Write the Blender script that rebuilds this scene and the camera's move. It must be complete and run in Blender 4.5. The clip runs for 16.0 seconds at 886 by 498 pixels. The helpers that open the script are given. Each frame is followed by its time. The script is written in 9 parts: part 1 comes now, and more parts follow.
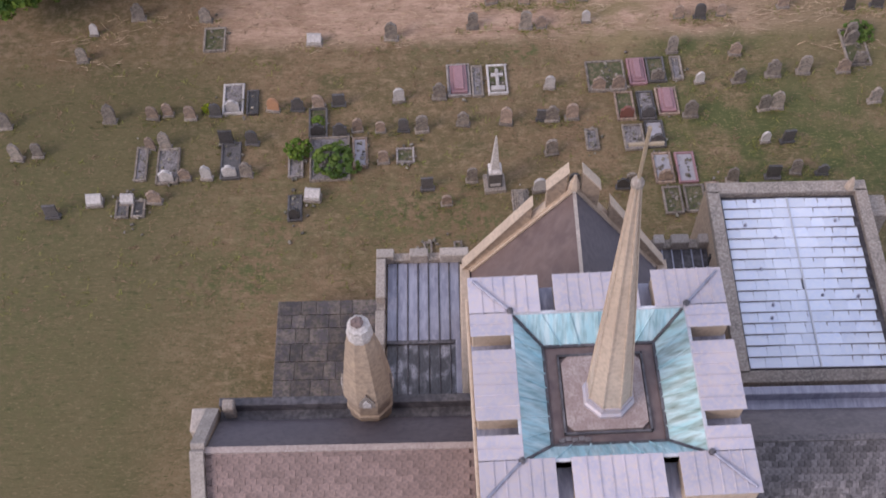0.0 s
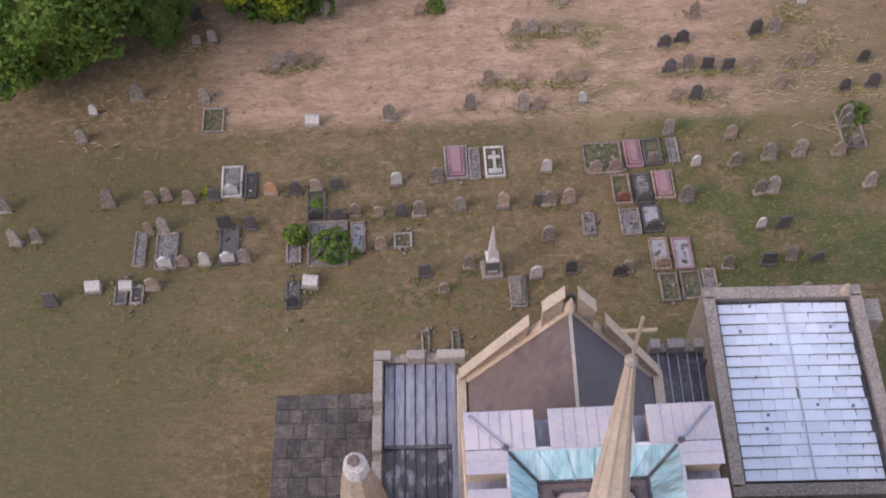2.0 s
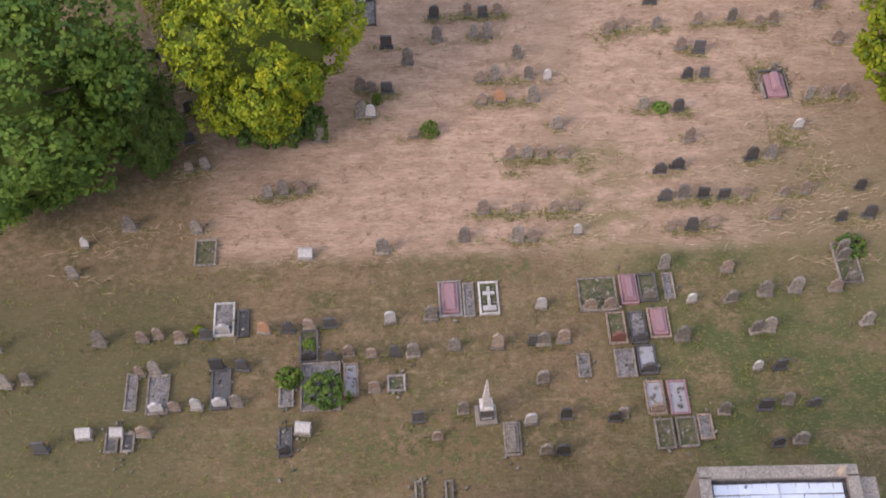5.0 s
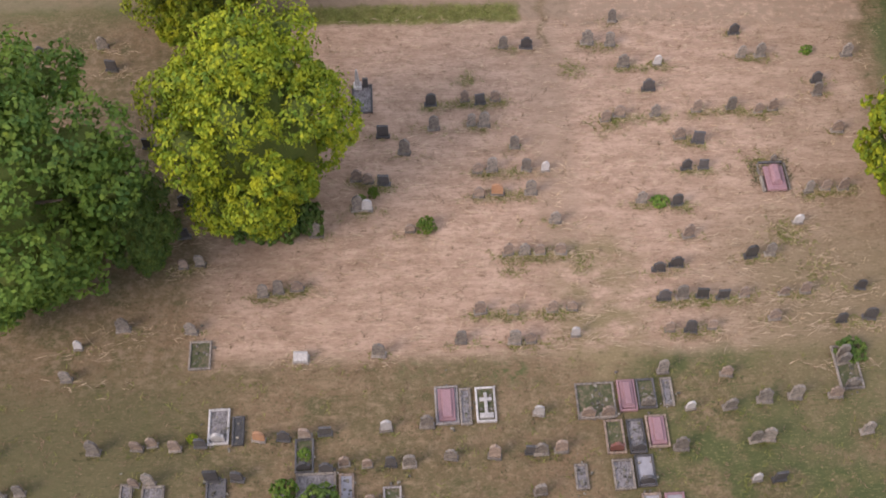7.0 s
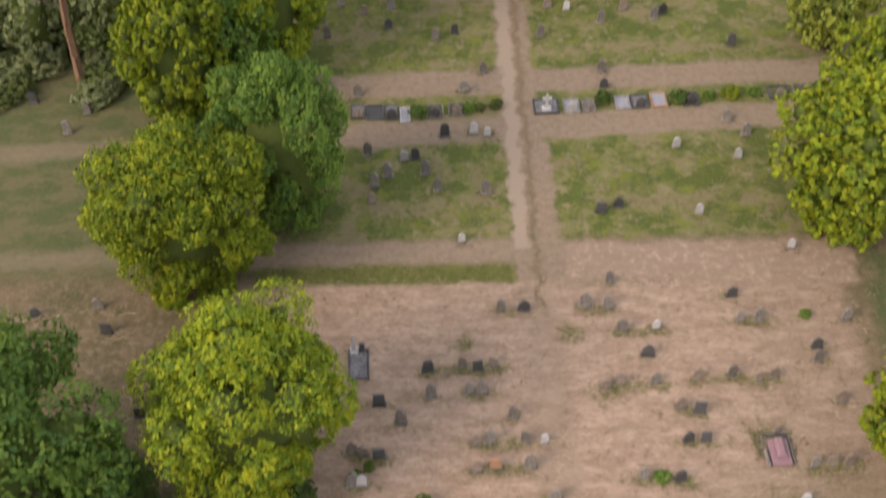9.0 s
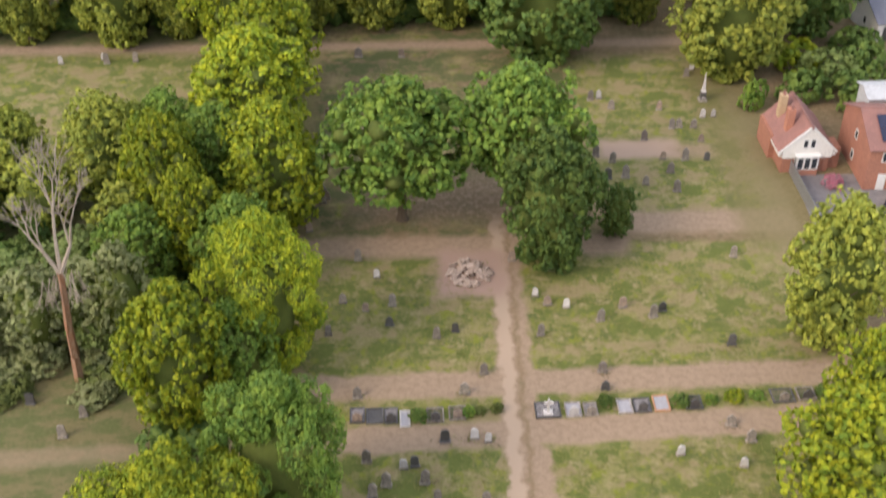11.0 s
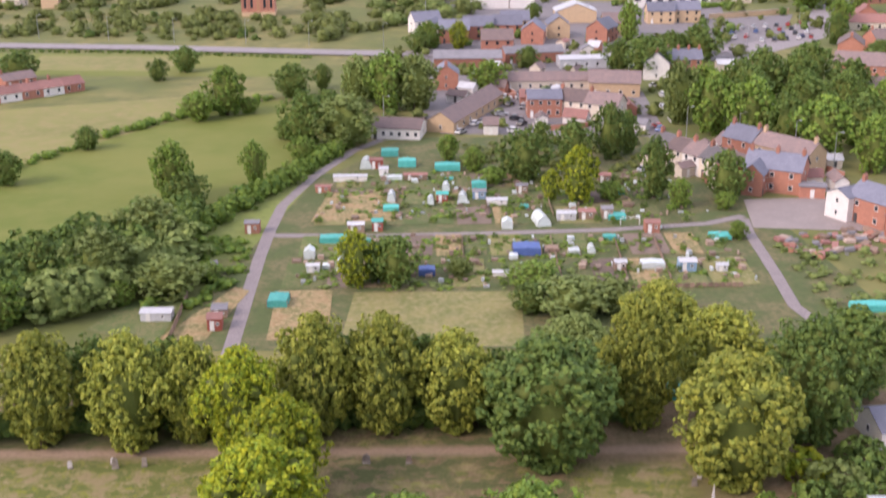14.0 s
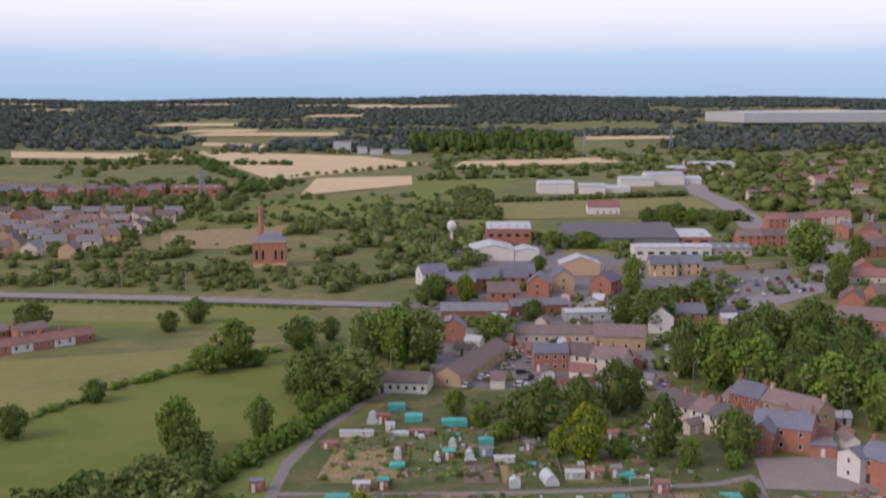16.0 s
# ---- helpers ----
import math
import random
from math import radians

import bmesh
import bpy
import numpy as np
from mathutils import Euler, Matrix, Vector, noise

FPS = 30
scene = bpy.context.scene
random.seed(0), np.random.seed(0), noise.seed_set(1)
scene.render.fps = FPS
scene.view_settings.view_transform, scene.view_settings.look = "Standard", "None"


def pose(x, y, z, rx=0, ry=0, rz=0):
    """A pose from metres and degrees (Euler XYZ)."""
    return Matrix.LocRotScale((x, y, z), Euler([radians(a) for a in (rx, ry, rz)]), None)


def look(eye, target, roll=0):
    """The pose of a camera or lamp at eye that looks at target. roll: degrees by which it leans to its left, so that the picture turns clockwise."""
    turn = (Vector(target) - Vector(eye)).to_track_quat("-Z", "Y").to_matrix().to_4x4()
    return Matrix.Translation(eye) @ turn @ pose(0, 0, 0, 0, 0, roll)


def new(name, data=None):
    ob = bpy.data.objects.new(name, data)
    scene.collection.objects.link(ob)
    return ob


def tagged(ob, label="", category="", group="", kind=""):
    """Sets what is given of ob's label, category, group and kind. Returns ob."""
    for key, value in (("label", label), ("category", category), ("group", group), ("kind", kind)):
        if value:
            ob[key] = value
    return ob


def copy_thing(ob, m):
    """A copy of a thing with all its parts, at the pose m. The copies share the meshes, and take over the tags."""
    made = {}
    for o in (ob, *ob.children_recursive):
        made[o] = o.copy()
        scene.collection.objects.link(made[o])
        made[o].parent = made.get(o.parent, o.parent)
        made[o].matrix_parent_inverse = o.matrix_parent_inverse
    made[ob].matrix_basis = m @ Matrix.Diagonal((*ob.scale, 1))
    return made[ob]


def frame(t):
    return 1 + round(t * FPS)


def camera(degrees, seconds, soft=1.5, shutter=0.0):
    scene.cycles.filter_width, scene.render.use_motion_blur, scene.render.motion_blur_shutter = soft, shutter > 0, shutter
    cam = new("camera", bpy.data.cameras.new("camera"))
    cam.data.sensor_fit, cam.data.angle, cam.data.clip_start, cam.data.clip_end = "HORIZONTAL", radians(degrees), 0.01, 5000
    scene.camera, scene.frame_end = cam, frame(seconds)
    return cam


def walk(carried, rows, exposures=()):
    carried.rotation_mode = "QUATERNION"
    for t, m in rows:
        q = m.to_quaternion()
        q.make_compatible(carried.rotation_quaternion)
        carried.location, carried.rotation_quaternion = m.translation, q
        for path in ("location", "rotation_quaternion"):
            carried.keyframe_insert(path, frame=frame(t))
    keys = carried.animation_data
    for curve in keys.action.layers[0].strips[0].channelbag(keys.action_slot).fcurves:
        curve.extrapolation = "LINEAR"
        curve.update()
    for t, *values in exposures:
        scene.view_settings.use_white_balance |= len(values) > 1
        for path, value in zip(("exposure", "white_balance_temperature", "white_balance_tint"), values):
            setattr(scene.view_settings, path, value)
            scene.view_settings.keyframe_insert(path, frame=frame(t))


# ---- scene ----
cam = camera(42.0, 16.0, soft=1.7, shutter=0.6)
PATH = [
    (0.0, pose(-0.12, -1.77, 55.67, 31.67, 0, 0.41) @ pose(0, 0, 0, 0, 0, -1.59)),
    (0.5, pose(-0.03, -0.93, 56.30, 31.83, 0, 0.42) @ pose(0, 0, 0, 0, 0, -1.60)),
    (1.0, pose(0.04, -0.03, 56.91, 31.97, 0, 0.40) @ pose(0, 0, 0, 0, 0, -1.60)),
    (1.5, pose(0.09, 0.92, 57.56, 32.06, 0, 0.42) @ pose(0, 0, 0, 0, 0, -1.62)),
    (2.0, pose(0.09, 1.84, 58.23, 32.20, 0, 0.32) @ pose(0, 0, 0, 0, 0, -1.51)),
    (2.5, pose(0.20, 2.91, 58.86, 32.29, 0, 0.40) @ pose(0, 0, 0, 0, 0, -1.61)),
    (3.0, pose(0.21, 4.01, 59.49, 32.37, 0, 0.27) @ pose(0, 0, 0, 0, 0, -1.47)),
    (3.5, pose(0.24, 5.17, 60.15, 32.44, 0, 0.21) @ pose(0, 0, 0, 0, 0, -1.47)),
    (4.0, pose(0.31, 6.36, 60.75, 32.55, 0, 0.13) @ pose(0, 0, 0, 0, 0, -1.39)),
    (6.5, pose(0.80, 13.37, 64.30, 32.49, 0, 0.17) @ pose(0, 0, 0, 0, 0, -1.46)),
    (7.0, pose(0.81, 14.96, 65.06, 32.39, 0, 0.04) @ pose(0, 0, 0, 0, 0, -1.31)),
    (7.5, pose(0.76, 16.51, 65.74, 32.35, 0, -0.17) @ pose(0, 0, 0, 0, 0, -1.15)),
    (7.8, pose(0.73, 17.49, 66.19, 33.21, 0, -0.30) @ pose(0, 0, 0, 0, 0, -1.04)),
    (8.0, pose(0.71, 18.14, 66.49, 34.50, 0, -0.38) @ pose(0, 0, 0, 0, 0, -0.96)),
    (8.5, pose(0.76, 19.63, 67.27, 37.60, 0, -0.50) @ pose(0, 0, 0, 0, 0, -0.76)),
    (9.0, pose(0.87, 21.14, 68.15, 40.88, 0, -0.52) @ pose(0, 0, 0, 0, 0, -0.70)),
    (9.5, pose(0.93, 22.63, 69.01, 43.80, 0, -0.56) @ pose(0, 0, 0, 0, 0, -0.63)),
    (12.0, pose(1.34, 27.13, 73.73, 58.27, 0, -0.41) @ pose(0, 0, 0, 0, 0, -0.49)),
    (12.5, pose(1.31, 27.17, 74.29, 61.40, 0, -0.38) @ pose(0, 0, 0, 0, 0, -0.45)),
    (13.0, pose(1.30, 27.27, 74.96, 64.47, 0, -0.33) @ pose(0, 0, 0, 0, 0, -0.40)),
    (13.5, pose(1.32, 27.31, 75.68, 67.53, 0, -0.28) @ pose(0, 0, 0, 0, 0, -0.39)),
    (14.0, pose(1.29, 27.49, 76.57, 70.54, 0, -0.21) @ pose(0, 0, 0, 0, 0, -0.36)),
    (14.5, pose(1.22, 27.50, 77.36, 73.54, 0, -0.16) @ pose(0, 0, 0, 0, 0, -0.30)),
    (15.0, pose(1.31, 27.37, 78.14, 76.58, 0, -0.07) @ pose(0, 0, 0, 0, 0, -0.27)),
    (15.5, pose(1.13, 27.13, 78.85, 79.64, 0, -0.02) @ pose(0, 0, 0, 0, 0, -0.19)),
    (16.0, pose(0.99, 27.08, 79.66, 82.58, 0, 0.03) @ pose(0, 0, 0, 0, 0, -0.13)),
]
EXPOSURES = [(0, -0.32, 5950, 22), (4, -0.1, 6050, 19), (7, 0.0, 6200, 18), (8, -0.17, 6320, 16), (8.5, -0.14, 6400, 14), (9, -0.04, 6470, 12), (9.5, 0.06, 6550, 9), (12, 0.55, 6350, 17), (14, 0.43, 6250, 26), (15, 0.28, 6200, 31), (15.5, -0.02, 6200, 29), (16, -0.58, 6150, 25)]
walk(cam, PATH, EXPOSURES)

# ---- light ----
world = bpy.data.worlds.new("sky_world")
scene.world = world
world.use_nodes = True
wn, wl = world.node_tree.nodes, world.node_tree.links
wn.clear()
SUN_EL, SUN_AZ = radians(36), radians(-122)  # low evening sun behind cloud, to the left
w_out, w_bg, w_sky = wn.new("ShaderNodeOutputWorld"), wn.new("ShaderNodeBackground"), wn.new("ShaderNodeTexSky")
w_sky.sky_type, w_sky.sun_disc, w_sky.sun_elevation, w_sky.sun_rotation = "NISHITA", False, SUN_EL, SUN_AZ
w_co, w_sep, w_ramp, w_mix, w_map, w_noise, w_add = (wn.new("ShaderNode" + k) for k in (
    "TexCoord", "SeparateXYZ", "ValToRGB", "MixRGB", "Mapping", "TexNoise", "Math"))
w_map.inputs["Scale"].default_value = (5, 5, 40)
w_noise.inputs["Scale"].default_value, w_noise.inputs["Detail"].default_value = 1.0, 4
wl.new(w_co.outputs["Generated"], w_map.inputs["Vector"])
wl.new(w_map.outputs[0], w_noise.inputs["Vector"])
wl.new(w_co.outputs["Generated"], w_sep.inputs[0])
w_add.operation = "MULTIPLY_ADD"
w_add.inputs[1].default_value = 0.022
wl.new(w_noise.outputs[0], w_add.inputs[0])
wl.new(w_sep.outputs["Z"], w_add.inputs[2])
w_ramp.color_ramp.elements[0].position, w_ramp.color_ramp.elements[0].color = 0.012, (4.6, 7.2, 9.3, 1)
w_ramp.color_ramp.elements[1].position, w_ramp.color_ramp.elements[1].color = 0.40, (7.3, 7.6, 8.2, 1)
for q, c in ((0.044, (5.5, 8.1, 10.2, 1)), (0.058, (8.6, 9.7, 10.5, 1)), (0.090, (12.0, 12.2, 12.0, 1))):
    w_ramp.color_ramp.elements.new(q).color = c
wl.new(w_add.outputs[0], w_ramp.inputs[0])
w_mix.inputs[0].default_value = 0.8  # a veil of high cloud
wl.new(w_sky.outputs[0], w_mix.inputs[1])
wl.new(w_ramp.outputs[0], w_mix.inputs[2])
wl.new(w_mix.outputs[0], w_bg.inputs["Color"])
w_bg.inputs["Strength"].default_value = 0.13
wl.new(w_bg.outputs[0], w_out.inputs[0])
sun = new("sun", bpy.data.lights.new("sun", "SUN"))
sun.data.energy, sun.data.angle, sun.data.color = 2.3, radians(26), (1.0, 0.84, 0.66)
sun.matrix_world = look((math.sin(SUN_AZ) * 90, math.cos(SUN_AZ) * 90, math.tan(SUN_EL) * 90), (0, 0, 0))


# ---- materials ----
def mat(name, c1, c2, scale=2.0, rough=0.85, bump=0.3, fine=None, c3=None, metal=0.0, vary=0.0, spread=(0.35, 0.65), island=False, stretch=(1, 1, 1)):
    """Two colours mixed by a coarse noise, a third by a fine one, relief, and a change of value from piece to piece."""
    m = bpy.data.materials.new(name)
    m.use_nodes = True
    n, l = m.node_tree.nodes, m.node_tree.links
    b = n["Principled BSDF"]
    co = n.new("ShaderNodeTexCoord")
    mp = n.new("ShaderNodeMapping")
    mp.inputs["Scale"].default_value = stretch
    l.new(co.outputs["Object"], mp.inputs["Vector"])
    def noise_at(s, detail):
        t = n.new("ShaderNodeTexNoise")
        t.inputs["Scale"].default_value, t.inputs["Detail"].default_value, t.inputs["Roughness"].default_value = s, detail, 0.6
        l.new(mp.outputs[0], t.inputs["Vector"])
        return t
    def span(src, lo, hi):
        r = n.new("ShaderNodeMapRange")
        r.inputs["From Min"].default_value, r.inputs["From Max"].default_value = lo, hi
        l.new(src, r.inputs["Value"])
        return r.outputs[0]
    def mix(fac, a, c):
        x = n.new("ShaderNodeMixRGB")
        l.new(fac, x.inputs[0])
        for s, v in ((1, a), (2, c)):
            if isinstance(v, tuple):
                x.inputs[s].default_value = (*v, 1)
            else:
                l.new(v, x.inputs[s])
        return x.outputs[0]
    big, small = noise_at(scale, 4), noise_at(fine or scale * 7, 3)
    col = mix(span(big.outputs[0], *spread), c1, c2)
    col = mix(span(small.outputs[0], 0.42, 0.72), col, c3 or tuple(v * 0.72 for v in c1))
    if vary:
        rnd = n.new("ShaderNodeNewGeometry").outputs["Random Per Island"] if island else n.new("ShaderNodeObjectInfo").outputs["Random"]
        hs = n.new("ShaderNodeHueSaturation")
        l.new(span(rnd, 0, 1), hs.inputs["Value"])
        r = hs.inputs["Value"].links[0].from_node
        r.inputs["To Min"].default_value, r.inputs["To Max"].default_value = 1 - vary, 1 + vary
        l.new(col, hs.inputs["Color"])
        col = hs.outputs[0]
    l.new(col, b.inputs["Base Color"])
    b.inputs["Roughness"].default_value, b.inputs["Metallic"].default_value = rough, metal
    if bump:
        bp = n.new("ShaderNodeBump")
        bp.inputs["Strength"].default_value, bp.inputs["Distance"].default_value = bump, 0.05
        l.new(small.outputs[0], bp.inputs["Height"])
        l.new(bp.outputs[0], b.inputs["Normal"])
    return m


def leafy(name, c1, c2, c3):
    """Foliage: a hue for each leaf spray, another for each tree, some light let through."""
    m = mat(name, c1, c2, 0.55, 0.6, 0, fine=1.5, c3=c3, vary=0.19, island=True)
    n, l = m.node_tree.nodes, m.node_tree.links
    b = n["Principled BSDF"]
    tr, ad = n.new("ShaderNodeBsdfTranslucent"), n.new("ShaderNodeMixShader")
    src = b.inputs["Base Color"].links[0].from_socket
    ob, hs = n.new("ShaderNodeObjectInfo"), n.new("ShaderNodeHueSaturation")
    mr = n.new("ShaderNodeMapRange")
    mr.inputs["To Min"].default_value, mr.inputs["To Max"].default_value = 0.78, 1.18
    l.new(ob.outputs["Random"], mr.inputs["Value"])
    l.new(mr.outputs[0], hs.inputs["Value"])
    l.new(src, hs.inputs["Color"])
    l.new(hs.outputs[0], b.inputs["Base Color"])
    l.new(hs.outputs[0], tr.inputs["Color"])
    b.inputs["Specular IOR Level"].default_value = 0.12
    ad.inputs[0].default_value = 0.2
    l.new(b.outputs[0], ad.inputs[1])
    l.new(tr.outputs[0], ad.inputs[2])
    l.new(ad.outputs[0], n["Material Output"].inputs["Surface"])
    return m


LEAF_Y = leafy("leaf_lime", (0.24, 0.315, 0.024), (0.125, 0.205, 0.032), (0.53, 0.52, 0.03))
LEAF_M = leafy("leaf_green", (0.165, 0.275, 0.046), (0.10, 0.19, 0.05), (0.30, 0.39, 0.06))
LEAF_D = leafy("leaf_dark", (0.118, 0.19, 0.047), (0.074, 0.135, 0.042), (0.205, 0.27, 0.055))
LEAF_S = leafy("leaf_scrub", (0.155, 0.19, 0.055), (0.10, 0.135, 0.045), (0.235, 0.26, 0.075))
# distance haze is put into this greyer, bluer leaf colour
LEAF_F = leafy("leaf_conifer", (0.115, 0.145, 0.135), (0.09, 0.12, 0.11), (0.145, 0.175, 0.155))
LEAF_O = leafy("leaf_olive", (0.285, 0.325, 0.056), (0.172, 0.225, 0.05), (0.46, 0.455, 0.075))
LEAF_G = leafy("leaf_grey", (0.20, 0.265, 0.08), (0.13, 0.185, 0.058), (0.29, 0.345, 0.11))
LEAF_W = leafy("leaf_withered", (0.25, 0.28, 0.12), (0.18, 0.205, 0.085), (0.33, 0.34, 0.17))
# green of the crown hearts, painted as the shade seen between leaves
CROWN_SHADE = mat("crown_twigs", (0.13, 0.17, 0.04), (0.10, 0.135, 0.036), 2.0, 0.95, 0.5, c3=(0.16, 0.17, 0.05))
CROWN_SHADE.node_tree.nodes["Principled BSDF"].inputs["Specular IOR Level"].default_value = 0.05
BARK = mat("bark", (0.16, 0.12, 0.085), (0.10, 0.075, 0.055), 3, 0.95, 0.6, stretch=(3, 3, 0.6))
DEADWOOD = mat("dead_wood", (0.42, 0.35, 0.29), (0.30, 0.24, 0.19), 3, 0.9, 0.4, stretch=(3, 3, 0.6))
STONE = mat("sandstone", (0.48, 0.37, 0.275), (0.38, 0.295, 0.225), 0.8, 0.9, 0.4, c3=(0.27, 0.215, 0.175), vary=0.10)
STONE_PALE = mat("pale_sandstone", (0.64, 0.52, 0.41), (0.54, 0.43, 0.34), 0.9, 0.9, 0.25, c3=(0.46, 0.37, 0.29), vary=0.06)
STONE_GREY = mat("grey_stone", (0.31, 0.26, 0.23), (0.20, 0.175, 0.16), 1.4, 0.9, 0.4, c3=(0.46, 0.41, 0.36), vary=0.15)
COPING = mat("weathered_coping", (0.50, 0.44, 0.40), (0.38, 0.34, 0.31), 1.5, 0.9, 0.3, c3=(0.28, 0.25, 0.23), vary=0.12)
LEAD = mat("lead_sheet", (0.34, 0.345, 0.43), (0.25, 0.255, 0.33), 1.2, 0.45, 0.2, fine=3, c3=(0.42, 0.42, 0.51), metal=0.3, vary=0.10, spread=(0.40, 0.60), stretch=(2, 0.5, 1))
LEAD_DARK = mat("dark_lead", (0.085, 0.08, 0.095), (0.16, 0.15, 0.165), 1.1, 0.5, 0.25, fine=5, c3=(0.04, 0.04, 0.045), vary=0.12, spread=(0.42, 0.58))
LEAD_WARM = mat("pale_lead_capping", (0.59, 0.54, 0.60), (0.49, 0.47, 0.56), 0.9, 0.5, 0.15, c3=(0.64, 0.56, 0.55), metal=0.15, vary=0.10, spread=(0.40, 0.60))
COPPER, COPPER_SIDE = (mat("verdigris_copper_" + nm, (0.42, 0.68, 0.76), (0.63, 0.80, 0.84), 1.3, 0.6, 0.15, fine=2.2, c3=(0.27, 0.44, 0.48), metal=0.1, vary=0.07, spread=(0.40, 0.62), stretch=st) for nm, st in (("lengthwise", (3.2, 0.5, 0.5)), ("crosswise", (0.5, 3.2, 0.5))))
COPPER_STAINED = mat("stained_verdigris_copper", (0.45, 0.69, 0.72), (0.58, 0.74, 0.76), 1.2, 0.65, 0.2, fine=1.5, c3=(0.20, 0.25, 0.20), metal=0.1, vary=0.06, spread=(0.40, 0.62), stretch=(0.5, 2.6, 0.5))
WET_LEAD = mat("wet_blotched_lead", (0.10, 0.10, 0.115), (0.42, 0.42, 0.48), 1.5, 0.35, 0.2, fine=6, c3=(0.06, 0.06, 0.065), vary=0.1, spread=(0.50, 0.60), stretch=(1.5, 0.7, 1))
SLATE_GREY = mat("weathered_grey_slope", (0.19, 0.17, 0.185), (0.145, 0.13, 0.145), 0.8, 0.75, 0.25, fine=5, c3=(0.23, 0.205, 0.21))
RIDGE_PALE = mat("pale_ridge_tile", (0.40, 0.325, 0.30), (0.30, 0.24, 0.225), 1.4, 0.9, 0.3, c3=(0.47, 0.40, 0.37), vary=0.1)
FLASHING = mat("pale_flashing", (0.62, 0.64, 0.70), (0.50, 0.52, 0.58), 1.5, 0.5, 0.1, c3=(0.70, 0.71, 0.75), vary=0.06)
SHEET = mat("white_roof_sheet", (0.80, 0.86, 0.98), (0.71, 0.78, 0.95), 0.8, 0.3, 0.08, c3=(0.82, 0.86, 0.97), vary=0.07)
ROOF_TILE = mat("clay_stone_tile", (0.30, 0.215, 0.195), (0.225, 0.165, 0.155), 1.1, 0.9, 0.4, c3=(0.17, 0.13, 0.125), vary=0.16)
SLATE = mat("slate", (0.15, 0.138, 0.15), (0.22, 0.20, 0.205), 1.2, 0.8, 0.4, c3=(0.07, 0.065, 0.07), vary=0.4)
ROOF_BROWN = mat("smooth_brown_roof", (0.18, 0.13, 0.125), (0.135, 0.10, 0.105), 0.5, 0.65, 0.15, fine=2.2, c3=(0.215, 0.165, 0.16), spread=(0.40, 0.60), stretch=(1, 1, 0.5))
ROOF_VIOLET = mat("smooth_slate_roof", (0.135, 0.12, 0.14), (0.165, 0.145, 0.165), 0.6, 0.7, 0.15, c3=(0.11, 0.10, 0.12))
FLAG = mat("paving_flag", (0.09, 0.078, 0.09), (0.17, 0.14, 0.128), 1.6, 0.85, 0.5, fine=6, c3=(0.055, 0.058, 0.042), vary=0.3, spread=(0.42, 0.58))
GRANITE = mat("black_granite", (0.05, 0.047, 0.05), (0.10, 0.093, 0.095), 5, 0.4, 0.05, fine=13, c3=(0.15, 0.14, 0.14), vary=0.3)
GRAVE_G = mat("weathered_headstone", (0.29, 0.24, 0.20), (0.13, 0.11, 0.10), 4, 0.95, 0.6, fine=14, c3=(0.37, 0.33, 0.29), vary=0.28, spread=(0.40, 0.60))
GRAVE_P = mat("sandstone_headstone", (0.46, 0.34, 0.26), (0.25, 0.185, 0.15), 4, 0.95, 0.5, fine=14, c3=(0.19, 0.155, 0.135), vary=0.2, spread=(0.40, 0.62))
GRAVE_O = mat("terracotta_headstone", (0.55, 0.30, 0.17), (0.45, 0.25, 0.15), 3, 0.9, 0.3, vary=0.05)
GRAVE_W = mat("white_marble", (0.68, 0.64, 0.63), (0.50, 0.47, 0.465), 3, 0.8, 0.3, fine=12, c3=(0.40, 0.37, 0.35), vary=0.18, spread=(0.40, 0.62))
KERB = mat("weathered_kerb", (0.35, 0.31, 0.295), (0.18, 0.16, 0.15), 3, 0.9, 0.4, fine=10, c3=(0.45, 0.40, 0.38), vary=0.25, spread=(0.40, 0.60))
GRAVE_PINK = mat("pink_granite", (0.36, 0.195, 0.22), (0.27, 0.155, 0.175), 4, 0.5, 0.1, c3=(0.43, 0.27, 0.285), vary=0.12)
GRAVE_RED = mat("red_granite", (0.28, 0.12, 0.095), (0.22, 0.10, 0.085), 5, 0.4, 0.05)
CHIPS = mat("grave_chippings", (0.25, 0.225, 0.235), (0.09, 0.085, 0.08), 3, 0.95, 0.6, fine=9, c3=(0.36, 0.33, 0.335), spread=(0.40, 0.60))
CHIPS_GREEN = mat("overgrown_infill", (0.085, 0.09, 0.045), (0.19, 0.15, 0.10), 2.5, 0.95, 0.6, fine=8, c3=(0.06, 0.085, 0.03), spread=(0.42, 0.58))
CHIPS_WHITE = mat("white_chippings", (0.44, 0.43, 0.48), (0.35, 0.34, 0.38), 5, 0.95, 0.5, c3=(0.36, 0.34, 0.35))
BRICK = mat("red_brick", (0.46, 0.205, 0.135), (0.37, 0.165, 0.115), 0.8, 0.9, 0.3, c3=(0.29, 0.135, 0.10), vary=0.22)
BRICK_BUFF = mat("buff_brick", (0.58, 0.42, 0.26), (0.50, 0.36, 0.235), 0.8, 0.9, 0.3, vary=0.12)
RENDER_WHITE = mat("white_render", (0.78, 0.75, 0.72), (0.70, 0.67, 0.65), 0.7, 0.85, 0.1, c3=(0.60, 0.57, 0.55))
CREAM = mat("cream_render", (0.70, 0.62, 0.52), (0.62, 0.54, 0.455), 0.8, 0.9, 0.1, vary=0.12)
TILE_RED = mat("red_roof_tile", (0.34, 0.165, 0.14), (0.26, 0.135, 0.12), 0.8, 0.85, 0.3, c3=(0.23, 0.12, 0.105), vary=0.15)
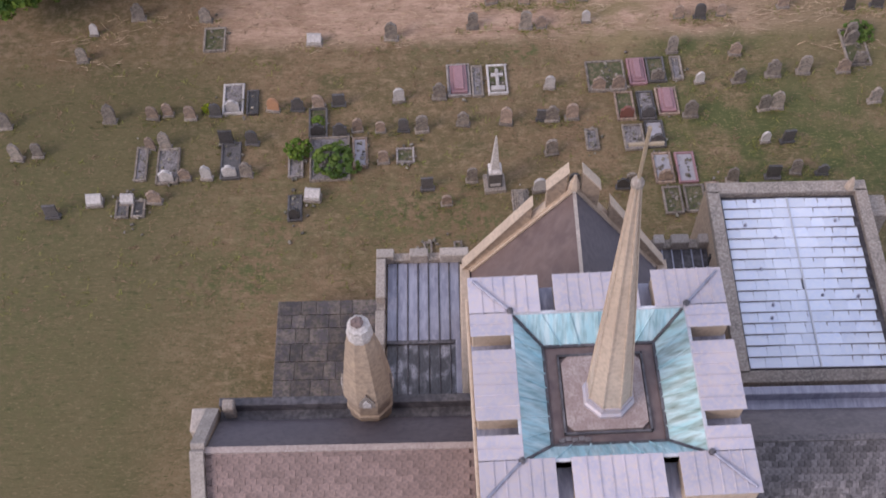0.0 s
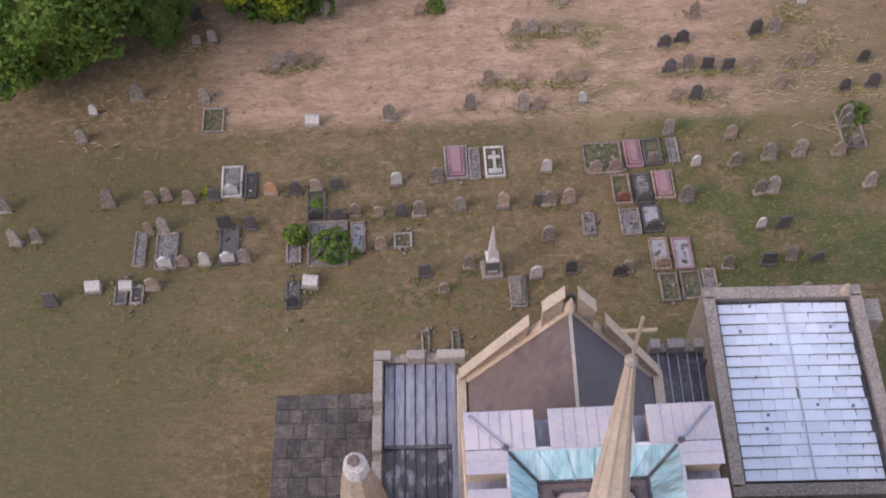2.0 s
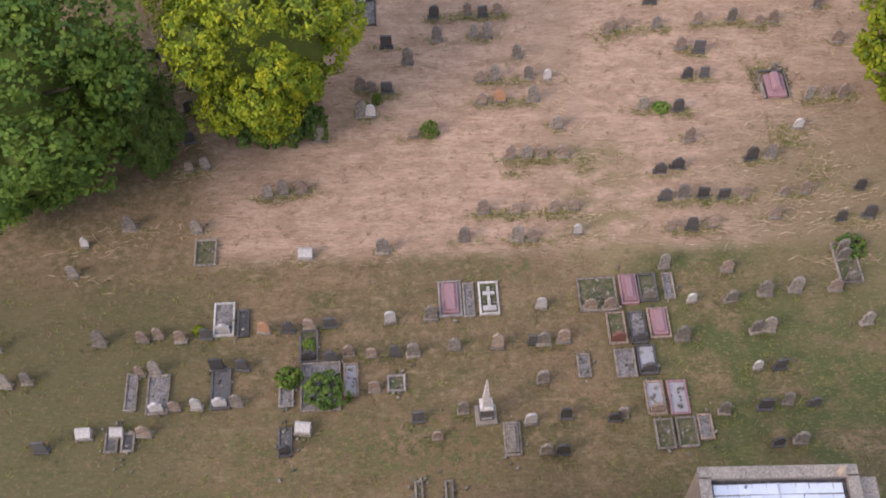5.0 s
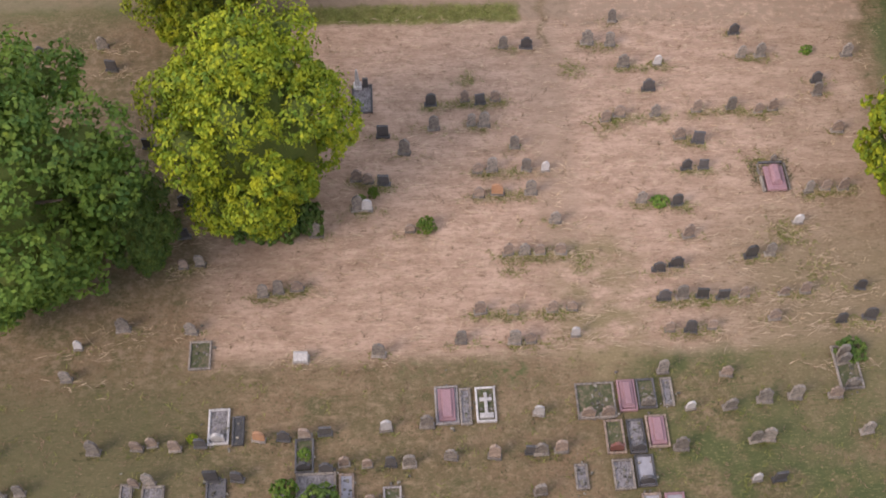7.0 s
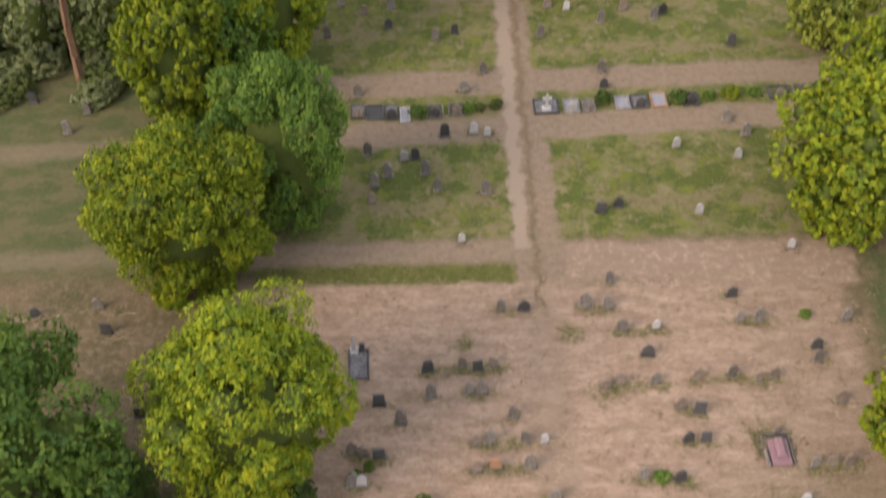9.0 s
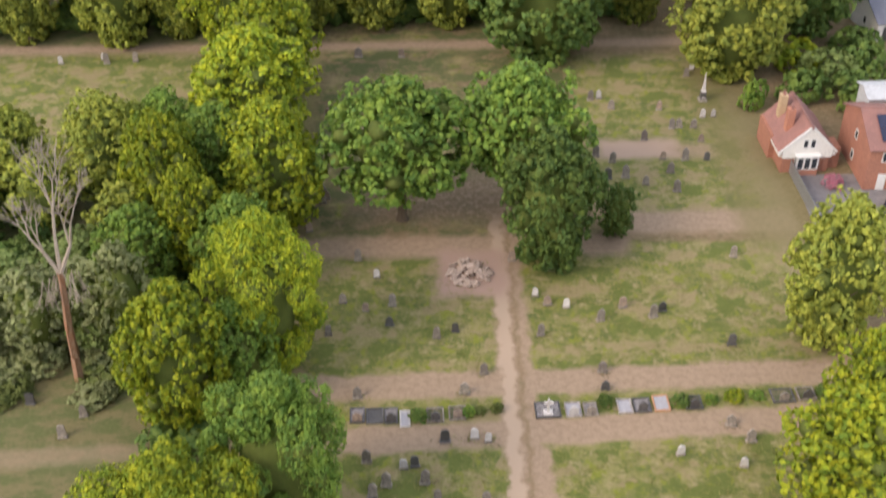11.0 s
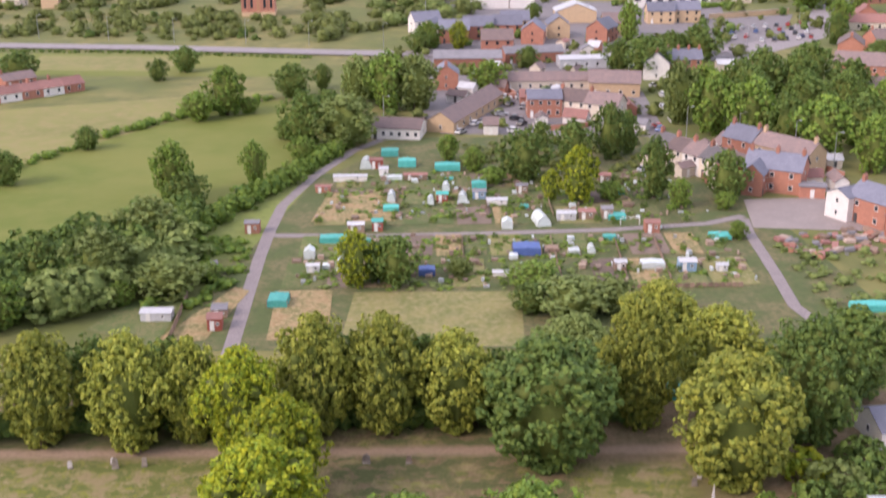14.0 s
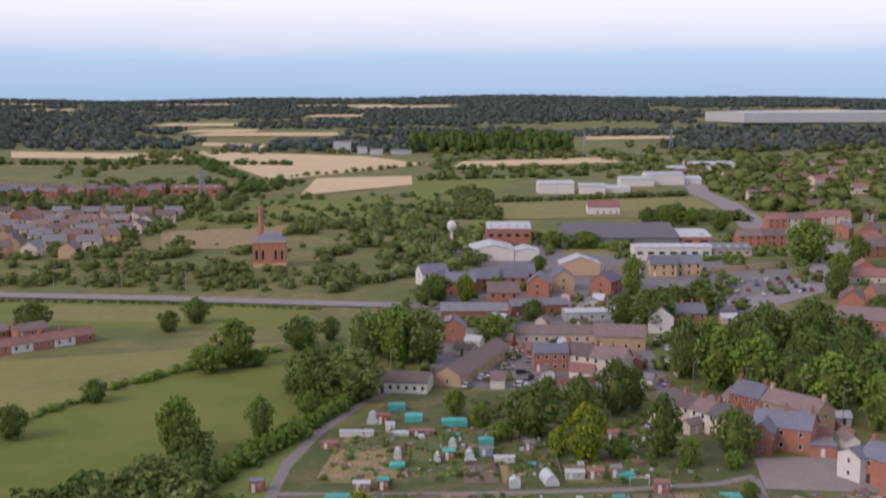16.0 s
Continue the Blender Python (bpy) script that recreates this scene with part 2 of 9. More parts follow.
TILE_BROWN = mat("brown_roof_tile", (0.24, 0.17, 0.155), (0.18, 0.135, 0.13), 0.7, 0.85, 0.3, c3=(0.14, 0.11, 0.11), vary=0.3)
ROOF_BLUE = mat("blue_slate_roof", (0.20, 0.205, 0.26), (0.155, 0.16, 0.21), 0.7, 0.7, 0.2, vary=0.2)
ROOF_GREY = mat("grey_sheet_roof", (0.24, 0.23, 0.25), (0.18, 0.175, 0.19), 0.5, 0.6, 0.1, vary=0.15)
ROOF_PALE = mat("pale_sheet_roof", (0.56, 0.57, 0.60), (0.48, 0.49, 0.52), 0.4, 0.5, 0.1, vary=0.1)
GLASS = mat("window_glass", (0.03, 0.035, 0.045), (0.05, 0.055, 0.065), 0.8, 0.08, 0.0)
FRAME_WHITE = mat("white_frame", (0.80, 0.79, 0.78), (0.74, 0.73, 0.72), 2, 0.5, 0.0)
PAINT_DARK = mat("dark_paint", (0.05, 0.05, 0.055), (0.07, 0.07, 0.075), 2, 0.5, 0.0)
TARMAC = mat("tarmac", (0.185, 0.168, 0.175), (0.24, 0.215, 0.215), 0.25, 0.9, 0.2, c3=(0.15, 0.14, 0.145))
ROADWAY = mat("worn_grey_road", (0.27, 0.24, 0.245), (0.31, 0.28, 0.28), 0.2, 0.9, 0.2, c3=(0.22, 0.20, 0.20))
TRACK = mat("gravel_track", (0.25, 0.215, 0.22), (0.20, 0.175, 0.18), 0.4, 0.95, 0.3, c3=(0.30, 0.26, 0.25))
YARD = mat("yard_concrete", (0.31, 0.265, 0.25), (0.26, 0.225, 0.215), 0.2, 0.95, 0.2, c3=(0.25, 0.21, 0.20))
TEAL = mat("teal_netting", (0.06, 0.40, 0.36), (0.04, 0.32, 0.30), 0.8, 0.7, 0.2, c3=(0.12, 0.50, 0.45), vary=0.2)
TARP = mat("blue_tarpaulin", (0.07, 0.13, 0.36), (0.05, 0.09, 0.27), 0.9, 0.6, 0.3, c3=(0.13, 0.19, 0.42), vary=0.15)
POLY = mat("polythene_cover", (0.66, 0.72, 0.72), (0.56, 0.63, 0.63), 1.2, 0.35, 0.1, c3=(0.44, 0.50, 0.50), vary=0.1)
WOOD = mat("weathered_timber", (0.26, 0.175, 0.125), (0.19, 0.13, 0.10), 1.5, 0.9, 0.3, c3=(0.33, 0.24, 0.18), vary=0.3)
SHED_RED = mat("red_painted_timber", (0.36, 0.09, 0.06), (0.28, 0.075, 0.055), 1.5, 0.8, 0.2, vary=0.15)
SHED_BLUE = mat("blue_painted_timber", (0.24, 0.36, 0.50), (0.19, 0.29, 0.42), 1.5, 0.8, 0.2, vary=0.15)
METAL = mat("galvanised_steel", (0.42, 0.43, 0.45), (0.34, 0.35, 0.37), 3, 0.45, 0.05, metal=0.6)
GILT = mat("weathered_gilt", (0.52, 0.42, 0.30), (0.42, 0.34, 0.26), 4, 0.6, 0.1, metal=0.3)
SOIL = mat("dug_soil", (0.17, 0.125, 0.10), (0.22, 0.165, 0.125), 0.7, 0.95, 0.5, c3=(0.12, 0.095, 0.075), vary=0.2)
SLAB = mat("grimy_stone_slab", (0.37, 0.29, 0.275), (0.49, 0.41, 0.395), 2.2, 0.9, 0.3, c3=(0.27, 0.20, 0.19), spread=(0.40, 0.60))
RUBBLE = mat("broken_stone", (0.52, 0.40, 0.33), (0.42, 0.32, 0.27), 3, 0.95, 0.4, vary=0.2)
CAR_PAINTS = [mat("car_paint_" + nm, c, c, 1, 0.25, 0) for nm, c in (("white", (0.75, 0.75, 0.76)), ("silver", (0.42, 0.43, 0.45)), ("blue", (0.06, 0.12, 0.32)), ("red", (0.40, 0.04, 0.03)), ("black", (0.03, 0.03, 0.035)))]


# ---- building blocks ----
def part(name, bm, material, parent=None, label=""):
    me = bpy.data.meshes.new(name)
    bm.to_mesh(me)
    bm.free()
    me.materials.append(material)
    ob = new(name, me)
    ob.parent = parent
    if label:
        ob["label"] = label
    return ob


def mesh_part(name, verts, faces, material, parent=None, label="", smooth=False):
    me = bpy.data.meshes.new(name)
    me.from_pydata([tuple(v) for v in verts], [], [tuple(f) for f in faces])
    me.materials.append(material)
    me.update()
    if smooth:
        me.polygons.foreach_set("use_smooth", [True] * len(me.polygons))
    ob = new(name, me)
    ob.parent = parent
    if label:
        ob["label"] = label
    return ob


def share(name, like, parent, m):
    """Another piece on the mesh of a piece that is there."""
    ob = new(name, like.data)
    ob.parent, ob.matrix_basis = parent, m
    return ob


def thing(name, label, category, group="", kind="", at=None):
    ob = new(name)
    ob.empty_display_size = 0.3
    if at is not None:
        ob.matrix_basis = at
    return tagged(ob, label, category, group, kind)


def box(bm, x0, x1, y0, y1, z0, z1, bevel=0.0, m=None):
    r = bmesh.ops.create_cube(bm, size=1)
    vs = r["verts"]
    for v in vs:
        v.co = Vector(((x0 + x1) / 2 + v.co.x * (x1 - x0), (y0 + y1) / 2 + v.co.y * (y1 - y0), (z0 + z1) / 2 + v.co.z * (z1 - z0)))
    if bevel:
        es = list({e for v in vs for e in v.link_edges})
        r2 = bmesh.ops.bevel(bm, geom=es, offset=bevel, segments=1, affect="EDGES", profile=0.5)
        vs = list({v for f in r2["faces"] for v in f.verts} | {v for v in vs if v.is_valid})
    if m is not None:
        for v in vs:
            v.co = m @ v.co
    return vs


def boxed(*a, **k):
    bm = bmesh.new()
    box(bm, *a, **k)
    return bm


def prism(bm, outline, z0, z1, m=None):
    """An outline in x, y drawn up from z0 to z1."""
    lo = [bm.verts.new((x, y, z0)) for x, y in outline]
    hi = [bm.verts.new((x, y, z1)) for x, y in outline]
    bm.faces.new(lo[::-1])
    bm.faces.new(hi)
    k = len(lo)
    for i in range(k):
        bm.faces.new((lo[i], lo[(i + 1) % k], hi[(i + 1) % k], hi[i]))
    if m is not None:
        for v in lo + hi:
            v.co = m @ v.co


def rings(bm, n, levels, cx=0, cy=0, turn=0.0, squash=1.0):
    """A stack of rings (radius, height[, dx, dy]) joined into one skin."""
    rows = []
    for lv in levels:
        r, z = lv[0], lv[1]
        dx, dy = (lv[2], lv[3]) if len(lv) > 2 else (0, 0)
        rows.append([bm.verts.new((cx + dx + r * math.cos(turn + 2 * math.pi * i / n), cy + dy + squash * r * math.sin(turn + 2 * math.pi * i / n), z)) for i in range(n)])
    for a, b in zip(rows, rows[1:]):
        for i in range(n):
            bm.faces.new((a[i], a[(i + 1) % n], b[(i + 1) % n], b[i]))
    bm.faces.new(rows[0][::-1])
    bm.faces.new(rows[-1])


FLAT_TO, HILL_AT, HILL_H = 1700.0, 4750.0, 74.0


def rise(x, y):
    """Height of the land: a flat valley that climbs to low hills far off."""
    d = math.hypot(x, y)
    u = min(max((d - FLAT_TO) / (HILL_AT - FLAT_TO), 0), 1)
    return HILL_H * u * u * (3 - 2 * u) * (1 + 0.10 * u * math.sin(x * 0.0021 + 1.0) + 0.05 * u * math.sin(x * 0.0063))


# ---- ground ----
def ground_material():
    """Turf, mown hay and trodden paths of the churchyard, with frayed borders."""
    m = bpy.data.materials.new("churchyard_turf")
    m.use_nodes = True
    n, l = m.node_tree.nodes, m.node_tree.links
    b = n["Principled BSDF"]
    co = n.new("ShaderNodeTexCoord").outputs["Object"]
    def noise_at(s, detail=4, stretch=None, rough=0.6):
        t = n.new("ShaderNodeTexNoise")
        t.inputs["Scale"].default_value, t.inputs["Detail"].default_value, t.inputs["Roughness"].default_value = s, detail, rough
        if stretch:
            mp = n.new("ShaderNodeMapping")
            mp.inputs["Scale"].default_value = stretch
            l.new(co, mp.inputs["Vector"])
            l.new(mp.outputs[0], t.inputs["Vector"])
        else:
            l.new(co, t.inputs["Vector"])
        return t
    def math_of(op, a, c):
        x = n.new("ShaderNodeMath")
        x.operation = op
        for s, v in ((0, a), (1, c)):
            if isinstance(v, (int, float)):
                x.inputs[s].default_value = v
            else:
                l.new(v, x.inputs[s])
        return x.outputs[0]
    def ease(v, lo, hi):
        r = n.new("ShaderNodeMapRange")
        r.interpolation_type = "SMOOTHSTEP"
        r.inputs["From Min"].default_value, r.inputs["From Max"].default_value = lo, hi
        l.new(v, r.inputs["Value"])
        return r.outputs[0]
    def blend(fac, a, c):
        x = n.new("ShaderNodeMixRGB")
        l.new(fac, x.inputs[0])
        for s, v in ((1, a), (2, c)):
            if isinstance(v, tuple):
                x.inputs[s].default_value = (*v, 1)
            else:
                l.new(v, x.inputs[s])
        return x.outputs[0]
    warp = noise_at(0.55, 4)
    fray = n.new("ShaderNodeVectorMath")
    fray.operation = "MULTIPLY_ADD"
    l.new(warp.outputs["Color"], fray.inputs[0])
    fray.inputs[1].default_value = (2.2, 1.6, 0)
    l.new(co, fray.inputs[2])
    sp = n.new("ShaderNodeSeparateXYZ")
    l.new(fray.outputs[0], sp.inputs[0])
    X, Y = math_of("SUBTRACT", sp.outputs["X"], 1.1), math_of("SUBTRACT", sp.outputs["Y"], 0.8)
    def zone(x0, x1, y0, y1, soft=0.8, lean=0.0):
        """1 within the plot; lean: how far its y runs up for each metre of x."""
        y = math_of("SUBTRACT", Y, math_of("MULTIPLY", X, lean)) if lean else Y
        a = math_of("MULTIPLY", ease(X, x0 - soft, x0 + soft), ease(math_of("MULTIPLY", X, -1), -x1 - soft, -x1 + soft))
        c = math_of("MULTIPLY", ease(y, y0 - soft, y0 + soft), ease(math_of("MULTIPLY", y, -1), -y1 - soft, -y1 + soft))
        return math_of("MULTIPLY", a, c)
    patchy, fine, tuft, streak = noise_at(0.16, 5), noise_at(1.7, 6, None, 0.72), noise_at(7.0, 3), noise_at(0.9, 6, (0.42, 1.3, 1), 0.7)
    fibre = noise_at(1.0, 5, (1.6, 7.5, 1), 0.75)
    mottle = noise_at(0.42, 5, (0.75, 1.3, 1), 0.65)
    turf = blend(ease(patchy.outputs[0], 0.38, 0.62), (0.22, 0.143, 0.082), (0.150, 0.115, 0.055))
    turf = blend(ease(mottle.outputs[0], 0.52, 0.66), turf, (0.115, 0.100, 0.043))
    turf = blend(ease(mottle.outputs[0], 0.47, 0.36), turf, (0.25, 0.17, 0.10))
    turf = blend(ease(fine.outputs[0], 0.48, 0.66), turf, (0.285, 0.205, 0.125))
    turf = blend(ease(tuft.outputs[0], 0.52, 0.68), turf, (0.095, 0.088, 0.036))
    hay = blend(ease(streak.outputs[0], 0.36, 0.66), (0.37, 0.24, 0.168), (0.54, 0.37, 0.275))
    hay = blend(ease(fibre.outputs[0], 0.52, 0.66), hay, (0.225, 0.145, 0.095))
    hay = blend(ease(fine.outputs[0], 0.54, 0.72), hay, (0.54, 0.40, 0.28))
    hay_floor = hay
    path = blend(ease(fine.outputs[0], 0.35, 0.7), (0.35, 0.25, 0.175), (0.26, 0.185, 0.125))
    path = blend(ease(fibre.outputs[0], 0.5, 0.8), path, (0.36, 0.27, 0.185))
    rank = blend(ease(fine.outputs[0], 0.35, 0.65), (0.105, 0.125, 0.030), (0.195, 0.178, 0.062))
    rank = blend(ease(tuft.outputs[0], 0.45, 0.75), rank, (0.185, 0.21, 0.024))
    rank = blend(ease(mottle.outputs[0], 0.49, 0.60), rank, (0.25, 0.215, 0.088))
    rank = blend(ease(mottle.outputs[0], 0.47, 0.38), rank, (0.085, 0.11, 0.025))
    rank = blend(ease(patchy.outputs[0], 0.5, 0.68), rank, (0.215, 0.20, 0.07))
    stroke, stalk = noise_at(1.0, 6, (1.1, 4.2, 1), 0.8), noise_at(1.3, 5, (2.2, 6.5, 1), 0.8)
    def strokes(c, dark, pale):
        c = blend(ease(stroke.outputs[0], 0.46, 0.37), c, dark)
        return blend(ease(stalk.outputs[0], 0.54, 0.64), c, pale)
    hay = blend(ease(mottle.outputs[0], 0.40, 0.62), strokes(hay_floor, (0.30, 0.195, 0.13), (0.60, 0.45, 0.32)), strokes(hay_floor, (0.24, 0.165, 0.10), (0.50, 0.37, 0.25)))
    turf = strokes(turf, (0.105, 0.092, 0.036), (0.31, 0.225, 0.13))
    lush = blend(ease(mottle.outputs[0], 0.52, 0.62), (0.084, 0.100, 0.032), (0.13, 0.125, 0.046))
    lush = blend(ease(patchy.outputs[0], 0.48, 0.60), lush, turf)
    lush = strokes(lush, (0.065, 0.085, 0.022), (0.27, 0.225, 0.10))
    rank = strokes(rank, (0.078, 0.098, 0.022), (0.285, 0.24, 0.105))
    clump = noise_at(0.75, 5, (1.0, 0.8, 1), 0.7)
    rank = blend(ease(clump.outputs[0], 0.53, 0.62), rank, (0.185, 0.205, 0.022))
    rank = blend(ease(clump.outputs[0], 0.46, 0.37), rank, (0.285, 0.235, 0.118))
    rank = strokes(rank, (0.085, 0.10, 0.024), (0.30, 0.25, 0.115))
    blotch = noise_at(0.30, 4, (1.0, 1.2, 1), 0.6)
    rank = blend(ease(blotch.outputs[0], 0.53, 0.59), rank, strokes((0.112, 0.135, 0.026), (0.075, 0.095, 0.02), (0.20, 0.19, 0.06)))
    rank = blend(ease(blotch.outputs[0], 0.46, 0.40), rank, strokes((0.25, 0.20, 0.098), (0.15, 0.135, 0.045), (0.33, 0.26, 0.15)))
    turf = blend(ease(fibre.outputs[0], 0.50, 0.70), turf, (0.165, 0.125, 0.066))
    turf = blend(ease(streak.outputs[0], 0.55, 0.72), turf, (0.30, 0.215, 0.13))
    col = turf
    col = blend(math_of("MULTIPLY", zone(12, 60, 28, 53, 4), ease(patchy.outputs[0], 0.30, 0.48)), col, lush)
    for z in (zone(-18.4, -17.3, 6, 46, 0.5), zone(-60, -20, 20, 42, 3), zone(-16, -9, 29, 33, 2), zone(-2, 6, 46.5, 48.5, 0.8), zone(-12, 4, 33, 37, 2.5)):
        col = blend(math_of("MULTIPLY", z, ease(fine.outputs[0], 0.42, 0.6)), col, lush)
    col = blend(zone(-16, 31.5, 48.2, 77.0, 1.0, 0.015), col, hay)
    col = blend(math_of("MULTIPLY", zone(-80, 60, 54, 77, 1.5, 0.2), math_of("MULTIPLY", zone(7.2, 10.2, 54, 78, 0.8), 0.4)), col, path)
    col = blend(math_of("MULTIPLY", zone(8.2, 13.4, 46, 57, 1.6, 0.0), ease(mottle.outputs[0], 0.36, 0.60)), col, strokes((0.25, 0.19, 0.10), (0.15, 0.13, 0.055), (0.38, 0.29, 0.175)))
    col = blend(math_of("MULTIPLY", zone(24, 60, 50, 80, 6), 0.3), col, turf)
    col = blend(zone(33.2, 37.5, 52, 79, 0.8), col, lush)
    col = blend(zone(-13, 6.8, 76.6, 78.6, 0.35), col, strokes(blend(ease(fine.outputs[0], 0.4, 0.6), (0.15, 0.165, 0.035), (0.24, 0.22, 0.07)), (0.10, 0.12, 0.025), (0.36, 0.31, 0.14)))
    col = blend(zone(-70, -14, 78, 175, 2), col, strokes(blend(ease(mottle.outputs[0], 0.42, 0.58), (0.10, 0.115, 0.036), (0.165, 0.14, 0.062)), (0.07, 0.08, 0.025), (0.22, 0.18, 0.09)))
    col = blend(zone(-70, -14, 138, 162, 2), col, rank)
    col = blend(zone(-42, -37.5, 143, 149, 1.0), col, (0.40, 0.30, 0.22))
    col = blend(zone(-13, 37.5, 81, 120, 0.5), col, rank)
    col = blend(zone(10.6, 33.0, 76.0, 80.6, 0.5), col, blend(ease(fine.outputs[0], 0.40, 0.62), path, hay))
    col = blend(zone(18, 38, 124, 160, 1.5), col, rank)
    col = blend(zone(-13, 18, 118, 175, 0.8), col, blend(ease(mottle.outputs[0], 0.46, 0.58), lush, blend(ease(patchy.outputs[0], 0.42, 0.6), turf, rank)))
    col = blend(math_of("MULTIPLY", zone(19, 60, 44, 58, 5), 0.7), col, strokes((0.19, 0.15, 0.075), (0.11, 0.10, 0.042), (0.33, 0.25, 0.15)))
    col = blend(math_of("MULTIPLY", zone(-60, -14, 14, 48, 4), 0.75), col, strokes((0.118, 0.105, 0.046), (0.07, 0.078, 0.028), (0.20, 0.155, 0.085)))
    # trodden ways
    for z in (math_of("MULTIPLY", zone(-70, -15, 79.0, 80.6, 0.6), 0.5), math_of("MULTIPLY", zone(-70, -14, 92.4, 94.4, 0.6, 0.05), 0.5), zone(-15, 11, 78.6, 81.0, 0.5), zone(-14, 38, 91.8, 94.9, 0.4, 0.05), zone(-20, 37, 98.0, 101.2, 0.4, 0.03), zone(7.0, 10.6, 77, 92, 0.35, 0),
              zone(6.8, 9.8, 91, 126, 0.4), math_of("MULTIPLY", zone(36.2, 39.0, 82, 150, 0.7), 0.45), zone(21, 39, 121.5, 125.5, 0.8), zone(-14, 21, 118, 121.5, 0.8), zone(-60, 40, 162.3, 164.6, 0.9)):
        col = blend(z, col, path)
    col = blend(zone(7.0, 8.1, 80, 126, 0.2), col, (0.41, 0.305, 0.225))
    col = blend(zone(8.5, 8.9, 74, 126, 0.35), col, turf)
    col = blend(math_of("MULTIPLY", zone(33, 42, 118, 162, 1.5), 0.7), col, strokes((0.175, 0.15, 0.062), (0.105, 0.10, 0.035), (0.26, 0.205, 0.105)))
    col = blend(zone(20, 29.5, 135.5, 139.5, 0.8), col, (0.40, 0.285, 0.215))
    col = blend(math_of("MULTIPLY", zone(28, 33, 135.5, 138.5, 1.0), 0.6), col, path)
    col = blend(zone(1.2, 8.2, 111.5, 119, 1.0), col, (0.37, 0.25, 0.20))
    col = blend(zone(-7, 20, 124, 133, 3.0), col, blend(ease(fine.outputs[0], 0.4, 0.6), path, turf))
    col = blend(zone(-33, -15, 47, 76, 2.5), col, blend(ease(fine.outputs[0], 0.45, 0.75), turf, path))
    l.new(col, b.inputs["Base Color"])
    b.inputs["Roughness"].default_value = 0.95
    bp = n.new("ShaderNodeBump")
    bp.inputs["Strength"].default_value, bp.inputs["Distance"].default_value = 0.5, 0.08
    l.new(fine.outputs[0], bp.inputs["Height"])
    l.new(bp.outputs[0], b.inputs["Normal"])
    return m


TURF = ground_material()
MEADOW = mat("meadow", (0.126, 0.160, 0.021), (0.172, 0.184, 0.035), 0.018, 0.95, 0.2, fine=0.12, c3=(0.170, 0.185, 0.036), spread=(0.42, 0.6))
MEADOW_DRY = mat("dry_meadow", (0.220, 0.216, 0.063), (0.180, 0.185, 0.050), 0.025, 0.95, 0.2, fine=0.2, c3=(0.265, 0.220, 0.092), spread=(0.42, 0.6))
SCRUBLAND = mat("rough_grassland", (0.125, 0.145, 0.036), (0.22, 0.195, 0.066), 0.02, 0.95, 0.3, fine=0.13, c3=(0.11, 0.125, 0.036), spread=(0.42, 0.6))
WHEAT = mat("ripe_wheat", (0.64, 0.49, 0.29), (0.58, 0.44, 0.25), 0.01, 0.95, 0.1, fine=0.2, c3=(0.60, 0.46, 0.27))
VERGE = mat("mown_strip", (0.18, 0.22, 0.05), (0.22, 0.25, 0.07), 0.1, 0.95, 0.2, fine=0.8, c3=(0.14, 0.17, 0.04))
STUBBLE = mat("dry_plot", (0.30, 0.205, 0.10), (0.16, 0.155, 0.055), 0.28, 0.95, 0.3, fine=1.3, c3=(0.42, 0.31, 0.17), spread=(0.42, 0.58))
MOWN = mat("mown_dry_grass", (0.225, 0.21, 0.072), (0.15, 0.165, 0.046), 0.16, 0.95, 0.3, fine=0.9, c3=(0.30, 0.25, 0.13), spread=(0.4, 0.6))
PLOT_GREEN = mat("vegetable_plot", (0.095, 0.13, 0.036), (0.165, 0.155, 0.065), 0.22, 0.95, 0.4, fine=1.2, c3=(0.075, 0.11, 0.03), vary=0.25, spread=(0.42, 0.58))


def land():
    """One sheet from the churchyard to the far hills, fine near by, coarse far off."""
    ys = [-400, -120, -40, 0, 60, 120, 180, 260, 400, 600, 900, 1300, 1700] + [1700 + 160 * i for i in range(1, 20)] + [4790, 4850, 4990]
    xs = [-3200, -2600, -2100, -1700, -1300, -1000, -700, -450, -250, -120, -40, 0, 40, 120, 250, 450, 700, 1000, 1300, 1700, 2100, 2600, 3200]
    vs = [(x, y, rise(x, y)) for y in ys for x in xs]
    w = len(xs)
    fs = [(j * w + i, j * w + i + 1, (j + 1) * w + i + 1, (j + 1) * w + i) for j in range(len(ys) - 1) for i in range(w - 1)]
    ob = mesh_part("ground", vs, fs, TURF, smooth=True)
    ob.data.materials.append(SCRUBLAND)
    for p in ob.data.polygons:
        p.material_index = 1 if (p.center.y > 180 or abs(p.center.x) > 120) else 0
    return tagged(ob, "dry grassy churchyard turf with mown hay and trodden paths", "ground", kind="structure")


land()


def patch(name, corners, material, label, category="field", z=0.02, kind="structure", cuts=6):
    """A field or yard between four corners, on the lie of the land."""
    a, b, c, d = [Vector((*p, 0)) for p in corners]
    vs, fs = [], []
    for j in range(cuts + 1):
        for i in range(cuts + 1):
            u, v = i / cuts, j / cuts
            p = a.lerp(b, u).lerp(d.lerp(c, u), v)
            vs.append((p.x, p.y, rise(p.x, p.y) + z))
    k = cuts + 1
    fs = [(j * k + i, j * k + i + 1, (j + 1) * k + i + 1, (j + 1) * k + i) for j in range(cuts) for i in range(cuts)]
    return tagged(mesh_part(name, vs, fs, material, smooth=True), label, category, kind=kind)


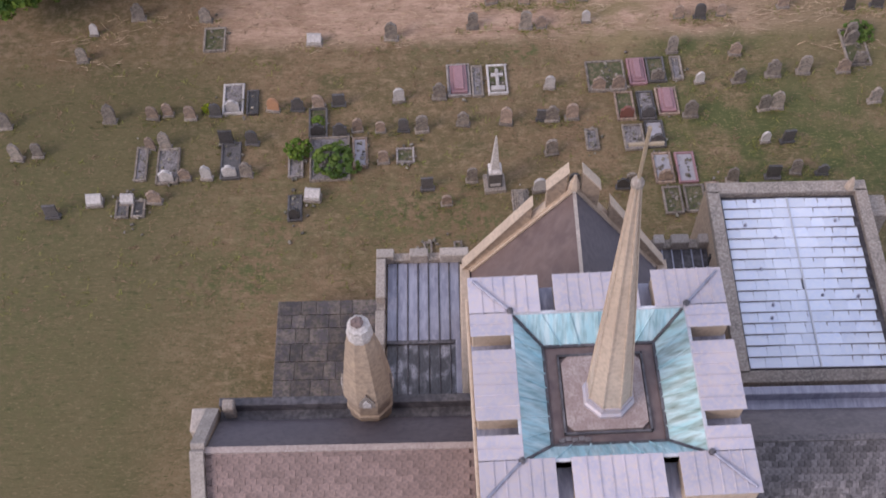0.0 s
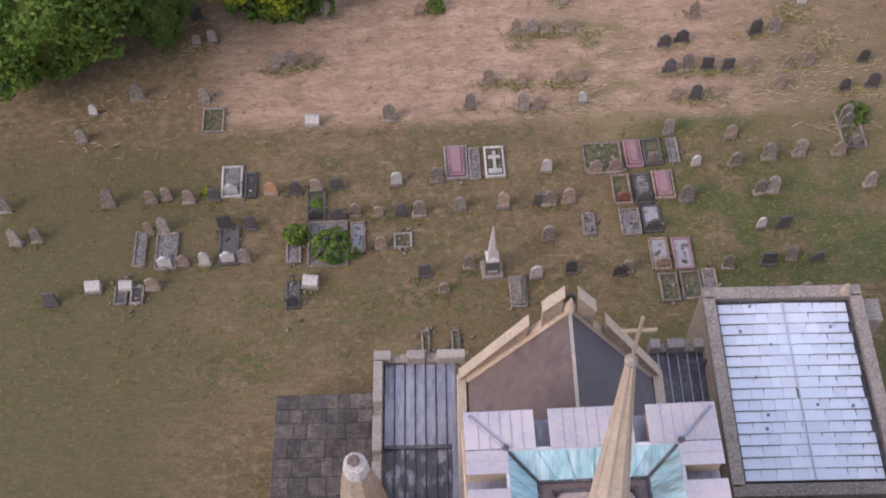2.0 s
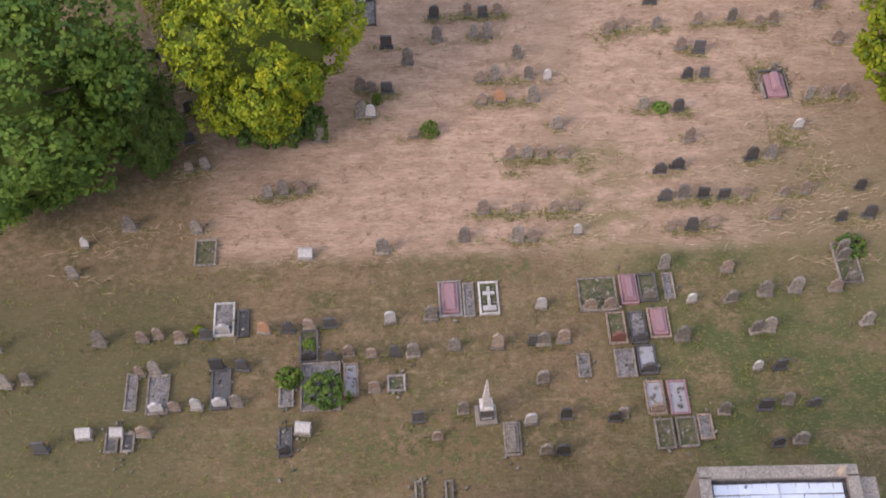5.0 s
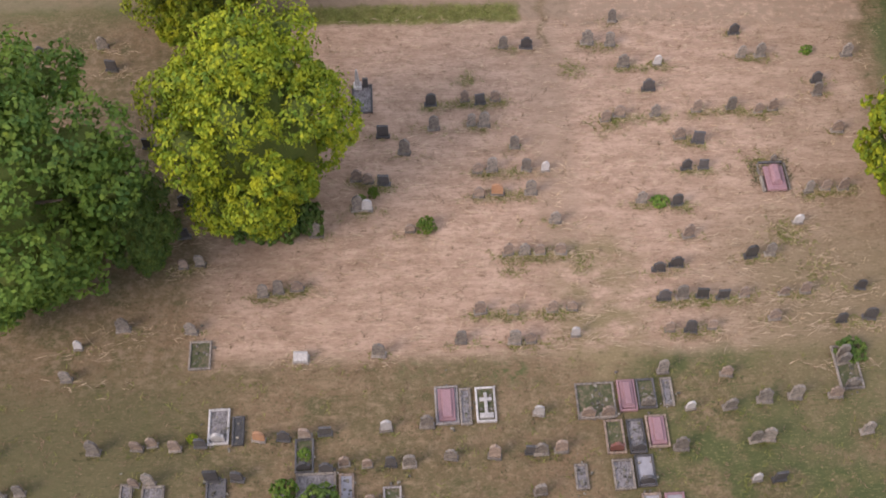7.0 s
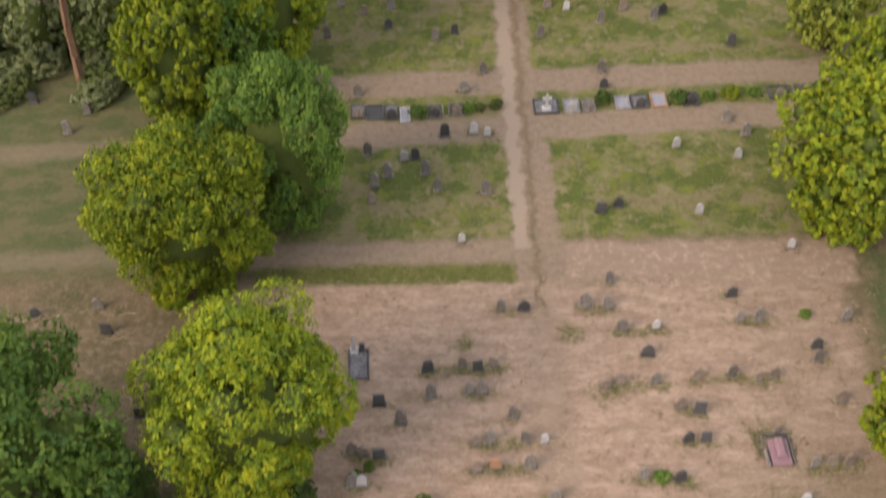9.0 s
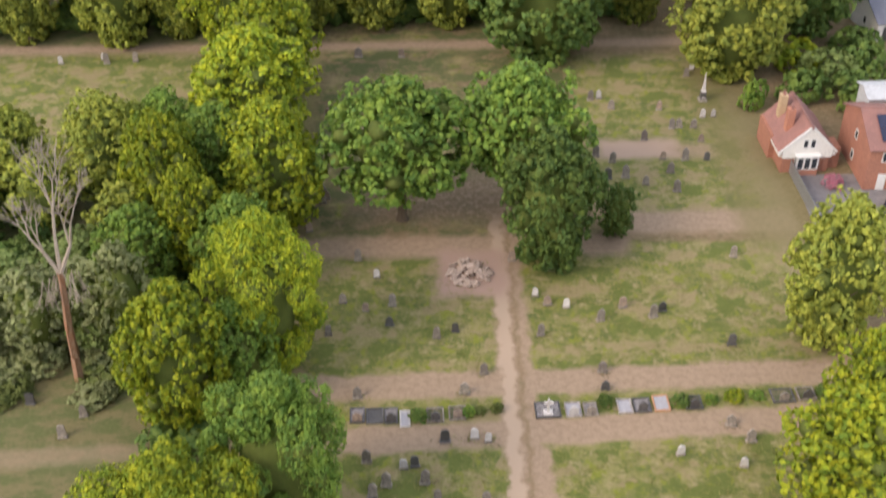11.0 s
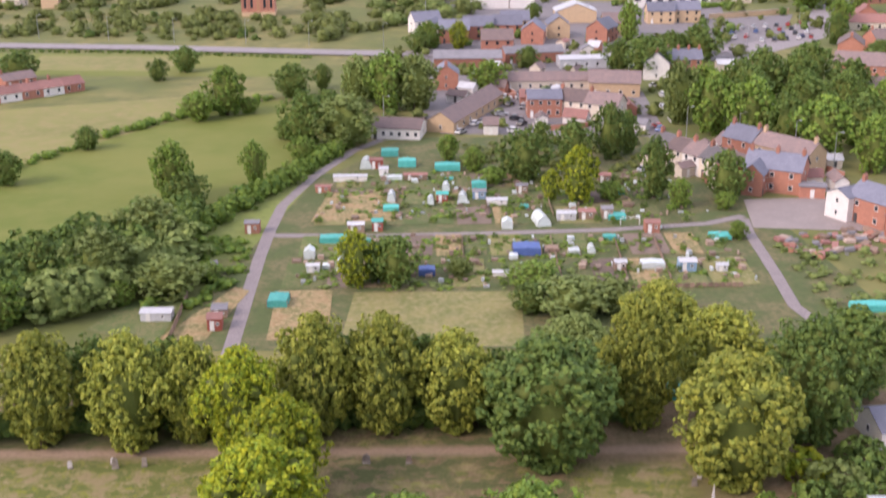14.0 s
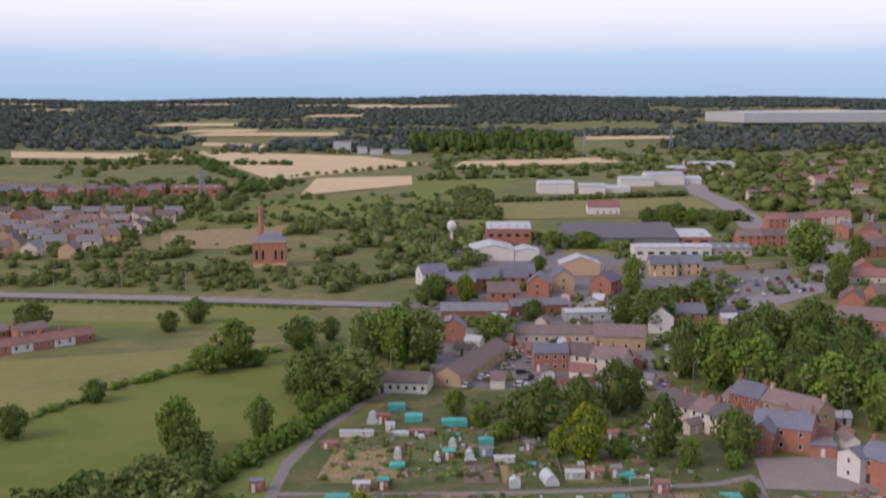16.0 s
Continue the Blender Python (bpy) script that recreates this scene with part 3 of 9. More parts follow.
def strip(name, pts, width, material, label, category="road", z=0.03):
    """A ribbon of road or track along a line."""
    vs, fs = [], []
    for i, p in enumerate(pts):
        a, b = Vector(pts[max(i - 1, 0)]), Vector(pts[min(i + 1, len(pts) - 1)])
        s = (b - a).normalized()
        o = Vector((-s.y, s.x)) * width / 2
        for q in (Vector(p) + o, Vector(p) - o):
            vs.append((q.x, q.y, rise(q.x, q.y) + z))
    fs = [(2 * i, 2 * i + 1, 2 * i + 3, 2 * i + 2) for i in range(len(pts) - 1)]
    return tagged(mesh_part(name, vs, fs, material), label, category, kind="structure")


ALLOT = mat("allotment_ground", (0.085, 0.112, 0.033), (0.165, 0.145, 0.065), 0.13, 0.95, 0.4, fine=0.9, c3=(0.07, 0.092, 0.03), spread=(0.42, 0.58))
patch("meadow", ((-300, 150), (-92, 190), (-48, 386), (-300, 235)), MEADOW, "green grazed meadow beside a hedge")
patch("meadow", ((-92, 190), (-36, 288), (-22, 340), (-48, 386)), MEADOW, "green grazed meadow beside a hedge", z=0.024)
patch("meadow", ((-300, 240), (-108, 304), (-50, 402), (-175, 360)), MEADOW_DRY, "pale dry meadow between hedges", z=0.06)
patch("meadow", ((-190, 432), (-48, 424), (-50, 468), (-200, 478)), MEADOW, "green meadow below a raised road", z=0.05)
patch("meadow", ((-150, 440), (-95, 436), (-95, 466), (-150, 470)), MEADOW_DRY, "dry strip of meadow below a raised road", z=0.09)
patch("wheat_field", ((-167, 1155), (-16, 1440), (-110, 1640), (-380, 1800)), WHEAT, "large field of ripe pale wheat", z=0.6)
patch("wheat_field", ((-118, 982), (-28, 1099), (-32, 1220), (-127, 1190)), WHEAT, "small field of ripe pale wheat", z=0.6)
patch("wheat_field", ((-594, 1619), (-341, 1550), (-378, 1720), (-656, 1785)), WHEAT, "field of ripe wheat beyond housing", z=0.6)
patch("wheat_field", ((11, 1362), (222, 1470), (227, 1590), (26, 1500)), WHEAT, "long field of ripe wheat", z=0.6)
patch("wheat_field", ((-400, 1950), (-290, 1880), (-300, 1990), (-420, 2060)), WHEAT, "far field of ripe wheat", z=1.2)
patch("wheat_field", ((155, 2020), (215, 2060), (240, 2200), (180, 2220)), WHEAT, "far field of ripe wheat", z=1.2)
patch("wheat_field", ((260, 2120), (420, 2150), (450, 2250), (270, 2230)), WHEAT, "far field of ripe wheat", z=1.2)
patch("cricket_field", ((32, 790), (197, 808), (205, 960), (37, 905)), MEADOW_DRY, "dry mown sports field", z=0.3)
patch("rough_field", ((-150, 640), (-95, 640), (-90, 760), (-170, 720)), STUBBLE, "dry rough field by the brick engine house", z=0.2)
patch("rough_field", ((-220, 760), (-60, 760), (-40, 960), (-230, 900)), MEADOW, "green rough pasture", z=0.2)
patch("rough_field", ((-30, 900), (20, 900), (90, 1200), (-30, 1200)), MEADOW, "green pasture beside scrub", z=0.25)
patch("verge", ((-54, 236), (-37, 240), (-25, 316), (-30, 318)), VERGE, "mown green strip beside a hedge", z=0.03)
patch("mown_plot", ((-15, 197), (15, 197), (16, 221), (-14, 221)), MOWN, "mown pale green plot behind trees", z=0.04)
patch("allotment_ground", ((-44, 196), (80, 196), (70, 300), (-30, 300)), ALLOT, "overgrown allotment ground", "ground", z=0.025)
patch("allotment_ground", ((-24, 300.2), (66, 300.2), (57, 336), (-8, 336)), ALLOT, "overgrown ground behind allotments", "ground", z=0.027)
patch("plot", ((-58, 205), (-44.5, 198), (-43.5, 219), (-52, 219)), PLOT_GREEN, "dark green overgrown plot beside a hedge", "plot", z=0.09)
patch("yard", ((67, 256), (98, 252), (96, 278), (70, 276)), YARD, "pale concrete yard behind terraced houses", "yard", z=0.06)
strip("track", [(-31.5, 176), (-32, 190), (-32.8, 212), (-33.8, 240), (-34.0, 256), (-33.6, 274), (-29, 297), (-21, 322), (-14, 334)], 2.5, TRACK, "grey gravel track through allotments", z=0.05)
strip("track", [(-33, 253.2), (-10, 252.6), (12, 253.6), (37, 255.4), (58, 259), (67, 264)], 2.3, TRACK, "grey gravel cross track through allotments", z=0.06)
strip("track", [(66.5, 196), (63, 213), (64.2, 230), (65.3, 253), (66.5, 262)], 2.3, TRACK, "grey tarmac lane beside allotments", z=0.085)
strip("road", [(-420, 548), (-300, 520), (-180, 493), (-110, 484), (-40, 471), (10, 464), (70, 466), (113, 470)], 11, ROADWAY, "raised grey main road", z=0.5)
strip("road", [(108, 458), (128, 479), (151, 504), (173, 544), (197, 597), (213, 645), (205, 700), (194, 735), (206, 810), (216, 900), (219, 1000), (240, 1150)], 19, ROADWAY, "wide grey main road out of town", z=0.1)
strip("road", [(64, 440), (64, 400), (62.5, 368), (61, 342), (64.5, 322), (73, 306), (82.5, 294.5), (93, 284), (108, 272)], 7, TARMAC, "curving grey street beside terraced houses", z=0.09)
strip("road", [(-8, 335), (-2, 352), (2, 380), (2, 420), (4, 462)], 7, TARMAC, "narrow grey side street", z=0.08)
patch("car_park", ((110, 474), (143, 504), (166, 566), (122, 552)), TARMAC, "tarmac car park", "car park", z=0.14)
patch("verge", ((62, 618), (112, 614), (112, 640), (66, 642)), MEADOW_DRY, "dry grass bank before a factory", z=0.16)
patch("street_yard", ((2, 340), (60, 335), (62, 480), (-2, 480)), TARMAC, "paved ground between houses", "ground", z=0.05)
patch("street_yard", ((-10, 455), (115, 450), (150, 660), (10, 690)), TARMAC, "paved ground between industrial buildings", "ground", z=0.045)


# ---- church ----
CH = thing("church", "sandstone church with battlemented tower, slender spire and lead roofs", "church", at=pose(5.15, 14.75, 0, 0, 0, 1.5))
HX, HY = 4.42, 4.1   # half sizes of the tower
TOP = 20.3


def tower():
    bm = bmesh.new()
    t = 0.95
    for x0, x1, y0, y1 in ((-HX, HX, -HY, -HY + t), (-HX, HX, HY - t, HY), (-HX, -HX + t, -HY + t, HY - t), (HX - t, HX, -HY + t, HY - t)):
        box(bm, x0, x1, y0, y1, 0, 19.35)
    part("tower_wall", bm, STONE, CH, "coursed sandstone tower walls")
    # string course below the battlements
    bm = bmesh.new()
    for x0, x1, y0, y1 in ((-HX - 0.14, HX + 0.14, -HY - 0.14, -HY), (-HX - 0.14, HX + 0.14, HY, HY + 0.14), (-HX - 0.14, -HX, -HY, HY), (HX, HX + 0.14, -HY, HY)):
        box(bm, x0, x1, y0, y1, 18.5, 18.75, 0.04)
    part("string_course", bm, STONE_PALE, CH)
    # battlements: one L at each corner, one block in the middle of each side
    cap_in = 1.35
    def merlon(x0, x1, y0, y1, name="merlon"):
        p = part(name, boxed(x0, x1, y0, y1, 19.35, TOP, 0.03), STONE_PALE, CH, "pale sandstone merlon")
        return p
    def capping(owner, x0, x1, y0, y1, along):
        """Lead sheet with raised seams, a little proud of its merlon."""
        bm = bmesh.new()
        o = 0.07
        box(bm, x0 - o, x1 + o, y0 - o, y1 + o, TOP + 0.004, TOP + 0.05, 0.015)
        k = max(2, round(((x1 - x0) if along == "x" else (y1 - y0)) / 0.42))
        for i in range(1, k):
            if along == "x":
                c = x0 + (x1 - x0) * i / k
                seam = boxed(c - 0.018, c + 0.018, y0 - o, y1 + o, TOP + 0.045, TOP + 0.085, 0)
            else:
                c = y0 + (y1 - y0) * i / k
                seam = boxed(x0 - o, x1 + o, c - 0.018, c + 0.018, TOP + 0.045, TOP + 0.085, 0)
            part("lead_seam", seam, LEAD_WARM, owner)
        part("lead_capping", bm, LEAD_WARM, owner, "pale lead capping")
    L = 2.35
    for sx in (-1, 1):
        for sy in (-1, 1):
            def span(a, b, s):
                return (a, b) if s > 0 else (-b, -a)
            xa, xb = span(HX - L, HX, sx)
            ya, yb = span(HY - cap_in, HY, sy)
            m1 = merlon(xa, xb, ya, yb)
            capping(m1, xa, xb, ya, yb, "x")
            xa, xb = span(HX - cap_in, HX, sx)
            ya, yb = span(HY - L + 0.15, HY - cap_in - 0.08, sy)
            m2 = merlon(xa, xb, ya, yb)
            capping(m2, xa, xb, ya, yb, "y")
            # mitre roll and a small lead boss
            bm = bmesh.new()
            a = Vector((sx * (HX - 0.1), sy * (HY - 0.1), TOP + 0.11))
            c = Vector((sx * (HX - cap_in), sy * (HY - cap_in), TOP + 0.11))
            d = (c - a)
            box(bm, 0, d.length, -0.045, 0.045, -0.05, 0.04, 0.02, Matrix.Translation(a) @ d.to_track_quat("X", "Z").to_matrix().to_4x4())
            part("mitre_roll", bm, LEAD, CH)
            bm = bmesh.new()
            rings(bm, 8, [(0.12, TOP + 0.06), (0.11, TOP + 0.16), (0.05, TOP + 0.22)], c.x, c.y)
            part("lead_boss", bm, LEAD_DARK, CH)
    for sx, sy in ((0, -1), (0, 1), (-1, 0), (1, 0)):
        if sy:
            y0, y1 = sorted((sy * HY, sy * (HY - cap_in)))
            m3 = merlon(-1.42, 1.42, y0, y1)
            capping(m3, -1.42, 1.42, y0, y1, "x")
        else:
            x0, x1 = sorted((sx * HX, sx * (HX - cap_in)))
            m3 = merlon(x0, x1, -1.22, 1.22)
            capping(m3, x0, x1, -1.22, 1.22, "y")
    # lead in the gaps
    for s in (-1, 1):
        for c in (-1, 1):
            part("crenel_lead", boxed(c * 1.75 - 0.42, c * 1.75 + 0.42, s * (HY - 0.68) - 0.72, s * (HY - 0.68) + 0.72, 19.36, 19.44), LEAD, CH, "blue-grey lead in a battlement gap")
            part("crenel_lead", boxed(s * (HX - 0.68) - 0.72, s * (HX - 0.68) + 0.72, c * 1.55 - 0.4, c * 1.55 + 0.4, 19.36, 19.44), LEAD, CH, "blue-grey lead in a battlement gap")
    # green copper slopes, panel by panel, falling inwards
    ox, oy, ix, iy = HX - cap_in - 0.02, HY - cap_in - 0.02, 1.95, 1.85
    zo, zi = TOP - 0.12, 19.25
    def slope(p0, p1, q1, q0, n_pan, sheet):
        p0, p1, q0, q1 = map(Vector, (p0, p1, q0, q1))
        for i in range(n_pan):
            a, c = i / n_pan, (i + 1) / n_pan
            bm = bmesh.new()
            v = [bm.verts.new(x) for x in (p0.lerp(p1, a), p0.lerp(p1, c), q0.lerp(q1, c), q0.lerp(q1, a))]
            bm.faces.new(v)
            top = p0.lerp(p1, a)
            low = q0.lerp(q1, a)
            d = low - top
            box(bm, 0, d.length, -0.02, 0.02, 0.0, 0.05, 0, Matrix.Translation(top) @ d.to_track_quat("X", "Z").to_matrix().to_4x4())
            part("copper_panel", bm, sheet, CH)
    slope((-ox, oy, zo), (ox, oy, zo), (ix, iy, zi), (-ix, iy, zi), 6, COPPER)
    slope((ox, -oy, zo), (-ox, -oy, zo), (-ix, -iy, zi), (ix, -iy, zi), 6, COPPER)
    slope((-ox, -oy, zo), (-ox, oy, zo), (-ix, iy, zi), (-ix, -iy, zi), 7, COPPER_SIDE)
    slope((ox, oy, zo), (ox, -oy, zo), (ix, -iy, zi), (ix, iy, zi), 7, COPPER_STAINED)
    for sx in (-1, 1):
        for sy in (-1, 1):
            bm = bmesh.new()
            a, c = Vector((sx * ox, sy * oy, zo + 0.03)), Vector((sx * ix, sy * iy, zi + 0.03))
            d = c - a
            box(bm, 0, d.length, -0.05, 0.05, 0, 0.06, 0.02, Matrix.Translation(a) @ d.to_track_quat("X", "Z").to_matrix().to_4x4())
            part("hip_roll", bm, LEAD_DARK, CH, "dark lead hip roll")
    for s in (-1, 1):
        part("flashing", boxed(-ox + 0.06, ox - 0.06, s * oy - 0.06, s * oy + 0.06, zo - 0.02, zo + 0.07, 0.02), FLASHING, CH, "pale lead flashing")
        part("flashing", boxed(s * ox - 0.06, s * ox + 0.06, -oy, oy, zo - 0.02, zo + 0.07, 0.02), FLASHING, CH, "pale lead flashing")
    for x0, x1, y0, y1 in ((-ix, ix, -iy - 0.05, -iy + 0.05), (-ix, ix, iy - 0.05, iy + 0.05), (-ix - 0.05, -ix + 0.05, -iy, iy), (ix - 0.05, ix + 0.05, -iy, iy)):
        part("gutter_lip", boxed(x0, x1, y0, y1, 19.18, zi + 0.06, 0.015), LEAD_DARK, CH)
    # gutter walk and the slab that carries the spire
    part("gutter_floor", boxed(-ix, ix, -iy, iy, 19.0, 19.2), ROOF_BROWN, CH, "dark brown gutter floor")
    bm = bmesh.new()
    k = 1.5
    for x0, x1, y0, y1 in ((-k, k, -k, -k + 0.09), (-k, k, k - 0.09, k), (-k, -k + 0.09, -k, k), (k - 0.09, k, -k, k)):
        box(bm, x0, x1, y0, y1, 19.2, 19.34, 0.02)
    part("slab_edging", bm, LEAD_DARK, CH)
    bm = bmesh.new()
    prism(bm, [(-1.15, -1.38), (1.15, -1.38), (1.38, -1.15), (1.38, 1.15), (1.15, 1.38), (-1.15, 1.38), (-1.38, 1.15), (-1.38, -1.15)], 19.2, 19.36)
    part("spire_slab", bm, SLAB, CH, "lichened stone slab")
    bm = bmesh.new()
    for i in range(5):
        box(bm, -1.7 + i * 0.22, -1.5 + i * 0.22, -1.75 + 0.05 * (i % 2), -1.6 + 0.05 * (i % 2), 19.2, 19.26)
    part("loose_slate", bm, SLATE, CH)
    # spire
    sx, sy = 0.1, -0.15
    tx, ty, tz = -0.30, 0.98, 30.5
    bm = bmesh.new()
    lv = []
    for i in range(14):
        u = i / 13
        lv.append((0.76 * (1 - u) + 0.11 * u, 19.85 + (tz - 19.85) * u, tx * u, ty * u))
    rings(bm, 8, lv, sx, sy, math.pi / 8)
    part("spire", bm, STONE_PALE, CH, "slender octagonal pale stone spire")
    for q in range(8):
        a = math.pi / 8 + q * math.pi / 4
        bm = bmesh.new()
        p0 = Vector((sx + 0.77 * math.cos(a), sy + 0.77 * math.sin(a), 19.85))
        p1 = Vector((sx + tx + 0.115 * math.cos(a), sy + ty + 0.115 * math.sin(a), tz))
        d = p1 - p0
        box(bm, 0, d.length, -0.025, 0.025, -0.02, 0.025, 0, Matrix.Translation(p0) @ d.to_track_quat("X", "Z").to_matrix().to_4x4())
        part("spire_rib", bm, STONE_PALE, CH)
    bm = bmesh.new()
    rings(bm, 8, [(0.92, 19.36), (0.92, 19.5), (0.83, 19.56), (0.82, 19.86)], sx, sy, math.pi / 8)
    part("spire_base", bm, LEAD_WARM, CH, "lead-covered spire base")
    bm = bmesh.new()
    rings(bm, 10, [(0.12, tz), (0.18, tz + 0.08), (0.19, tz + 0.2), (0.11, tz + 0.34), (0.05, tz + 0.42)], sx + tx, sy + ty)
    part("finial_ball", bm, STONE_GREY, CH)
    cx, cy = sx + tx, sy + ty
    bm = bmesh.new()
    box(bm, cx - 0.045, cx + 0.045, cy - 0.045, cy + 0.045, tz + 0.4, tz + 2.55, 0.015)
    box(bm, cx - 0.45, cx + 0.45, cy - 0.04, cy + 0.04, tz + 1.80, tz + 1.91, 0.015)
    part("cross", bm, GILT, CH, "weathered metal cross")


tower()


def world_part(name, bm, material, label=""):
    """A church part built in world places."""
    ob = part(name, bm, material, CH, label)
    ob.matrix_parent_inverse = CH.matrix_basis.inverted()
    return ob


def sloped(bm, p0, p1, width_dir, w, t):
    """A bar from p0 to p1, w wide along width_dir, t thick upwards from the line."""
    p0, p1, s = Vector(p0), Vector(p1), Vector(width_dir).normalized()
    d = (p1 - p0)
    n = d.normalized().cross(s)
    if n.z < 0:
        n = -n
    vs = []
    for p in (p0, p1):
        for a, b in ((0, 0), (w, 0), (w, t), (0, t)):
            vs.append(bm.verts.new(p + s * a + n * b))
    for f in ((0, 1, 2, 3), (7, 6, 5, 4), (0, 4, 5, 1), (1, 5, 6, 2), (2, 6, 7, 3), (3, 7, 4, 0)):
        bm.faces.new([vs[i] for i in f])


def chancel():
    """Steep roof behind the tower with a gable crowned by separate raised copings."""
    ax, ey0, ey1, ez, rz = 4.95, 18.85, 24.2, 11.7, 17.8
    x0, x1 = 0.9, 9.0
    FRONT = Matrix(((1, 0, 0, 0), (0, 0, -1, 0), (0, 1, 0, 0), (0, 0, 0, 1)))
    bm = bmesh.new()
    prism(bm, [(x0, ez), (x1, ez), (ax, rz)], -ey1, -ey0, FRONT)
    world_part("gable_roof", bm, ROOF_BROWN, "smooth brown pitched roof")
    # shade of the right slope is put into its darker violet-grey colour
    bm = bmesh.new()
    sloped(bm, (ax + 0.03, ey0, rz + 0.02), (x1 + 0.05, ey0, ez + 0.02), (0, 1, 0), ey1 - ey0, 0.05)
    world_part("roof_slope", bm, ROOF_VIOLET, "smooth right roof slope, darker violet-grey for its shaded side")
    bm = bmesh.new()
    sloped(bm, (ax - 0.07, ey0, rz + 0.07), (ax - 0.07, ey1, rz + 0.07), (1, 0, 0), 0.14, 0.06)
    world_part("ridge", bm, COPING)
    world_part("transept_wall", boxed(0.5, 9.5, ey0, ey1 + 0.38, 0, ez - 0.2), STONE, "sandstone transept wall")
    bm = bmesh.new()
    prism(bm, [(x0 - 0.35, ez - 0.2), (x1 + 0.35, ez - 0.2), (ax, rz + 0.35)], -ey1 - 0.36, -ey1 + 0.03, FRONT)
    world_part("gable_wall", bm, STONE_PALE, "pale sandstone gable")
    for s in (-1, 1):
        for pts in (((4.4, 10.8), (1.6, 15.4), (1.6, 16.72), (4.4, 11.85)), ((1.05, 16.2), (0.3, 17.3), (0.3, 18.95), (1.05, 17.8))):
            ol = [(ax + s * u, z) for u, z in pts]
            bm = bmesh.new()
            prism(bm, ol, -ey1 - 0.40, -ey1, FRONT)
            world_part("gable_coping", bm, STONE, "raised sandstone coping block")
            (ua, za), (ub, zb) = pts[3], pts[2]
            bm = bmesh.new()
            prism(bm, [(ax + s * (ua + 0.04), za), (ax + s * (ub - 0.04), zb + 0.05), (ax + s * (ub - 0.04), zb + 0.14), (ax + s * (ua + 0.04), za + 0.1)], -ey1 - 0.46, -ey1 + 0.05, FRONT)
            world_part("coping_cap", bm, STONE_PALE, "cream coping slab")
        bm = bmesh.new()
        sloped(bm, (ax + s * 4.0, ey1 - 0.14, ez + 0.1), (ax, ey1 - 0.14, rz + 0.1), (0, 1, 0), 0.13, 0.09)
        world_part("verge_flashing", bm, STONE_PALE, "cream mortar verge")
    bm = bmesh.new()
    rings(bm, 6, [(0.24, rz + 0.1), (0.2, rz + 0.45), (0.05, rz + 0.95)], ax, ey1 + 0.05)
    world_part("apex_stone", bm, STONE_PALE)
    for a, b, c, d in ((0.85, 1.05, 0.42, 0.85), (8.85, 9.1, 9.1, 9.55)):
        world_part("eaves_gutter", boxed(a, b, 18.9, ey1, ez - 0.3, ez - 0.03, 0.02), LEAD_DARK)
        world_part("eaves_parapet", boxed(c, d, 17.3, ey1 + 0.3, 0, ez + 0.12, 0.03), STONE_PALE, "cream eaves parapet")


chancel()


def aisle_left():
    """Low lead roof with rolls and a battlemented parapet."""
    x0, x1, y0, y1, z = -3.05, 0.42, 17.3, 27.1, 7.6
    world_part("aisle_wall", boxed(x0 - 0.5, x1, y0, y1 + 0.5, 0, z - 0.25), STONE, "sandstone aisle wall")
    for a, b, mt, lab in ((y0, 22.75, WET_LEAD, "stained wet lead roof"), (22.85, y1, LEAD, "grey lead roof")):
        zz = z - (0.12 if mt is WET_LEAD else 0)
        n = 7
        for i in range(n):
            xa, xb = x0 + (x1 - x0) * i / n, x0 + (x1 - x0) * (i + 1) / n
            bm = bmesh.new()
            box(bm, xa + 0.035, xb - 0.035, a, b, zz - 0.1, zz)
            world_part("lead_sheet", bm, mt, lab if i == 0 else "")
            bm = bmesh.new()
            box(bm, xb - 0.035, xb + 0.035, a, b, zz - 0.1, zz + 0.075, 0.03)
            world_part("lead_roll", bm, LEAD_DARK)
    world_part("drip", boxed(x0, x1, 22.72, 22.9, z - 0.15, z + 0.03), LEAD_DARK)
    for k, (a, b) in enumerate(((24.9, 27.05), (22.4, 24.2), (19.4, 21.9), (17.3, 18.9))):
        world_part("parapet_block", boxed(x0 - 0.5, x0 - 0.05, a, b, z - 0.25, z + 0.62, 0.04), COPING, "weathered parapet merlon")
    world_part("parapet", boxed(x0 - 0.48, x0 - 0.07, y0, y1 + 0.4, z - 0.25, z + 0.2), STONE_GREY)
    world_part("parapet", boxed(x0 - 0.48, x1, y1 + 0.05, y1 + 0.46, z - 0.25, z + 0.2), STONE_GREY)
    for a, b in ((x0 - 0.5, x0 + 0.35), (-1.95, -1.05), (-0.5, 0.9)):
        world_part("parapet_block", boxed(a, b, y1 + 0.02, y1 + 0.5, z - 0.25, z + 0.62, 0.04), COPING, "weathered parapet merlon")
    world_part("roof_upstand", boxed(x1 - 0.25, x1 + 0.1, 17.3, 22.7, z - 0.2, z + 0.55, 0.03), LEAD)


aisle_left()


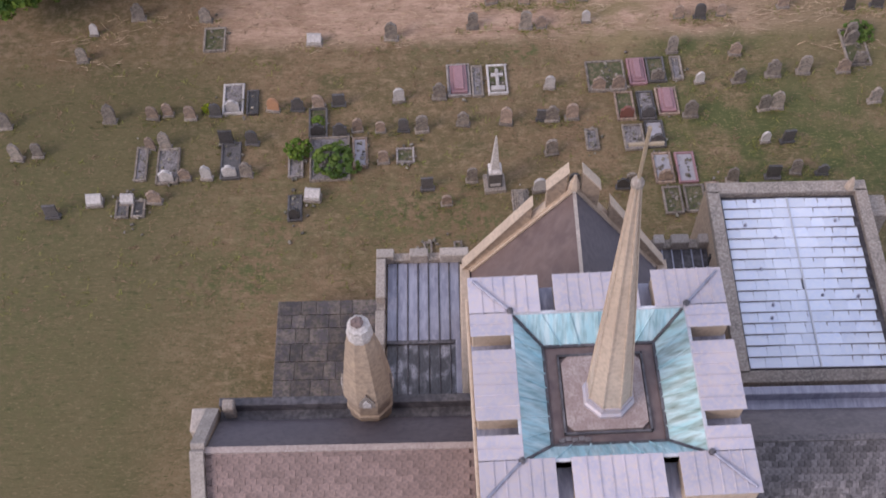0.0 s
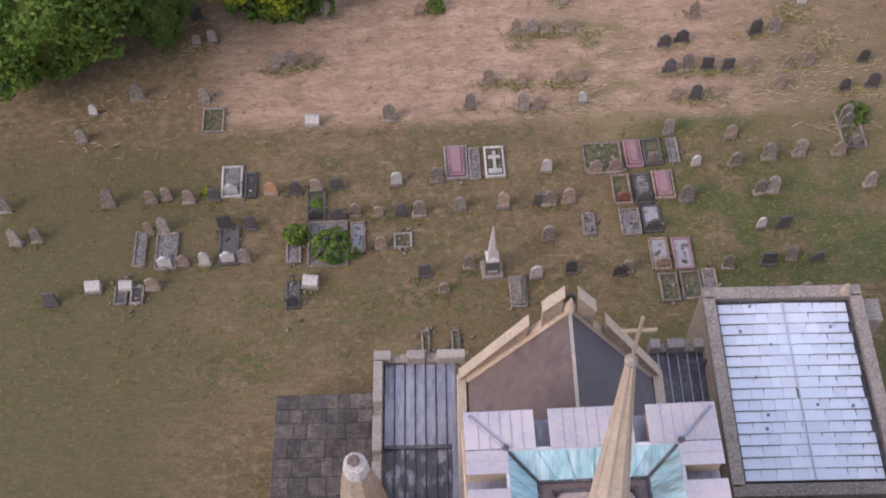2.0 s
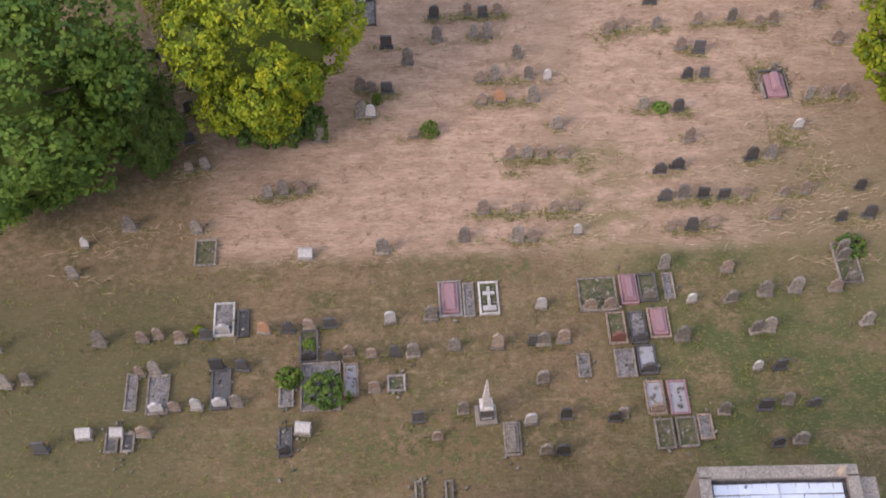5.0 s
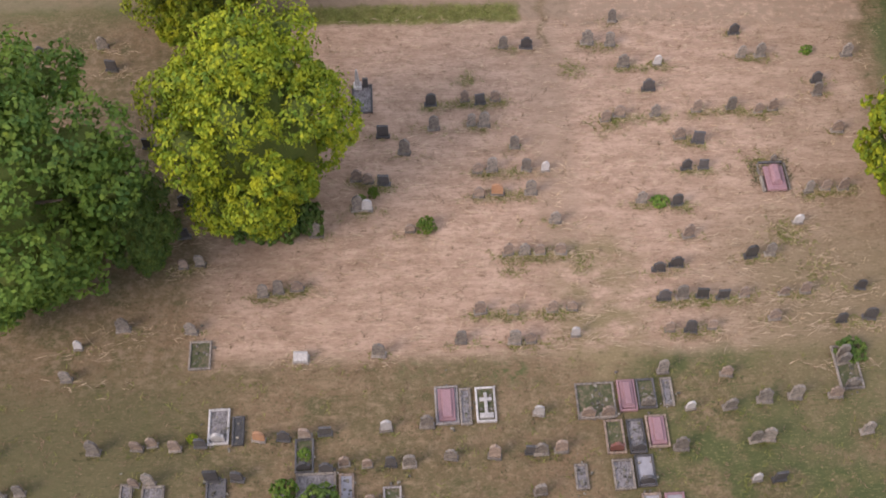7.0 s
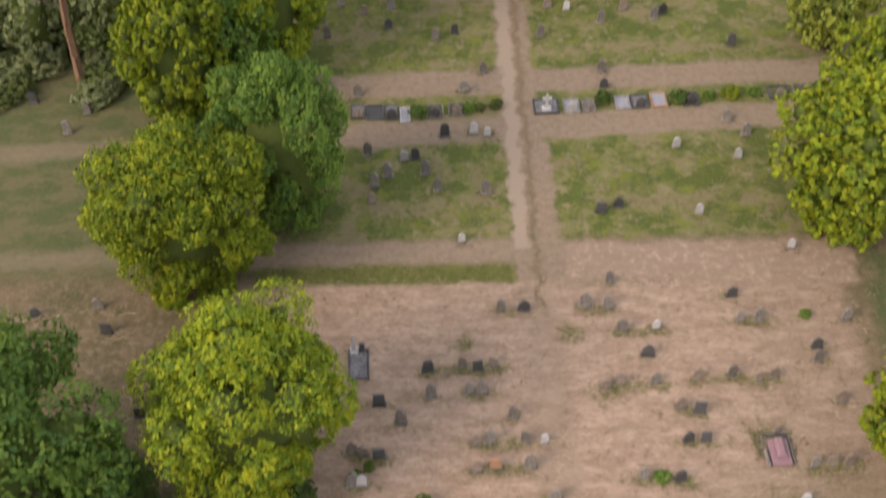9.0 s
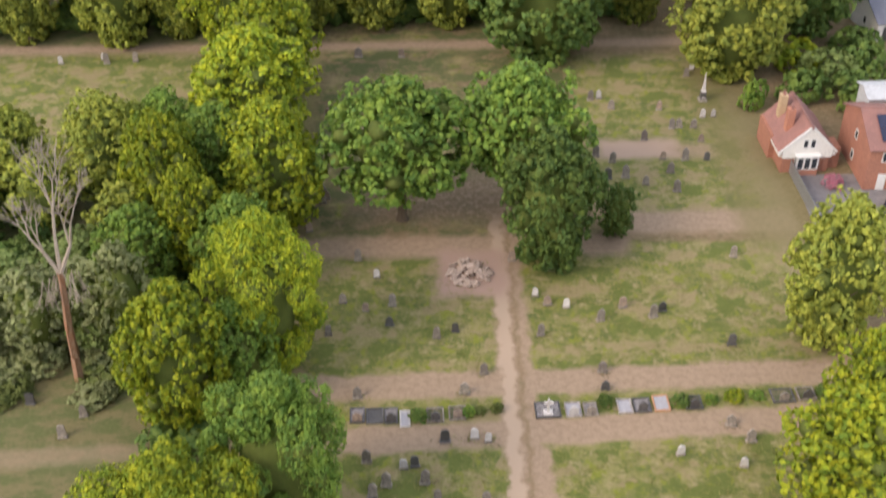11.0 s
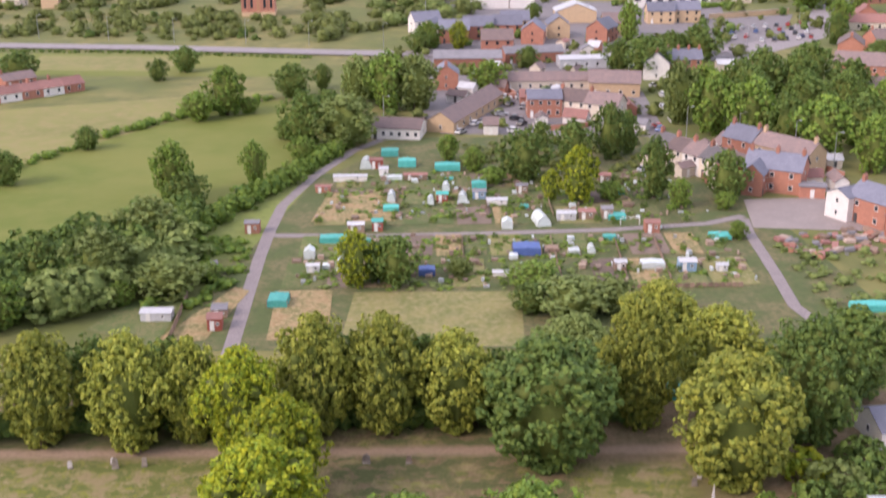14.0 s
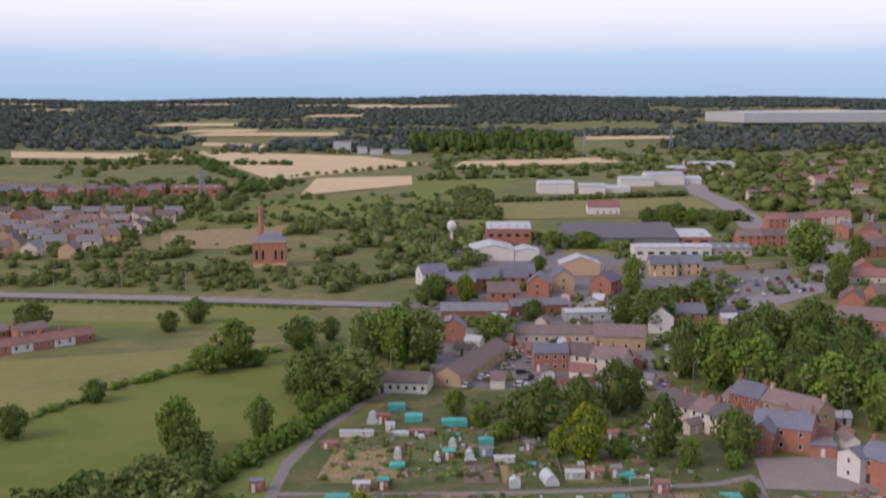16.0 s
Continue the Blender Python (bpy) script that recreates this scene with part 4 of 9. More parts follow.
def aisle_right():
    x0, x1, y0, y1, z = 9.56, 12.33, 17.2, 26.7, 9.0
    world_part("aisle_wall", boxed(x0, x1, y0, y1 + 0.4, 0, z - 0.2), STONE)
    for i in range(6):
        xa = x0 + (x1 - x0) * i / 6
        world_part("lead_sheet", boxed(xa + 0.02, xa + 0.42, y0, y1, z - 0.2, z), LEAD_DARK)
        world_part("lead_roll", boxed(xa + 0.42, xa + 0.48, y0, y1, z - 0.2, z + 0.07), LEAD)
    for a, b in ((9.6, 10.1), (10.42, 11.25), (11.7, 12.2)):
        world_part("parapet_block", boxed(a, b, y1, y1 + 0.5, z - 0.2, z + 0.62, 0.04), COPING)
    world_part("parapet", boxed(x0, x1, y1 + 0.02, y1 + 0.48, z - 0.2, z + 0.15), STONE_GREY)
    # path of flags below
    for i in range(3):
        world_part("flag", boxed(9.6 + i * 1.15, 10.7 + i * 1.15, 29.0, 30.2, -0.05, 0.06, 0.02), FLAG)


aisle_right()


def white_roof():
    """Square block with a white sheet roof laid in staggered rows behind a stone parapet."""
    x0, x1, y0, y1, z = 12.15, 19.5, 18.9, 29.1, 10.9
    world_part("block_wall", boxed(x0, x1, y0, y1, 0, z - 0.55), STONE, "sandstone side block wall")
    for a, b, c, d in ((x0, x1, y1 - 0.5, y1), (x0, x1, y0, y0 + 0.45), (x0, x0 + 0.45, y0 + 0.45, y1 - 0.5), (x1 - 0.45, x1, y0 + 0.45, y1 - 0.5)):
        world_part("parapet", boxed(a, b, c, d, z - 0.55, z - 0.08), STONE_GREY)
        world_part("parapet_coping", boxed(a - 0.06, b + 0.06, c - 0.06, d + 0.06, z - 0.08, z + 0.05, 0.03), STONE_GREY, "weathered parapet coping")
    world_part("box_gutter", boxed(x0 + 0.45, x1 - 0.45, y0 + 0.45, y1 - 0.5, z - 0.55, z - 0.42), LEAD_DARK)
    rows, xa, xb, ya, yb = 16, x0 + 0.64, x1 - 0.70, y0 + 0.72, y1 - 0.72
    dy = (yb - ya) / rows
    mid = (xa + xb) / 2
    rng = random.Random(5)
    for r in range(rows):
        for s in (0, 1):
            lo, hi = (xa, mid - 0.03) if s == 0 else (mid + 0.03, xb)
            cuts = [lo] + sorted(lo + (hi - lo) * ((k + 0.35 * (r % 3) + rng.uniform(-0.25, 0.25)) / 4.6) for k in range(1, 5)) + [hi]
            cuts = [c for c in cuts if lo <= c <= hi]
            for a, b in zip(cuts, cuts[1:]):
                if b - a > 0.1:
                    t = z - 0.30 + 0.10 * (1 - abs((a + b) / 2 - mid) / (xb - mid)) + rng.uniform(0, 0.012)
                    world_part("roof_sheet", boxed(a + 0.002, b - 0.002, ya + r * dy + 0.016, ya + (r + 1) * dy - 0.016, z - 0.42, t), SHEET)
                    if b < hi - 0.05:
                        # a slipped tingle at the foot of the joint
                        h, w = rng.uniform(0.08, 0.30), rng.uniform(0.014, 0.03)
                        bm = bmesh.new()
                        yt = ya + (r + 1) * dy - 0.016
                        prism(bm, [(b - w * 0.6, yt), (b + w, yt), (b + w * rng.uniform(-0.2, 1.2), yt - h), (b - w * 0.3, yt - h * 0.8)], t - 0.05, t + 0.012)
                        world_part("tingle", bm, SLATE_GREY)
        world_part("seam_roll", boxed(xa, xb, ya + r * dy - 0.012, ya + r * dy + 0.012, z - 0.42, z - 0.205), SLATE_GREY)
    world_part("roof_ridge", boxed(mid - 0.035, mid + 0.035, ya, yb, z - 0.42, z - 0.12, 0.01), FLASHING, "pale central ridge roll")
    for k in range(9):
        x, y = rng.uniform(xa, xb), rng.uniform(ya, yb)
        bm = bmesh.new()
        rings(bm, 7, [(0.08, z - 0.3), (0.07, z - 0.14), (0.03, z - 0.1)], x, y)
        world_part("vent", bm, LEAD)
    bm = bmesh.new()
    rings(bm, 6, [(0.25, z), (0.2, z + 0.3), (0.05, z + 0.8)], 18.75, 28.75)
    world_part("parapet_finial", bm, STONE_PALE)
    # stepped buttress and downpipe at the corner
    bm = bmesh.new()
    box(bm, 12.0, 12.4, 26.6, 27.8, 0, 8.5)
    world_part("buttress", bm, STONE_GREY)
    world_part("downpipe", boxed(12.1, 12.25, 25.9, 26.1, 4, 9.6), PAINT_DARK)
    world_part("lower_ledge", boxed(12.4, 26, 17.25, 18.85, 0, 10.3), LEAD, "blue-grey lead ledge")
    world_part("side_turret", boxed(19.6, 20.6, 27.6, 28.8, 0, 10.2, 0.05), STONE_GREY)


white_roof()


def nave(x0, x1, tile, courses, name, back, ridge, gutter):
    """Nave roof: tiled slope towards the viewer, smooth slope and parapet gutter behind the ridge."""
    ry, rz, gy, gz, ny, nz = 14.35, 15.7, 16.35, 13.7, 6.5, 9.3
    bm = bmesh.new()
    sloped(bm, (x0, ry, rz), (x0, gy, gz), (1, 0, 0), x1 - x0, 0.06)
    world_part("roof_back_slope", bm, back, "smooth dark back slope")
    bm = bmesh.new()
    sloped(bm, (x0, ny, nz), (x0, ry, rz - 0.02), (1, 0, 0), x1 - x0, 0.04)
    world_part("roof_boarding", bm, tile)
    bm = bmesh.new()
    sloped(bm, (x0, ry - 0.12, rz + 0.0), (x1, ry - 0.12, rz + 0.0), (0, 1, 0), 0.24, 0.12)
    world_part("ridge_tile", bm, ridge)
    world_part("nave_wall", boxed(x0, x1, ny + 0.4, gy + 0.8, 0, 9.2), STONE, "sandstone nave wall")
    world_part("nave_wall", boxed(x0, x1, gy + 0.1, gy + 0.8, 9.2, 13.4), STONE)
    world_part("gutter", boxed(x0, x1, gy - 0.1, gy + 0.5, 13.4, 13.62), gutter, "stained lead gutter")
    world_part("parapet", boxed(x0, x1, gy + 0.5, gy + 0.85, 13.3, 14.15, 0.03), gutter, "stained parapet")
    # tile courses
    d = Vector((0, ry - ny, rz - nz))
    n = d.normalized().cross(Vector((1, 0, 0)))
    if n.z < 0:
        n = -n
    rows = 38
    cols = round((x1 - x0) / (0.42 if tile is ROOF_TILE else 0.24))
    first = None
    rng = random.Random(3)
    rest_v, rest_f, made = [], [], 0
    w, h = (x1 - x0) / cols - 0.012, d.length / rows + 0.03
    for r in range(rows - 1, 12, -1):
        for c in range(cols + 1):
            xa = x0 + (c - 0.5 * (r % 2)) * (x1 - x0) / cols
            if xa < x0 - 0.01 or xa > x1 - 0.3:
                continue
            p = Vector((xa, ny, nz)) + d * (r / rows) + n * (0.05 + rng.uniform(0, 0.02))
            m = Matrix.Translation(p) @ Matrix(((1, 0, 0, 0), (0, d.normalized().y, n.y, 0), (0, d.normalized().z, n.z, 0), (0, 0, 0, 1))) @ pose(0, 0, 0, rng.uniform(-2.2, -1.2), rng.uniform(-1, 1))
            made += 1
            if first is None:
                first = world_part(name, boxed(0, w, 0, h, 0, 0.03), tile)
                first.matrix_basis = m
            elif made < 260:
                ob = share(name, first, CH, m)
                ob.matrix_parent_inverse = CH.matrix_basis.inverted()
            else:
                o = len(rest_v)
                rest_v += [m @ Vector(q) for q in ((0, 0, 0), (w, 0, 0), (w, h, 0), (0, h, 0), (0, 0, 0.03), (w, 0, 0.03), (w, h, 0.03), (0, h, 0.03))]
                rest_f += [tuple(o + k for k in f) for f in ((4, 5, 6, 7), (0, 1, 5, 4), (1, 2, 6, 5), (3, 0, 4, 7), (2, 3, 7, 6))]
    ob = mesh_part("roof_tiling", rest_v, rest_f, courses, CH, "weathered courses of the lower slope")
    ob.matrix_parent_inverse = CH.matrix_basis.inverted()


TILING = mat("clay_stone_courses", (0.30, 0.215, 0.195), (0.225, 0.165, 0.155), 1.1, 0.9, 0.4, c3=(0.17, 0.13, 0.125), vary=0.16, island=True)
SLATING = mat("slate_courses", (0.15, 0.138, 0.15), (0.22, 0.20, 0.205), 1.2, 0.8, 0.4, c3=(0.07, 0.065, 0.07), vary=0.4, island=True)
nave(-9.2, 0.74, ROOF_TILE, TILING, "roof_tile", ROOF_VIOLET, RIDGE_PALE, LEAD_DARK)
nave(9.75, 20.5, SLATE, SLATING, "roof_slate", SLATE_GREY, SLATE, LEAD)


def west_end():
    bm = bmesh.new()
    sloped(bm, (-9.7, 6.5, 9.5), (-9.7, 14.35, 15.9), (1, 0, 0), 0.5, 0.25)
    sloped(bm, (-9.7, 14.35, 15.9), (-9.7, 16.6, 13.9), (1, 0, 0), 0.5, 0.25)
    world_part("gable_coping", bm, COPING, "weathered gable coping")
    bm = bmesh.new()
    prism(bm, [(6.5, 0), (16.9, 0), (16.9, 13.8), (14.35, 15.9), (6.5, 9.5)], -9.65, -9.25, Matrix(((0, 0, 1, 0), (1, 0, 0, 0), (0, 1, 0, 0), (0, 0, 0, 1))))
    world_part("west_wall", bm, STONE, "sandstone gable wall")
    world_part("corner_block", boxed(-10.3, -9.3, 15.9, 16.9, 0, 13.9, 0.05), COPING)
    world_part("corner_pinnacle", boxed(-9.0, -8.55, 16.55, 17.0, 13.4, 14.5, 0.05), STONE_GREY)


west_end()


def turret():
    cx, cy = -3.25, 16.95
    bm = bmesh.new()
    rings(bm, 8, [(0.86, 11), (0.86, 14.3), (0.95, 14.36), (0.95, 14.5), (0.88, 14.56), (0.9, 15.4), (1.0, 15.46), (0.98, 15.6)], cx, cy, math.pi / 8)
    world_part("turret_shaft", bm, STONE, "octagonal sandstone turret")
    bm = bmesh.new()
    rings(bm, 8, [(1.0, 15.6), (0.90, 16.8), (0.68, 18.6), (0.44, 19.9)], cx, cy, math.pi / 8)
    world_part("turret_cone", bm, STONE, "weathered stone cone")
    bm = bmesh.new()
    rings(bm, 10, [(0.46, 19.75), (0.48, 19.95), (0.40, 20.3), (0.41, 20.45), (0.30, 20.55)], cx, cy)
    world_part("turret_cap", bm, GRAVE_W, "white capping")
    bm = bmesh.new()
    rings(bm, 7, [(0.2, 20.5), (0.22, 20.7), (0.12, 20.8)], cx - 0.02, cy)
    box(bm, cx - 0.24, cx - 0.06, cy - 0.12, cy + 0.02, 20.5, 20.85, 0.03)
    world_part("broken_stub", bm, ROOF_TILE)
    for q in range(4):
        a = -math.pi / 2 + q * math.pi / 2
        m = pose(cx, cy, 0, 0, 0, math.degrees(a) - 90) @ pose(0, 0.72, 0)
        bm = bmesh.new()
        prism(bm, [(-0.3, 15.55), (0.3, 15.55), (0.3, 15.95), (0, 16.6), (-0.3, 15.95)], -0.35, 0.22, m @ Matrix(((1, 0, 0, 0), (0, 0, 1, 0), (0, 1, 0, 0), (0, 0, 0, 1))))
        world_part("gablet", bm, STONE_GREY, "small stone gablet")
        bm = bmesh.new()
        prism(bm, [(-0.15, 15.6), (0.15, 15.6), (0.15, 15.95), (0, 16.25), (-0.15, 15.95)], 0.222, 0.26, m @ Matrix(((1, 0, 0, 0), (0, 0, 1, 0), (0, 1, 0, 0), (0, 0, 0, 1))))
        world_part("gablet_niche", bm, GRAVE_W)


turret()


def terrace():
    """Flat stone-flagged roof of a low outbuilding against the church."""
    x0, x1, y0, y1, z = -9.1, -3.6, 17.1, 28.0, 2.5
    ob = thing("vestry", "low outbuilding with a flat flagged roof", "outbuilding")
    part("wall", boxed(x0, x1, y0, y1, 0, z - 0.06), STONE_GREY, ob)
    rng = random.Random(8)
    y = y0
    while y < y1 - 0.1:
        h = min(rng.uniform(0.7, 1.1), y1 - y)
        x = x0
        while x < x1 - 0.1:
            w = min(rng.uniform(0.6, 1.5), x1 - x)
            part("flag", boxed(x + 0.02, x + w - 0.02, y + 0.02, y + h - 0.02, z - 0.06, z + rng.uniform(-0.01, 0.02)), FLAG, ob)
            x += w
        y += h


terrace()


# ---- graves ----
def lathe_outline(kind, w, h):
    """The face of a headstone: round, pointed or shouldered head."""
    if kind == "round":
        k = [(w / 2 * math.cos(a), h - w / 2 + w / 2 * math.sin(a)) for a in [math.pi * i / 8 for i in range(9)]]
        return [(-w / 2, 0), (w / 2, 0)] + k
    if kind == "gothic":
        return [(-w / 2, 0), (w / 2, 0), (w / 2, h * 0.66), (w * 0.36, h * 0.84), (0, h), (-w * 0.36, h * 0.84), (-w / 2, h * 0.66)]
    if kind == "shoulder":
        k = [(w * 0.32 * math.cos(a), h - w * 0.32 + w * 0.32 * math.sin(a)) for a in [math.pi * i / 6 for i in range(7)]]
        return [(-w / 2, 0), (w / 2, 0), (w / 2, h * 0.72)] + k + [(-w / 2, h * 0.72)]
    return [(-w / 2, 0), (w / 2, 0), (w / 2, h), (-w / 2, h)]


UP = Matrix(((1, 0, 0, 0), (0, 0, -1, 0), (0, 1, 0, 0), (0, 0, 0, 1)))


def headstone(shape, material, w, h, t, label, plinth=True):
    ob = thing("headstone", label, "headstone", "headstones in the churchyard")
    bm = bmesh.new()
    prism(bm, lathe_outline(shape, w, h), -t / 2, t / 2, pose(0, 0, 0.12 if plinth else -0.05) @ UP)
    part("tablet", bm, material, ob)
    if plinth:
        part("plinth", boxed(-w * 0.62, w * 0.62, -t * 1.3, t * 1.3, -0.03, 0.13, 0.02), GRAVE_G if material is not GRANITE else GRANITE, ob)
    return ob


def desk_stone(material, label):
    """A low wedge-shaped memorial on a wide base."""
    ob = thing("headstone", label, "headstone", "headstones in the churchyard")
    part("plinth", boxed(-0.62, 0.62, -0.4, 0.4, -0.03, 0.16, 0.02), GRAVE_G, ob)
    bm = bmesh.new()
    prism(bm, [(-0.3, 0.16), (0.32, 0.16), (0.32, 0.72), (0.12, 0.76), (-0.3, 0.42)], -0.52, 0.52, Matrix(((0, 0, 1, 0), (1, 0, 0, 0), (0, 1, 0, 0), (0, 0, 0, 1))))
    part("tablet", bm, material, ob)
    return ob


KINDS = {
    "d": [headstone(s, GRANITE, w, h, 0.14, "dark polished granite headstone on turf") for s, w, h in (("shoulder", 0.72, 0.85), ("round", 0.66, 0.95), ("flat", 0.7, 0.8))],
    "g": [headstone(s, GRAVE_G, w, h, 0.16, "weathered grey stone headstone on turf") for s, w, h in (("round", 0.62, 1.05), ("gothic", 0.66, 1.15), ("shoulder", 0.7, 0.95))],
    "p": [headstone(s, GRAVE_P, w, h, 0.15, "worn pinkish sandstone headstone on turf") for s, w, h in (("round", 0.62, 0.85), ("gothic", 0.6, 1.0), ("shoulder", 0.66, 0.8))],
    "o": [headstone("round", GRAVE_O, 0.68, 0.8, 0.14, "orange terracotta-coloured headstone on turf")],
    "w": [headstone(s, GRAVE_W, w, h, 0.14, "pale marble headstone on turf") for s, w, h in (("round", 0.6, 0.8), ("gothic", 0.55, 0.85))],
    "b": [desk_stone(GRAVE_W, "low pale wedge-shaped memorial on a base")],
}
STONE_RNG = random.Random(11)


def place_stone(x, y, kind):
    if y > 78 and kind == "d" and STONE_RNG.random() < 0.65:
        kind = "g"
    ob = STONE_RNG.choice(KINDS[kind])
    s = STONE_RNG.uniform(0.90, 1.18) * (0.82 if kind == "b" else 1.0)
    m = pose(x, y, 0, STONE_RNG.uniform(-7, 3), STONE_RNG.uniform(-3, 3), STONE_RNG.uniform(-9, 9)) @ Matrix.Diagonal((s, s, s * 1.08, 1))
    if "used" not in ob:
        ob["used"] = 1
        ob.matrix_basis = m
    else:
        c = copy_thing(ob, pose(0, 0, 0))
        c.matrix_basis = m


STONES_A = [(7.0, 34.5, 'd'), (6.1, 34.6, 'g'), (19.4, 34.7, 'd'), (20.7, 34.9, 'g'), (-22.9, 35.3, 'd'), (-0.1, 35.6, 'p'), (-20.6, 36.2, 'b'), (-18.7, 36.2, 'b'), (-17.1, 36.2, 'p'), (-7.9, 36.2, 'b'), (5.3, 36.4, 'w'), (10.2, 36.5, 'd'), (-1.2, 36.7, 'd'), (7.4, 36.7, 'd'), (10.7, 36.7, 'g'), (16.6, 36.8, 'g'), (19.0, 37.0, 'd'), (21.9, 37.2, 'd'), (1.4, 37.2, 'g'), (20.4, 37.3, 'g'), (-14.2, 37.8, 'w'), (-15.5, 37.8, 'p'), (-11.9, 38.0, 'g'), (-3.8, 38.7, 'p'), (6.2, 39.1, 'g'), (-25.7, 39.5, 'g'), (19.0, 39.6, 'w'), (20.3, 39.6, 'd'), (-24.5, 39.7, 'g'), (-17.8, 40.1, 'p')]
STONES_B = [(-16.9, 40.1, 'g'), (-13.2, 40.3, 'd'), (-11.7, 40.3, 'd'), (-6.4, 40.7, 'd'), (-4.0, 41.0, 'p'), (-2.6, 41.0, 'd'), (-1.5, 41.0, 'g'), (-5.4, 41.1, 'p'), (3.6, 41.4, 'p'), (1.0, 41.4, 'g'), (5.8, 41.6, 'd'), (6.4, 41.6, 'g'), (14.8, 41.7, 'g'), (7.6, 41.7, 'p'), (-26.8, 41.9, 'g'), (19.3, 42.1, 'g'), (-20.5, 42.2, 'g'), (20.1, 42.2, 'g'), (-15.6, 42.3, 'p'), (-17.9, 42.4, 'p'), (-14.1, 42.5, 'd'), (26.1, 42.5, 'g'), (-17.0, 42.6, 'p'), (-10.6, 42.8, 'o'), (-9.1, 42.8, 'd'), (-7.8, 43.0, 'p'), (-6.6, 43.1, 'd'), (-2.9, 43.3, 'w'), (-0.4, 43.5, 'g'), (9.4, 43.9, 'p')]
STONES_C = [(10.6, 43.9, 'p'), (6.4, 44.1, 'w'), (18.1, 44.3, 'g'), (15.7, 44.3, 'w'), (20.3, 44.7, 'g'), (22.2, 44.9, 'g'), (24.7, 44.9, 'p'), (18.2, 46.5, 'p'), (14.3, 46.8, 'g'), (-22.9, 47.1, 'g'), (25.6, 47.2, 'g'), (25.6, 47.6, 'g'), (-8.3, 48.2, 'b'), (-3.4, 48.4, 'g'), (5.2, 49.1, 'g'), (6.2, 49.1, 'p'), (1.8, 49.2, 'g'), (-22.5, 49.3, 'w'), (9.1, 49.5, 'w'), (16.4, 49.6, 'd'), (15.1, 49.7, 'p'), (17.8, 49.8, 'p'), (26.1, 50.1, 'd'), (27.9, 50.3, 'd'), (-15.4, 50.3, 'g'), (21.9, 50.4, 'p'), (-19.8, 50.6, 'g'), (5.2, 51.2, 'p'), (3.1, 51.3, 'p'), (7.7, 51.3, 'p')]
STONES_D = [(9.0, 51.4, 'p'), (15.0, 52.0, 'd'), (18.8, 52.0, 'd'), (16.2, 52.1, 'g'), (17.5, 52.1, 'd'), (20.2, 52.1, 'p'), (22.8, 52.2, 'p'), (24.2, 52.3, 'p'), (27.8, 52.5, 'd'), (-11.0, 52.9, 'g'), (-10.0, 53.1, 'g'), (-8.8, 53.3, 'p'), (14.9, 54.2, 'd'), (16.1, 54.5, 'd'), (21.1, 55.1, 'd'), (22.4, 55.2, 'g'), (-16.4, 55.2, 'p'), (-15.3, 55.4, 'g'), (5.1, 55.7, 'p'), (6.2, 55.7, 'g'), (7.2, 55.7, 'p'), (8.6, 55.7, 'p'), (17.2, 56.8, 'p'), (-7.7, 57.5, 'g'), (-16.6, 57.6, 'd'), (24.7, 57.7, 'w'), (-1.4, 57.7, 'p'), (8.4, 58.2, 'g'), (16.8, 59.4, 'd'), (14.4, 59.7, 'g')]
STONES_E = [(-5.0, 59.5, 'g'), (-4.35, 59.5, 'w'), (25.9, 60.2, 'g'), (-16.8, 60.3, 'd'), (3.3, 60.4, 'p'), (27.1, 60.4, 'p'), (28.3, 60.4, 'p'), (4.6, 60.6, 'o'), (6.9, 60.6, 'g'), (-3.2, 61.6, 'd'), (17.8, 62.4, 'd'), (19.0, 62.4, 'd'), (-17.0, 62.4, 'd'), (3.3, 62.5, 'p'), (8.0, 62.5, 'w'), (4.3, 62.6, 'g'), (6.7, 62.6, 'g'), (-4.3, 61.8, 'p'), (-5.1, 62.0, 'p'), (-18.3, 63.8, 'g'), (-1.8, 64.3, 'g'), (6.0, 64.6, 'g'), (18.9, 64.7, 'd'), (17.7, 65.1, 'p'), (-19.9, 65.3, 'd'), (28.9, 65.4, 'p'), (-3.3, 65.8, 'd'), (0.3, 66.4, 'g'), (3.9, 66.6, 'g'), (3.0, 66.7, 'g'), (12.6, 66.8, 'p')]
STONES_F = [(13.6, 67.2, 'p'), (16.2, 67.2, 'g'), (23.6, 67.3, 'p'), (-19.3, 67.4, 'g'), (19.2, 67.5, 'p'), (24.7, 67.5, 'p'), (21.7, 67.7, 'g'), (0.1, 68.6, 'd'), (3.7, 68.6, 'd'), (28.1, 68.8, 'g'), (2.6, 68.9, 'p'), (4.8, 68.9, 'p'), (16.0, 69.6, 'd'), (28.3, 70.0, 'd'), (14.4, 71.9, 'g'), (16.9, 72.0, 'w'), (31.0, 72.5, 'g'), (24.6, 72.6, 'g'), (23.2, 72.6, 'g'), (-23.5, 72.6, 'd'), (7.3, 73.9, 'd'), (13.6, 74.0, 'g'), (5.6, 74.0, 'g'), (11.9, 74.2, 'g'), (-29.1, 74.3, 'd'), (23.0, 74.9, 'd'), (-24.5, 74.9, 'g'), (14.0, 76.4, 'g'), (28.5, 79.6, 'w'), (2.9, 80.8, 'w')]
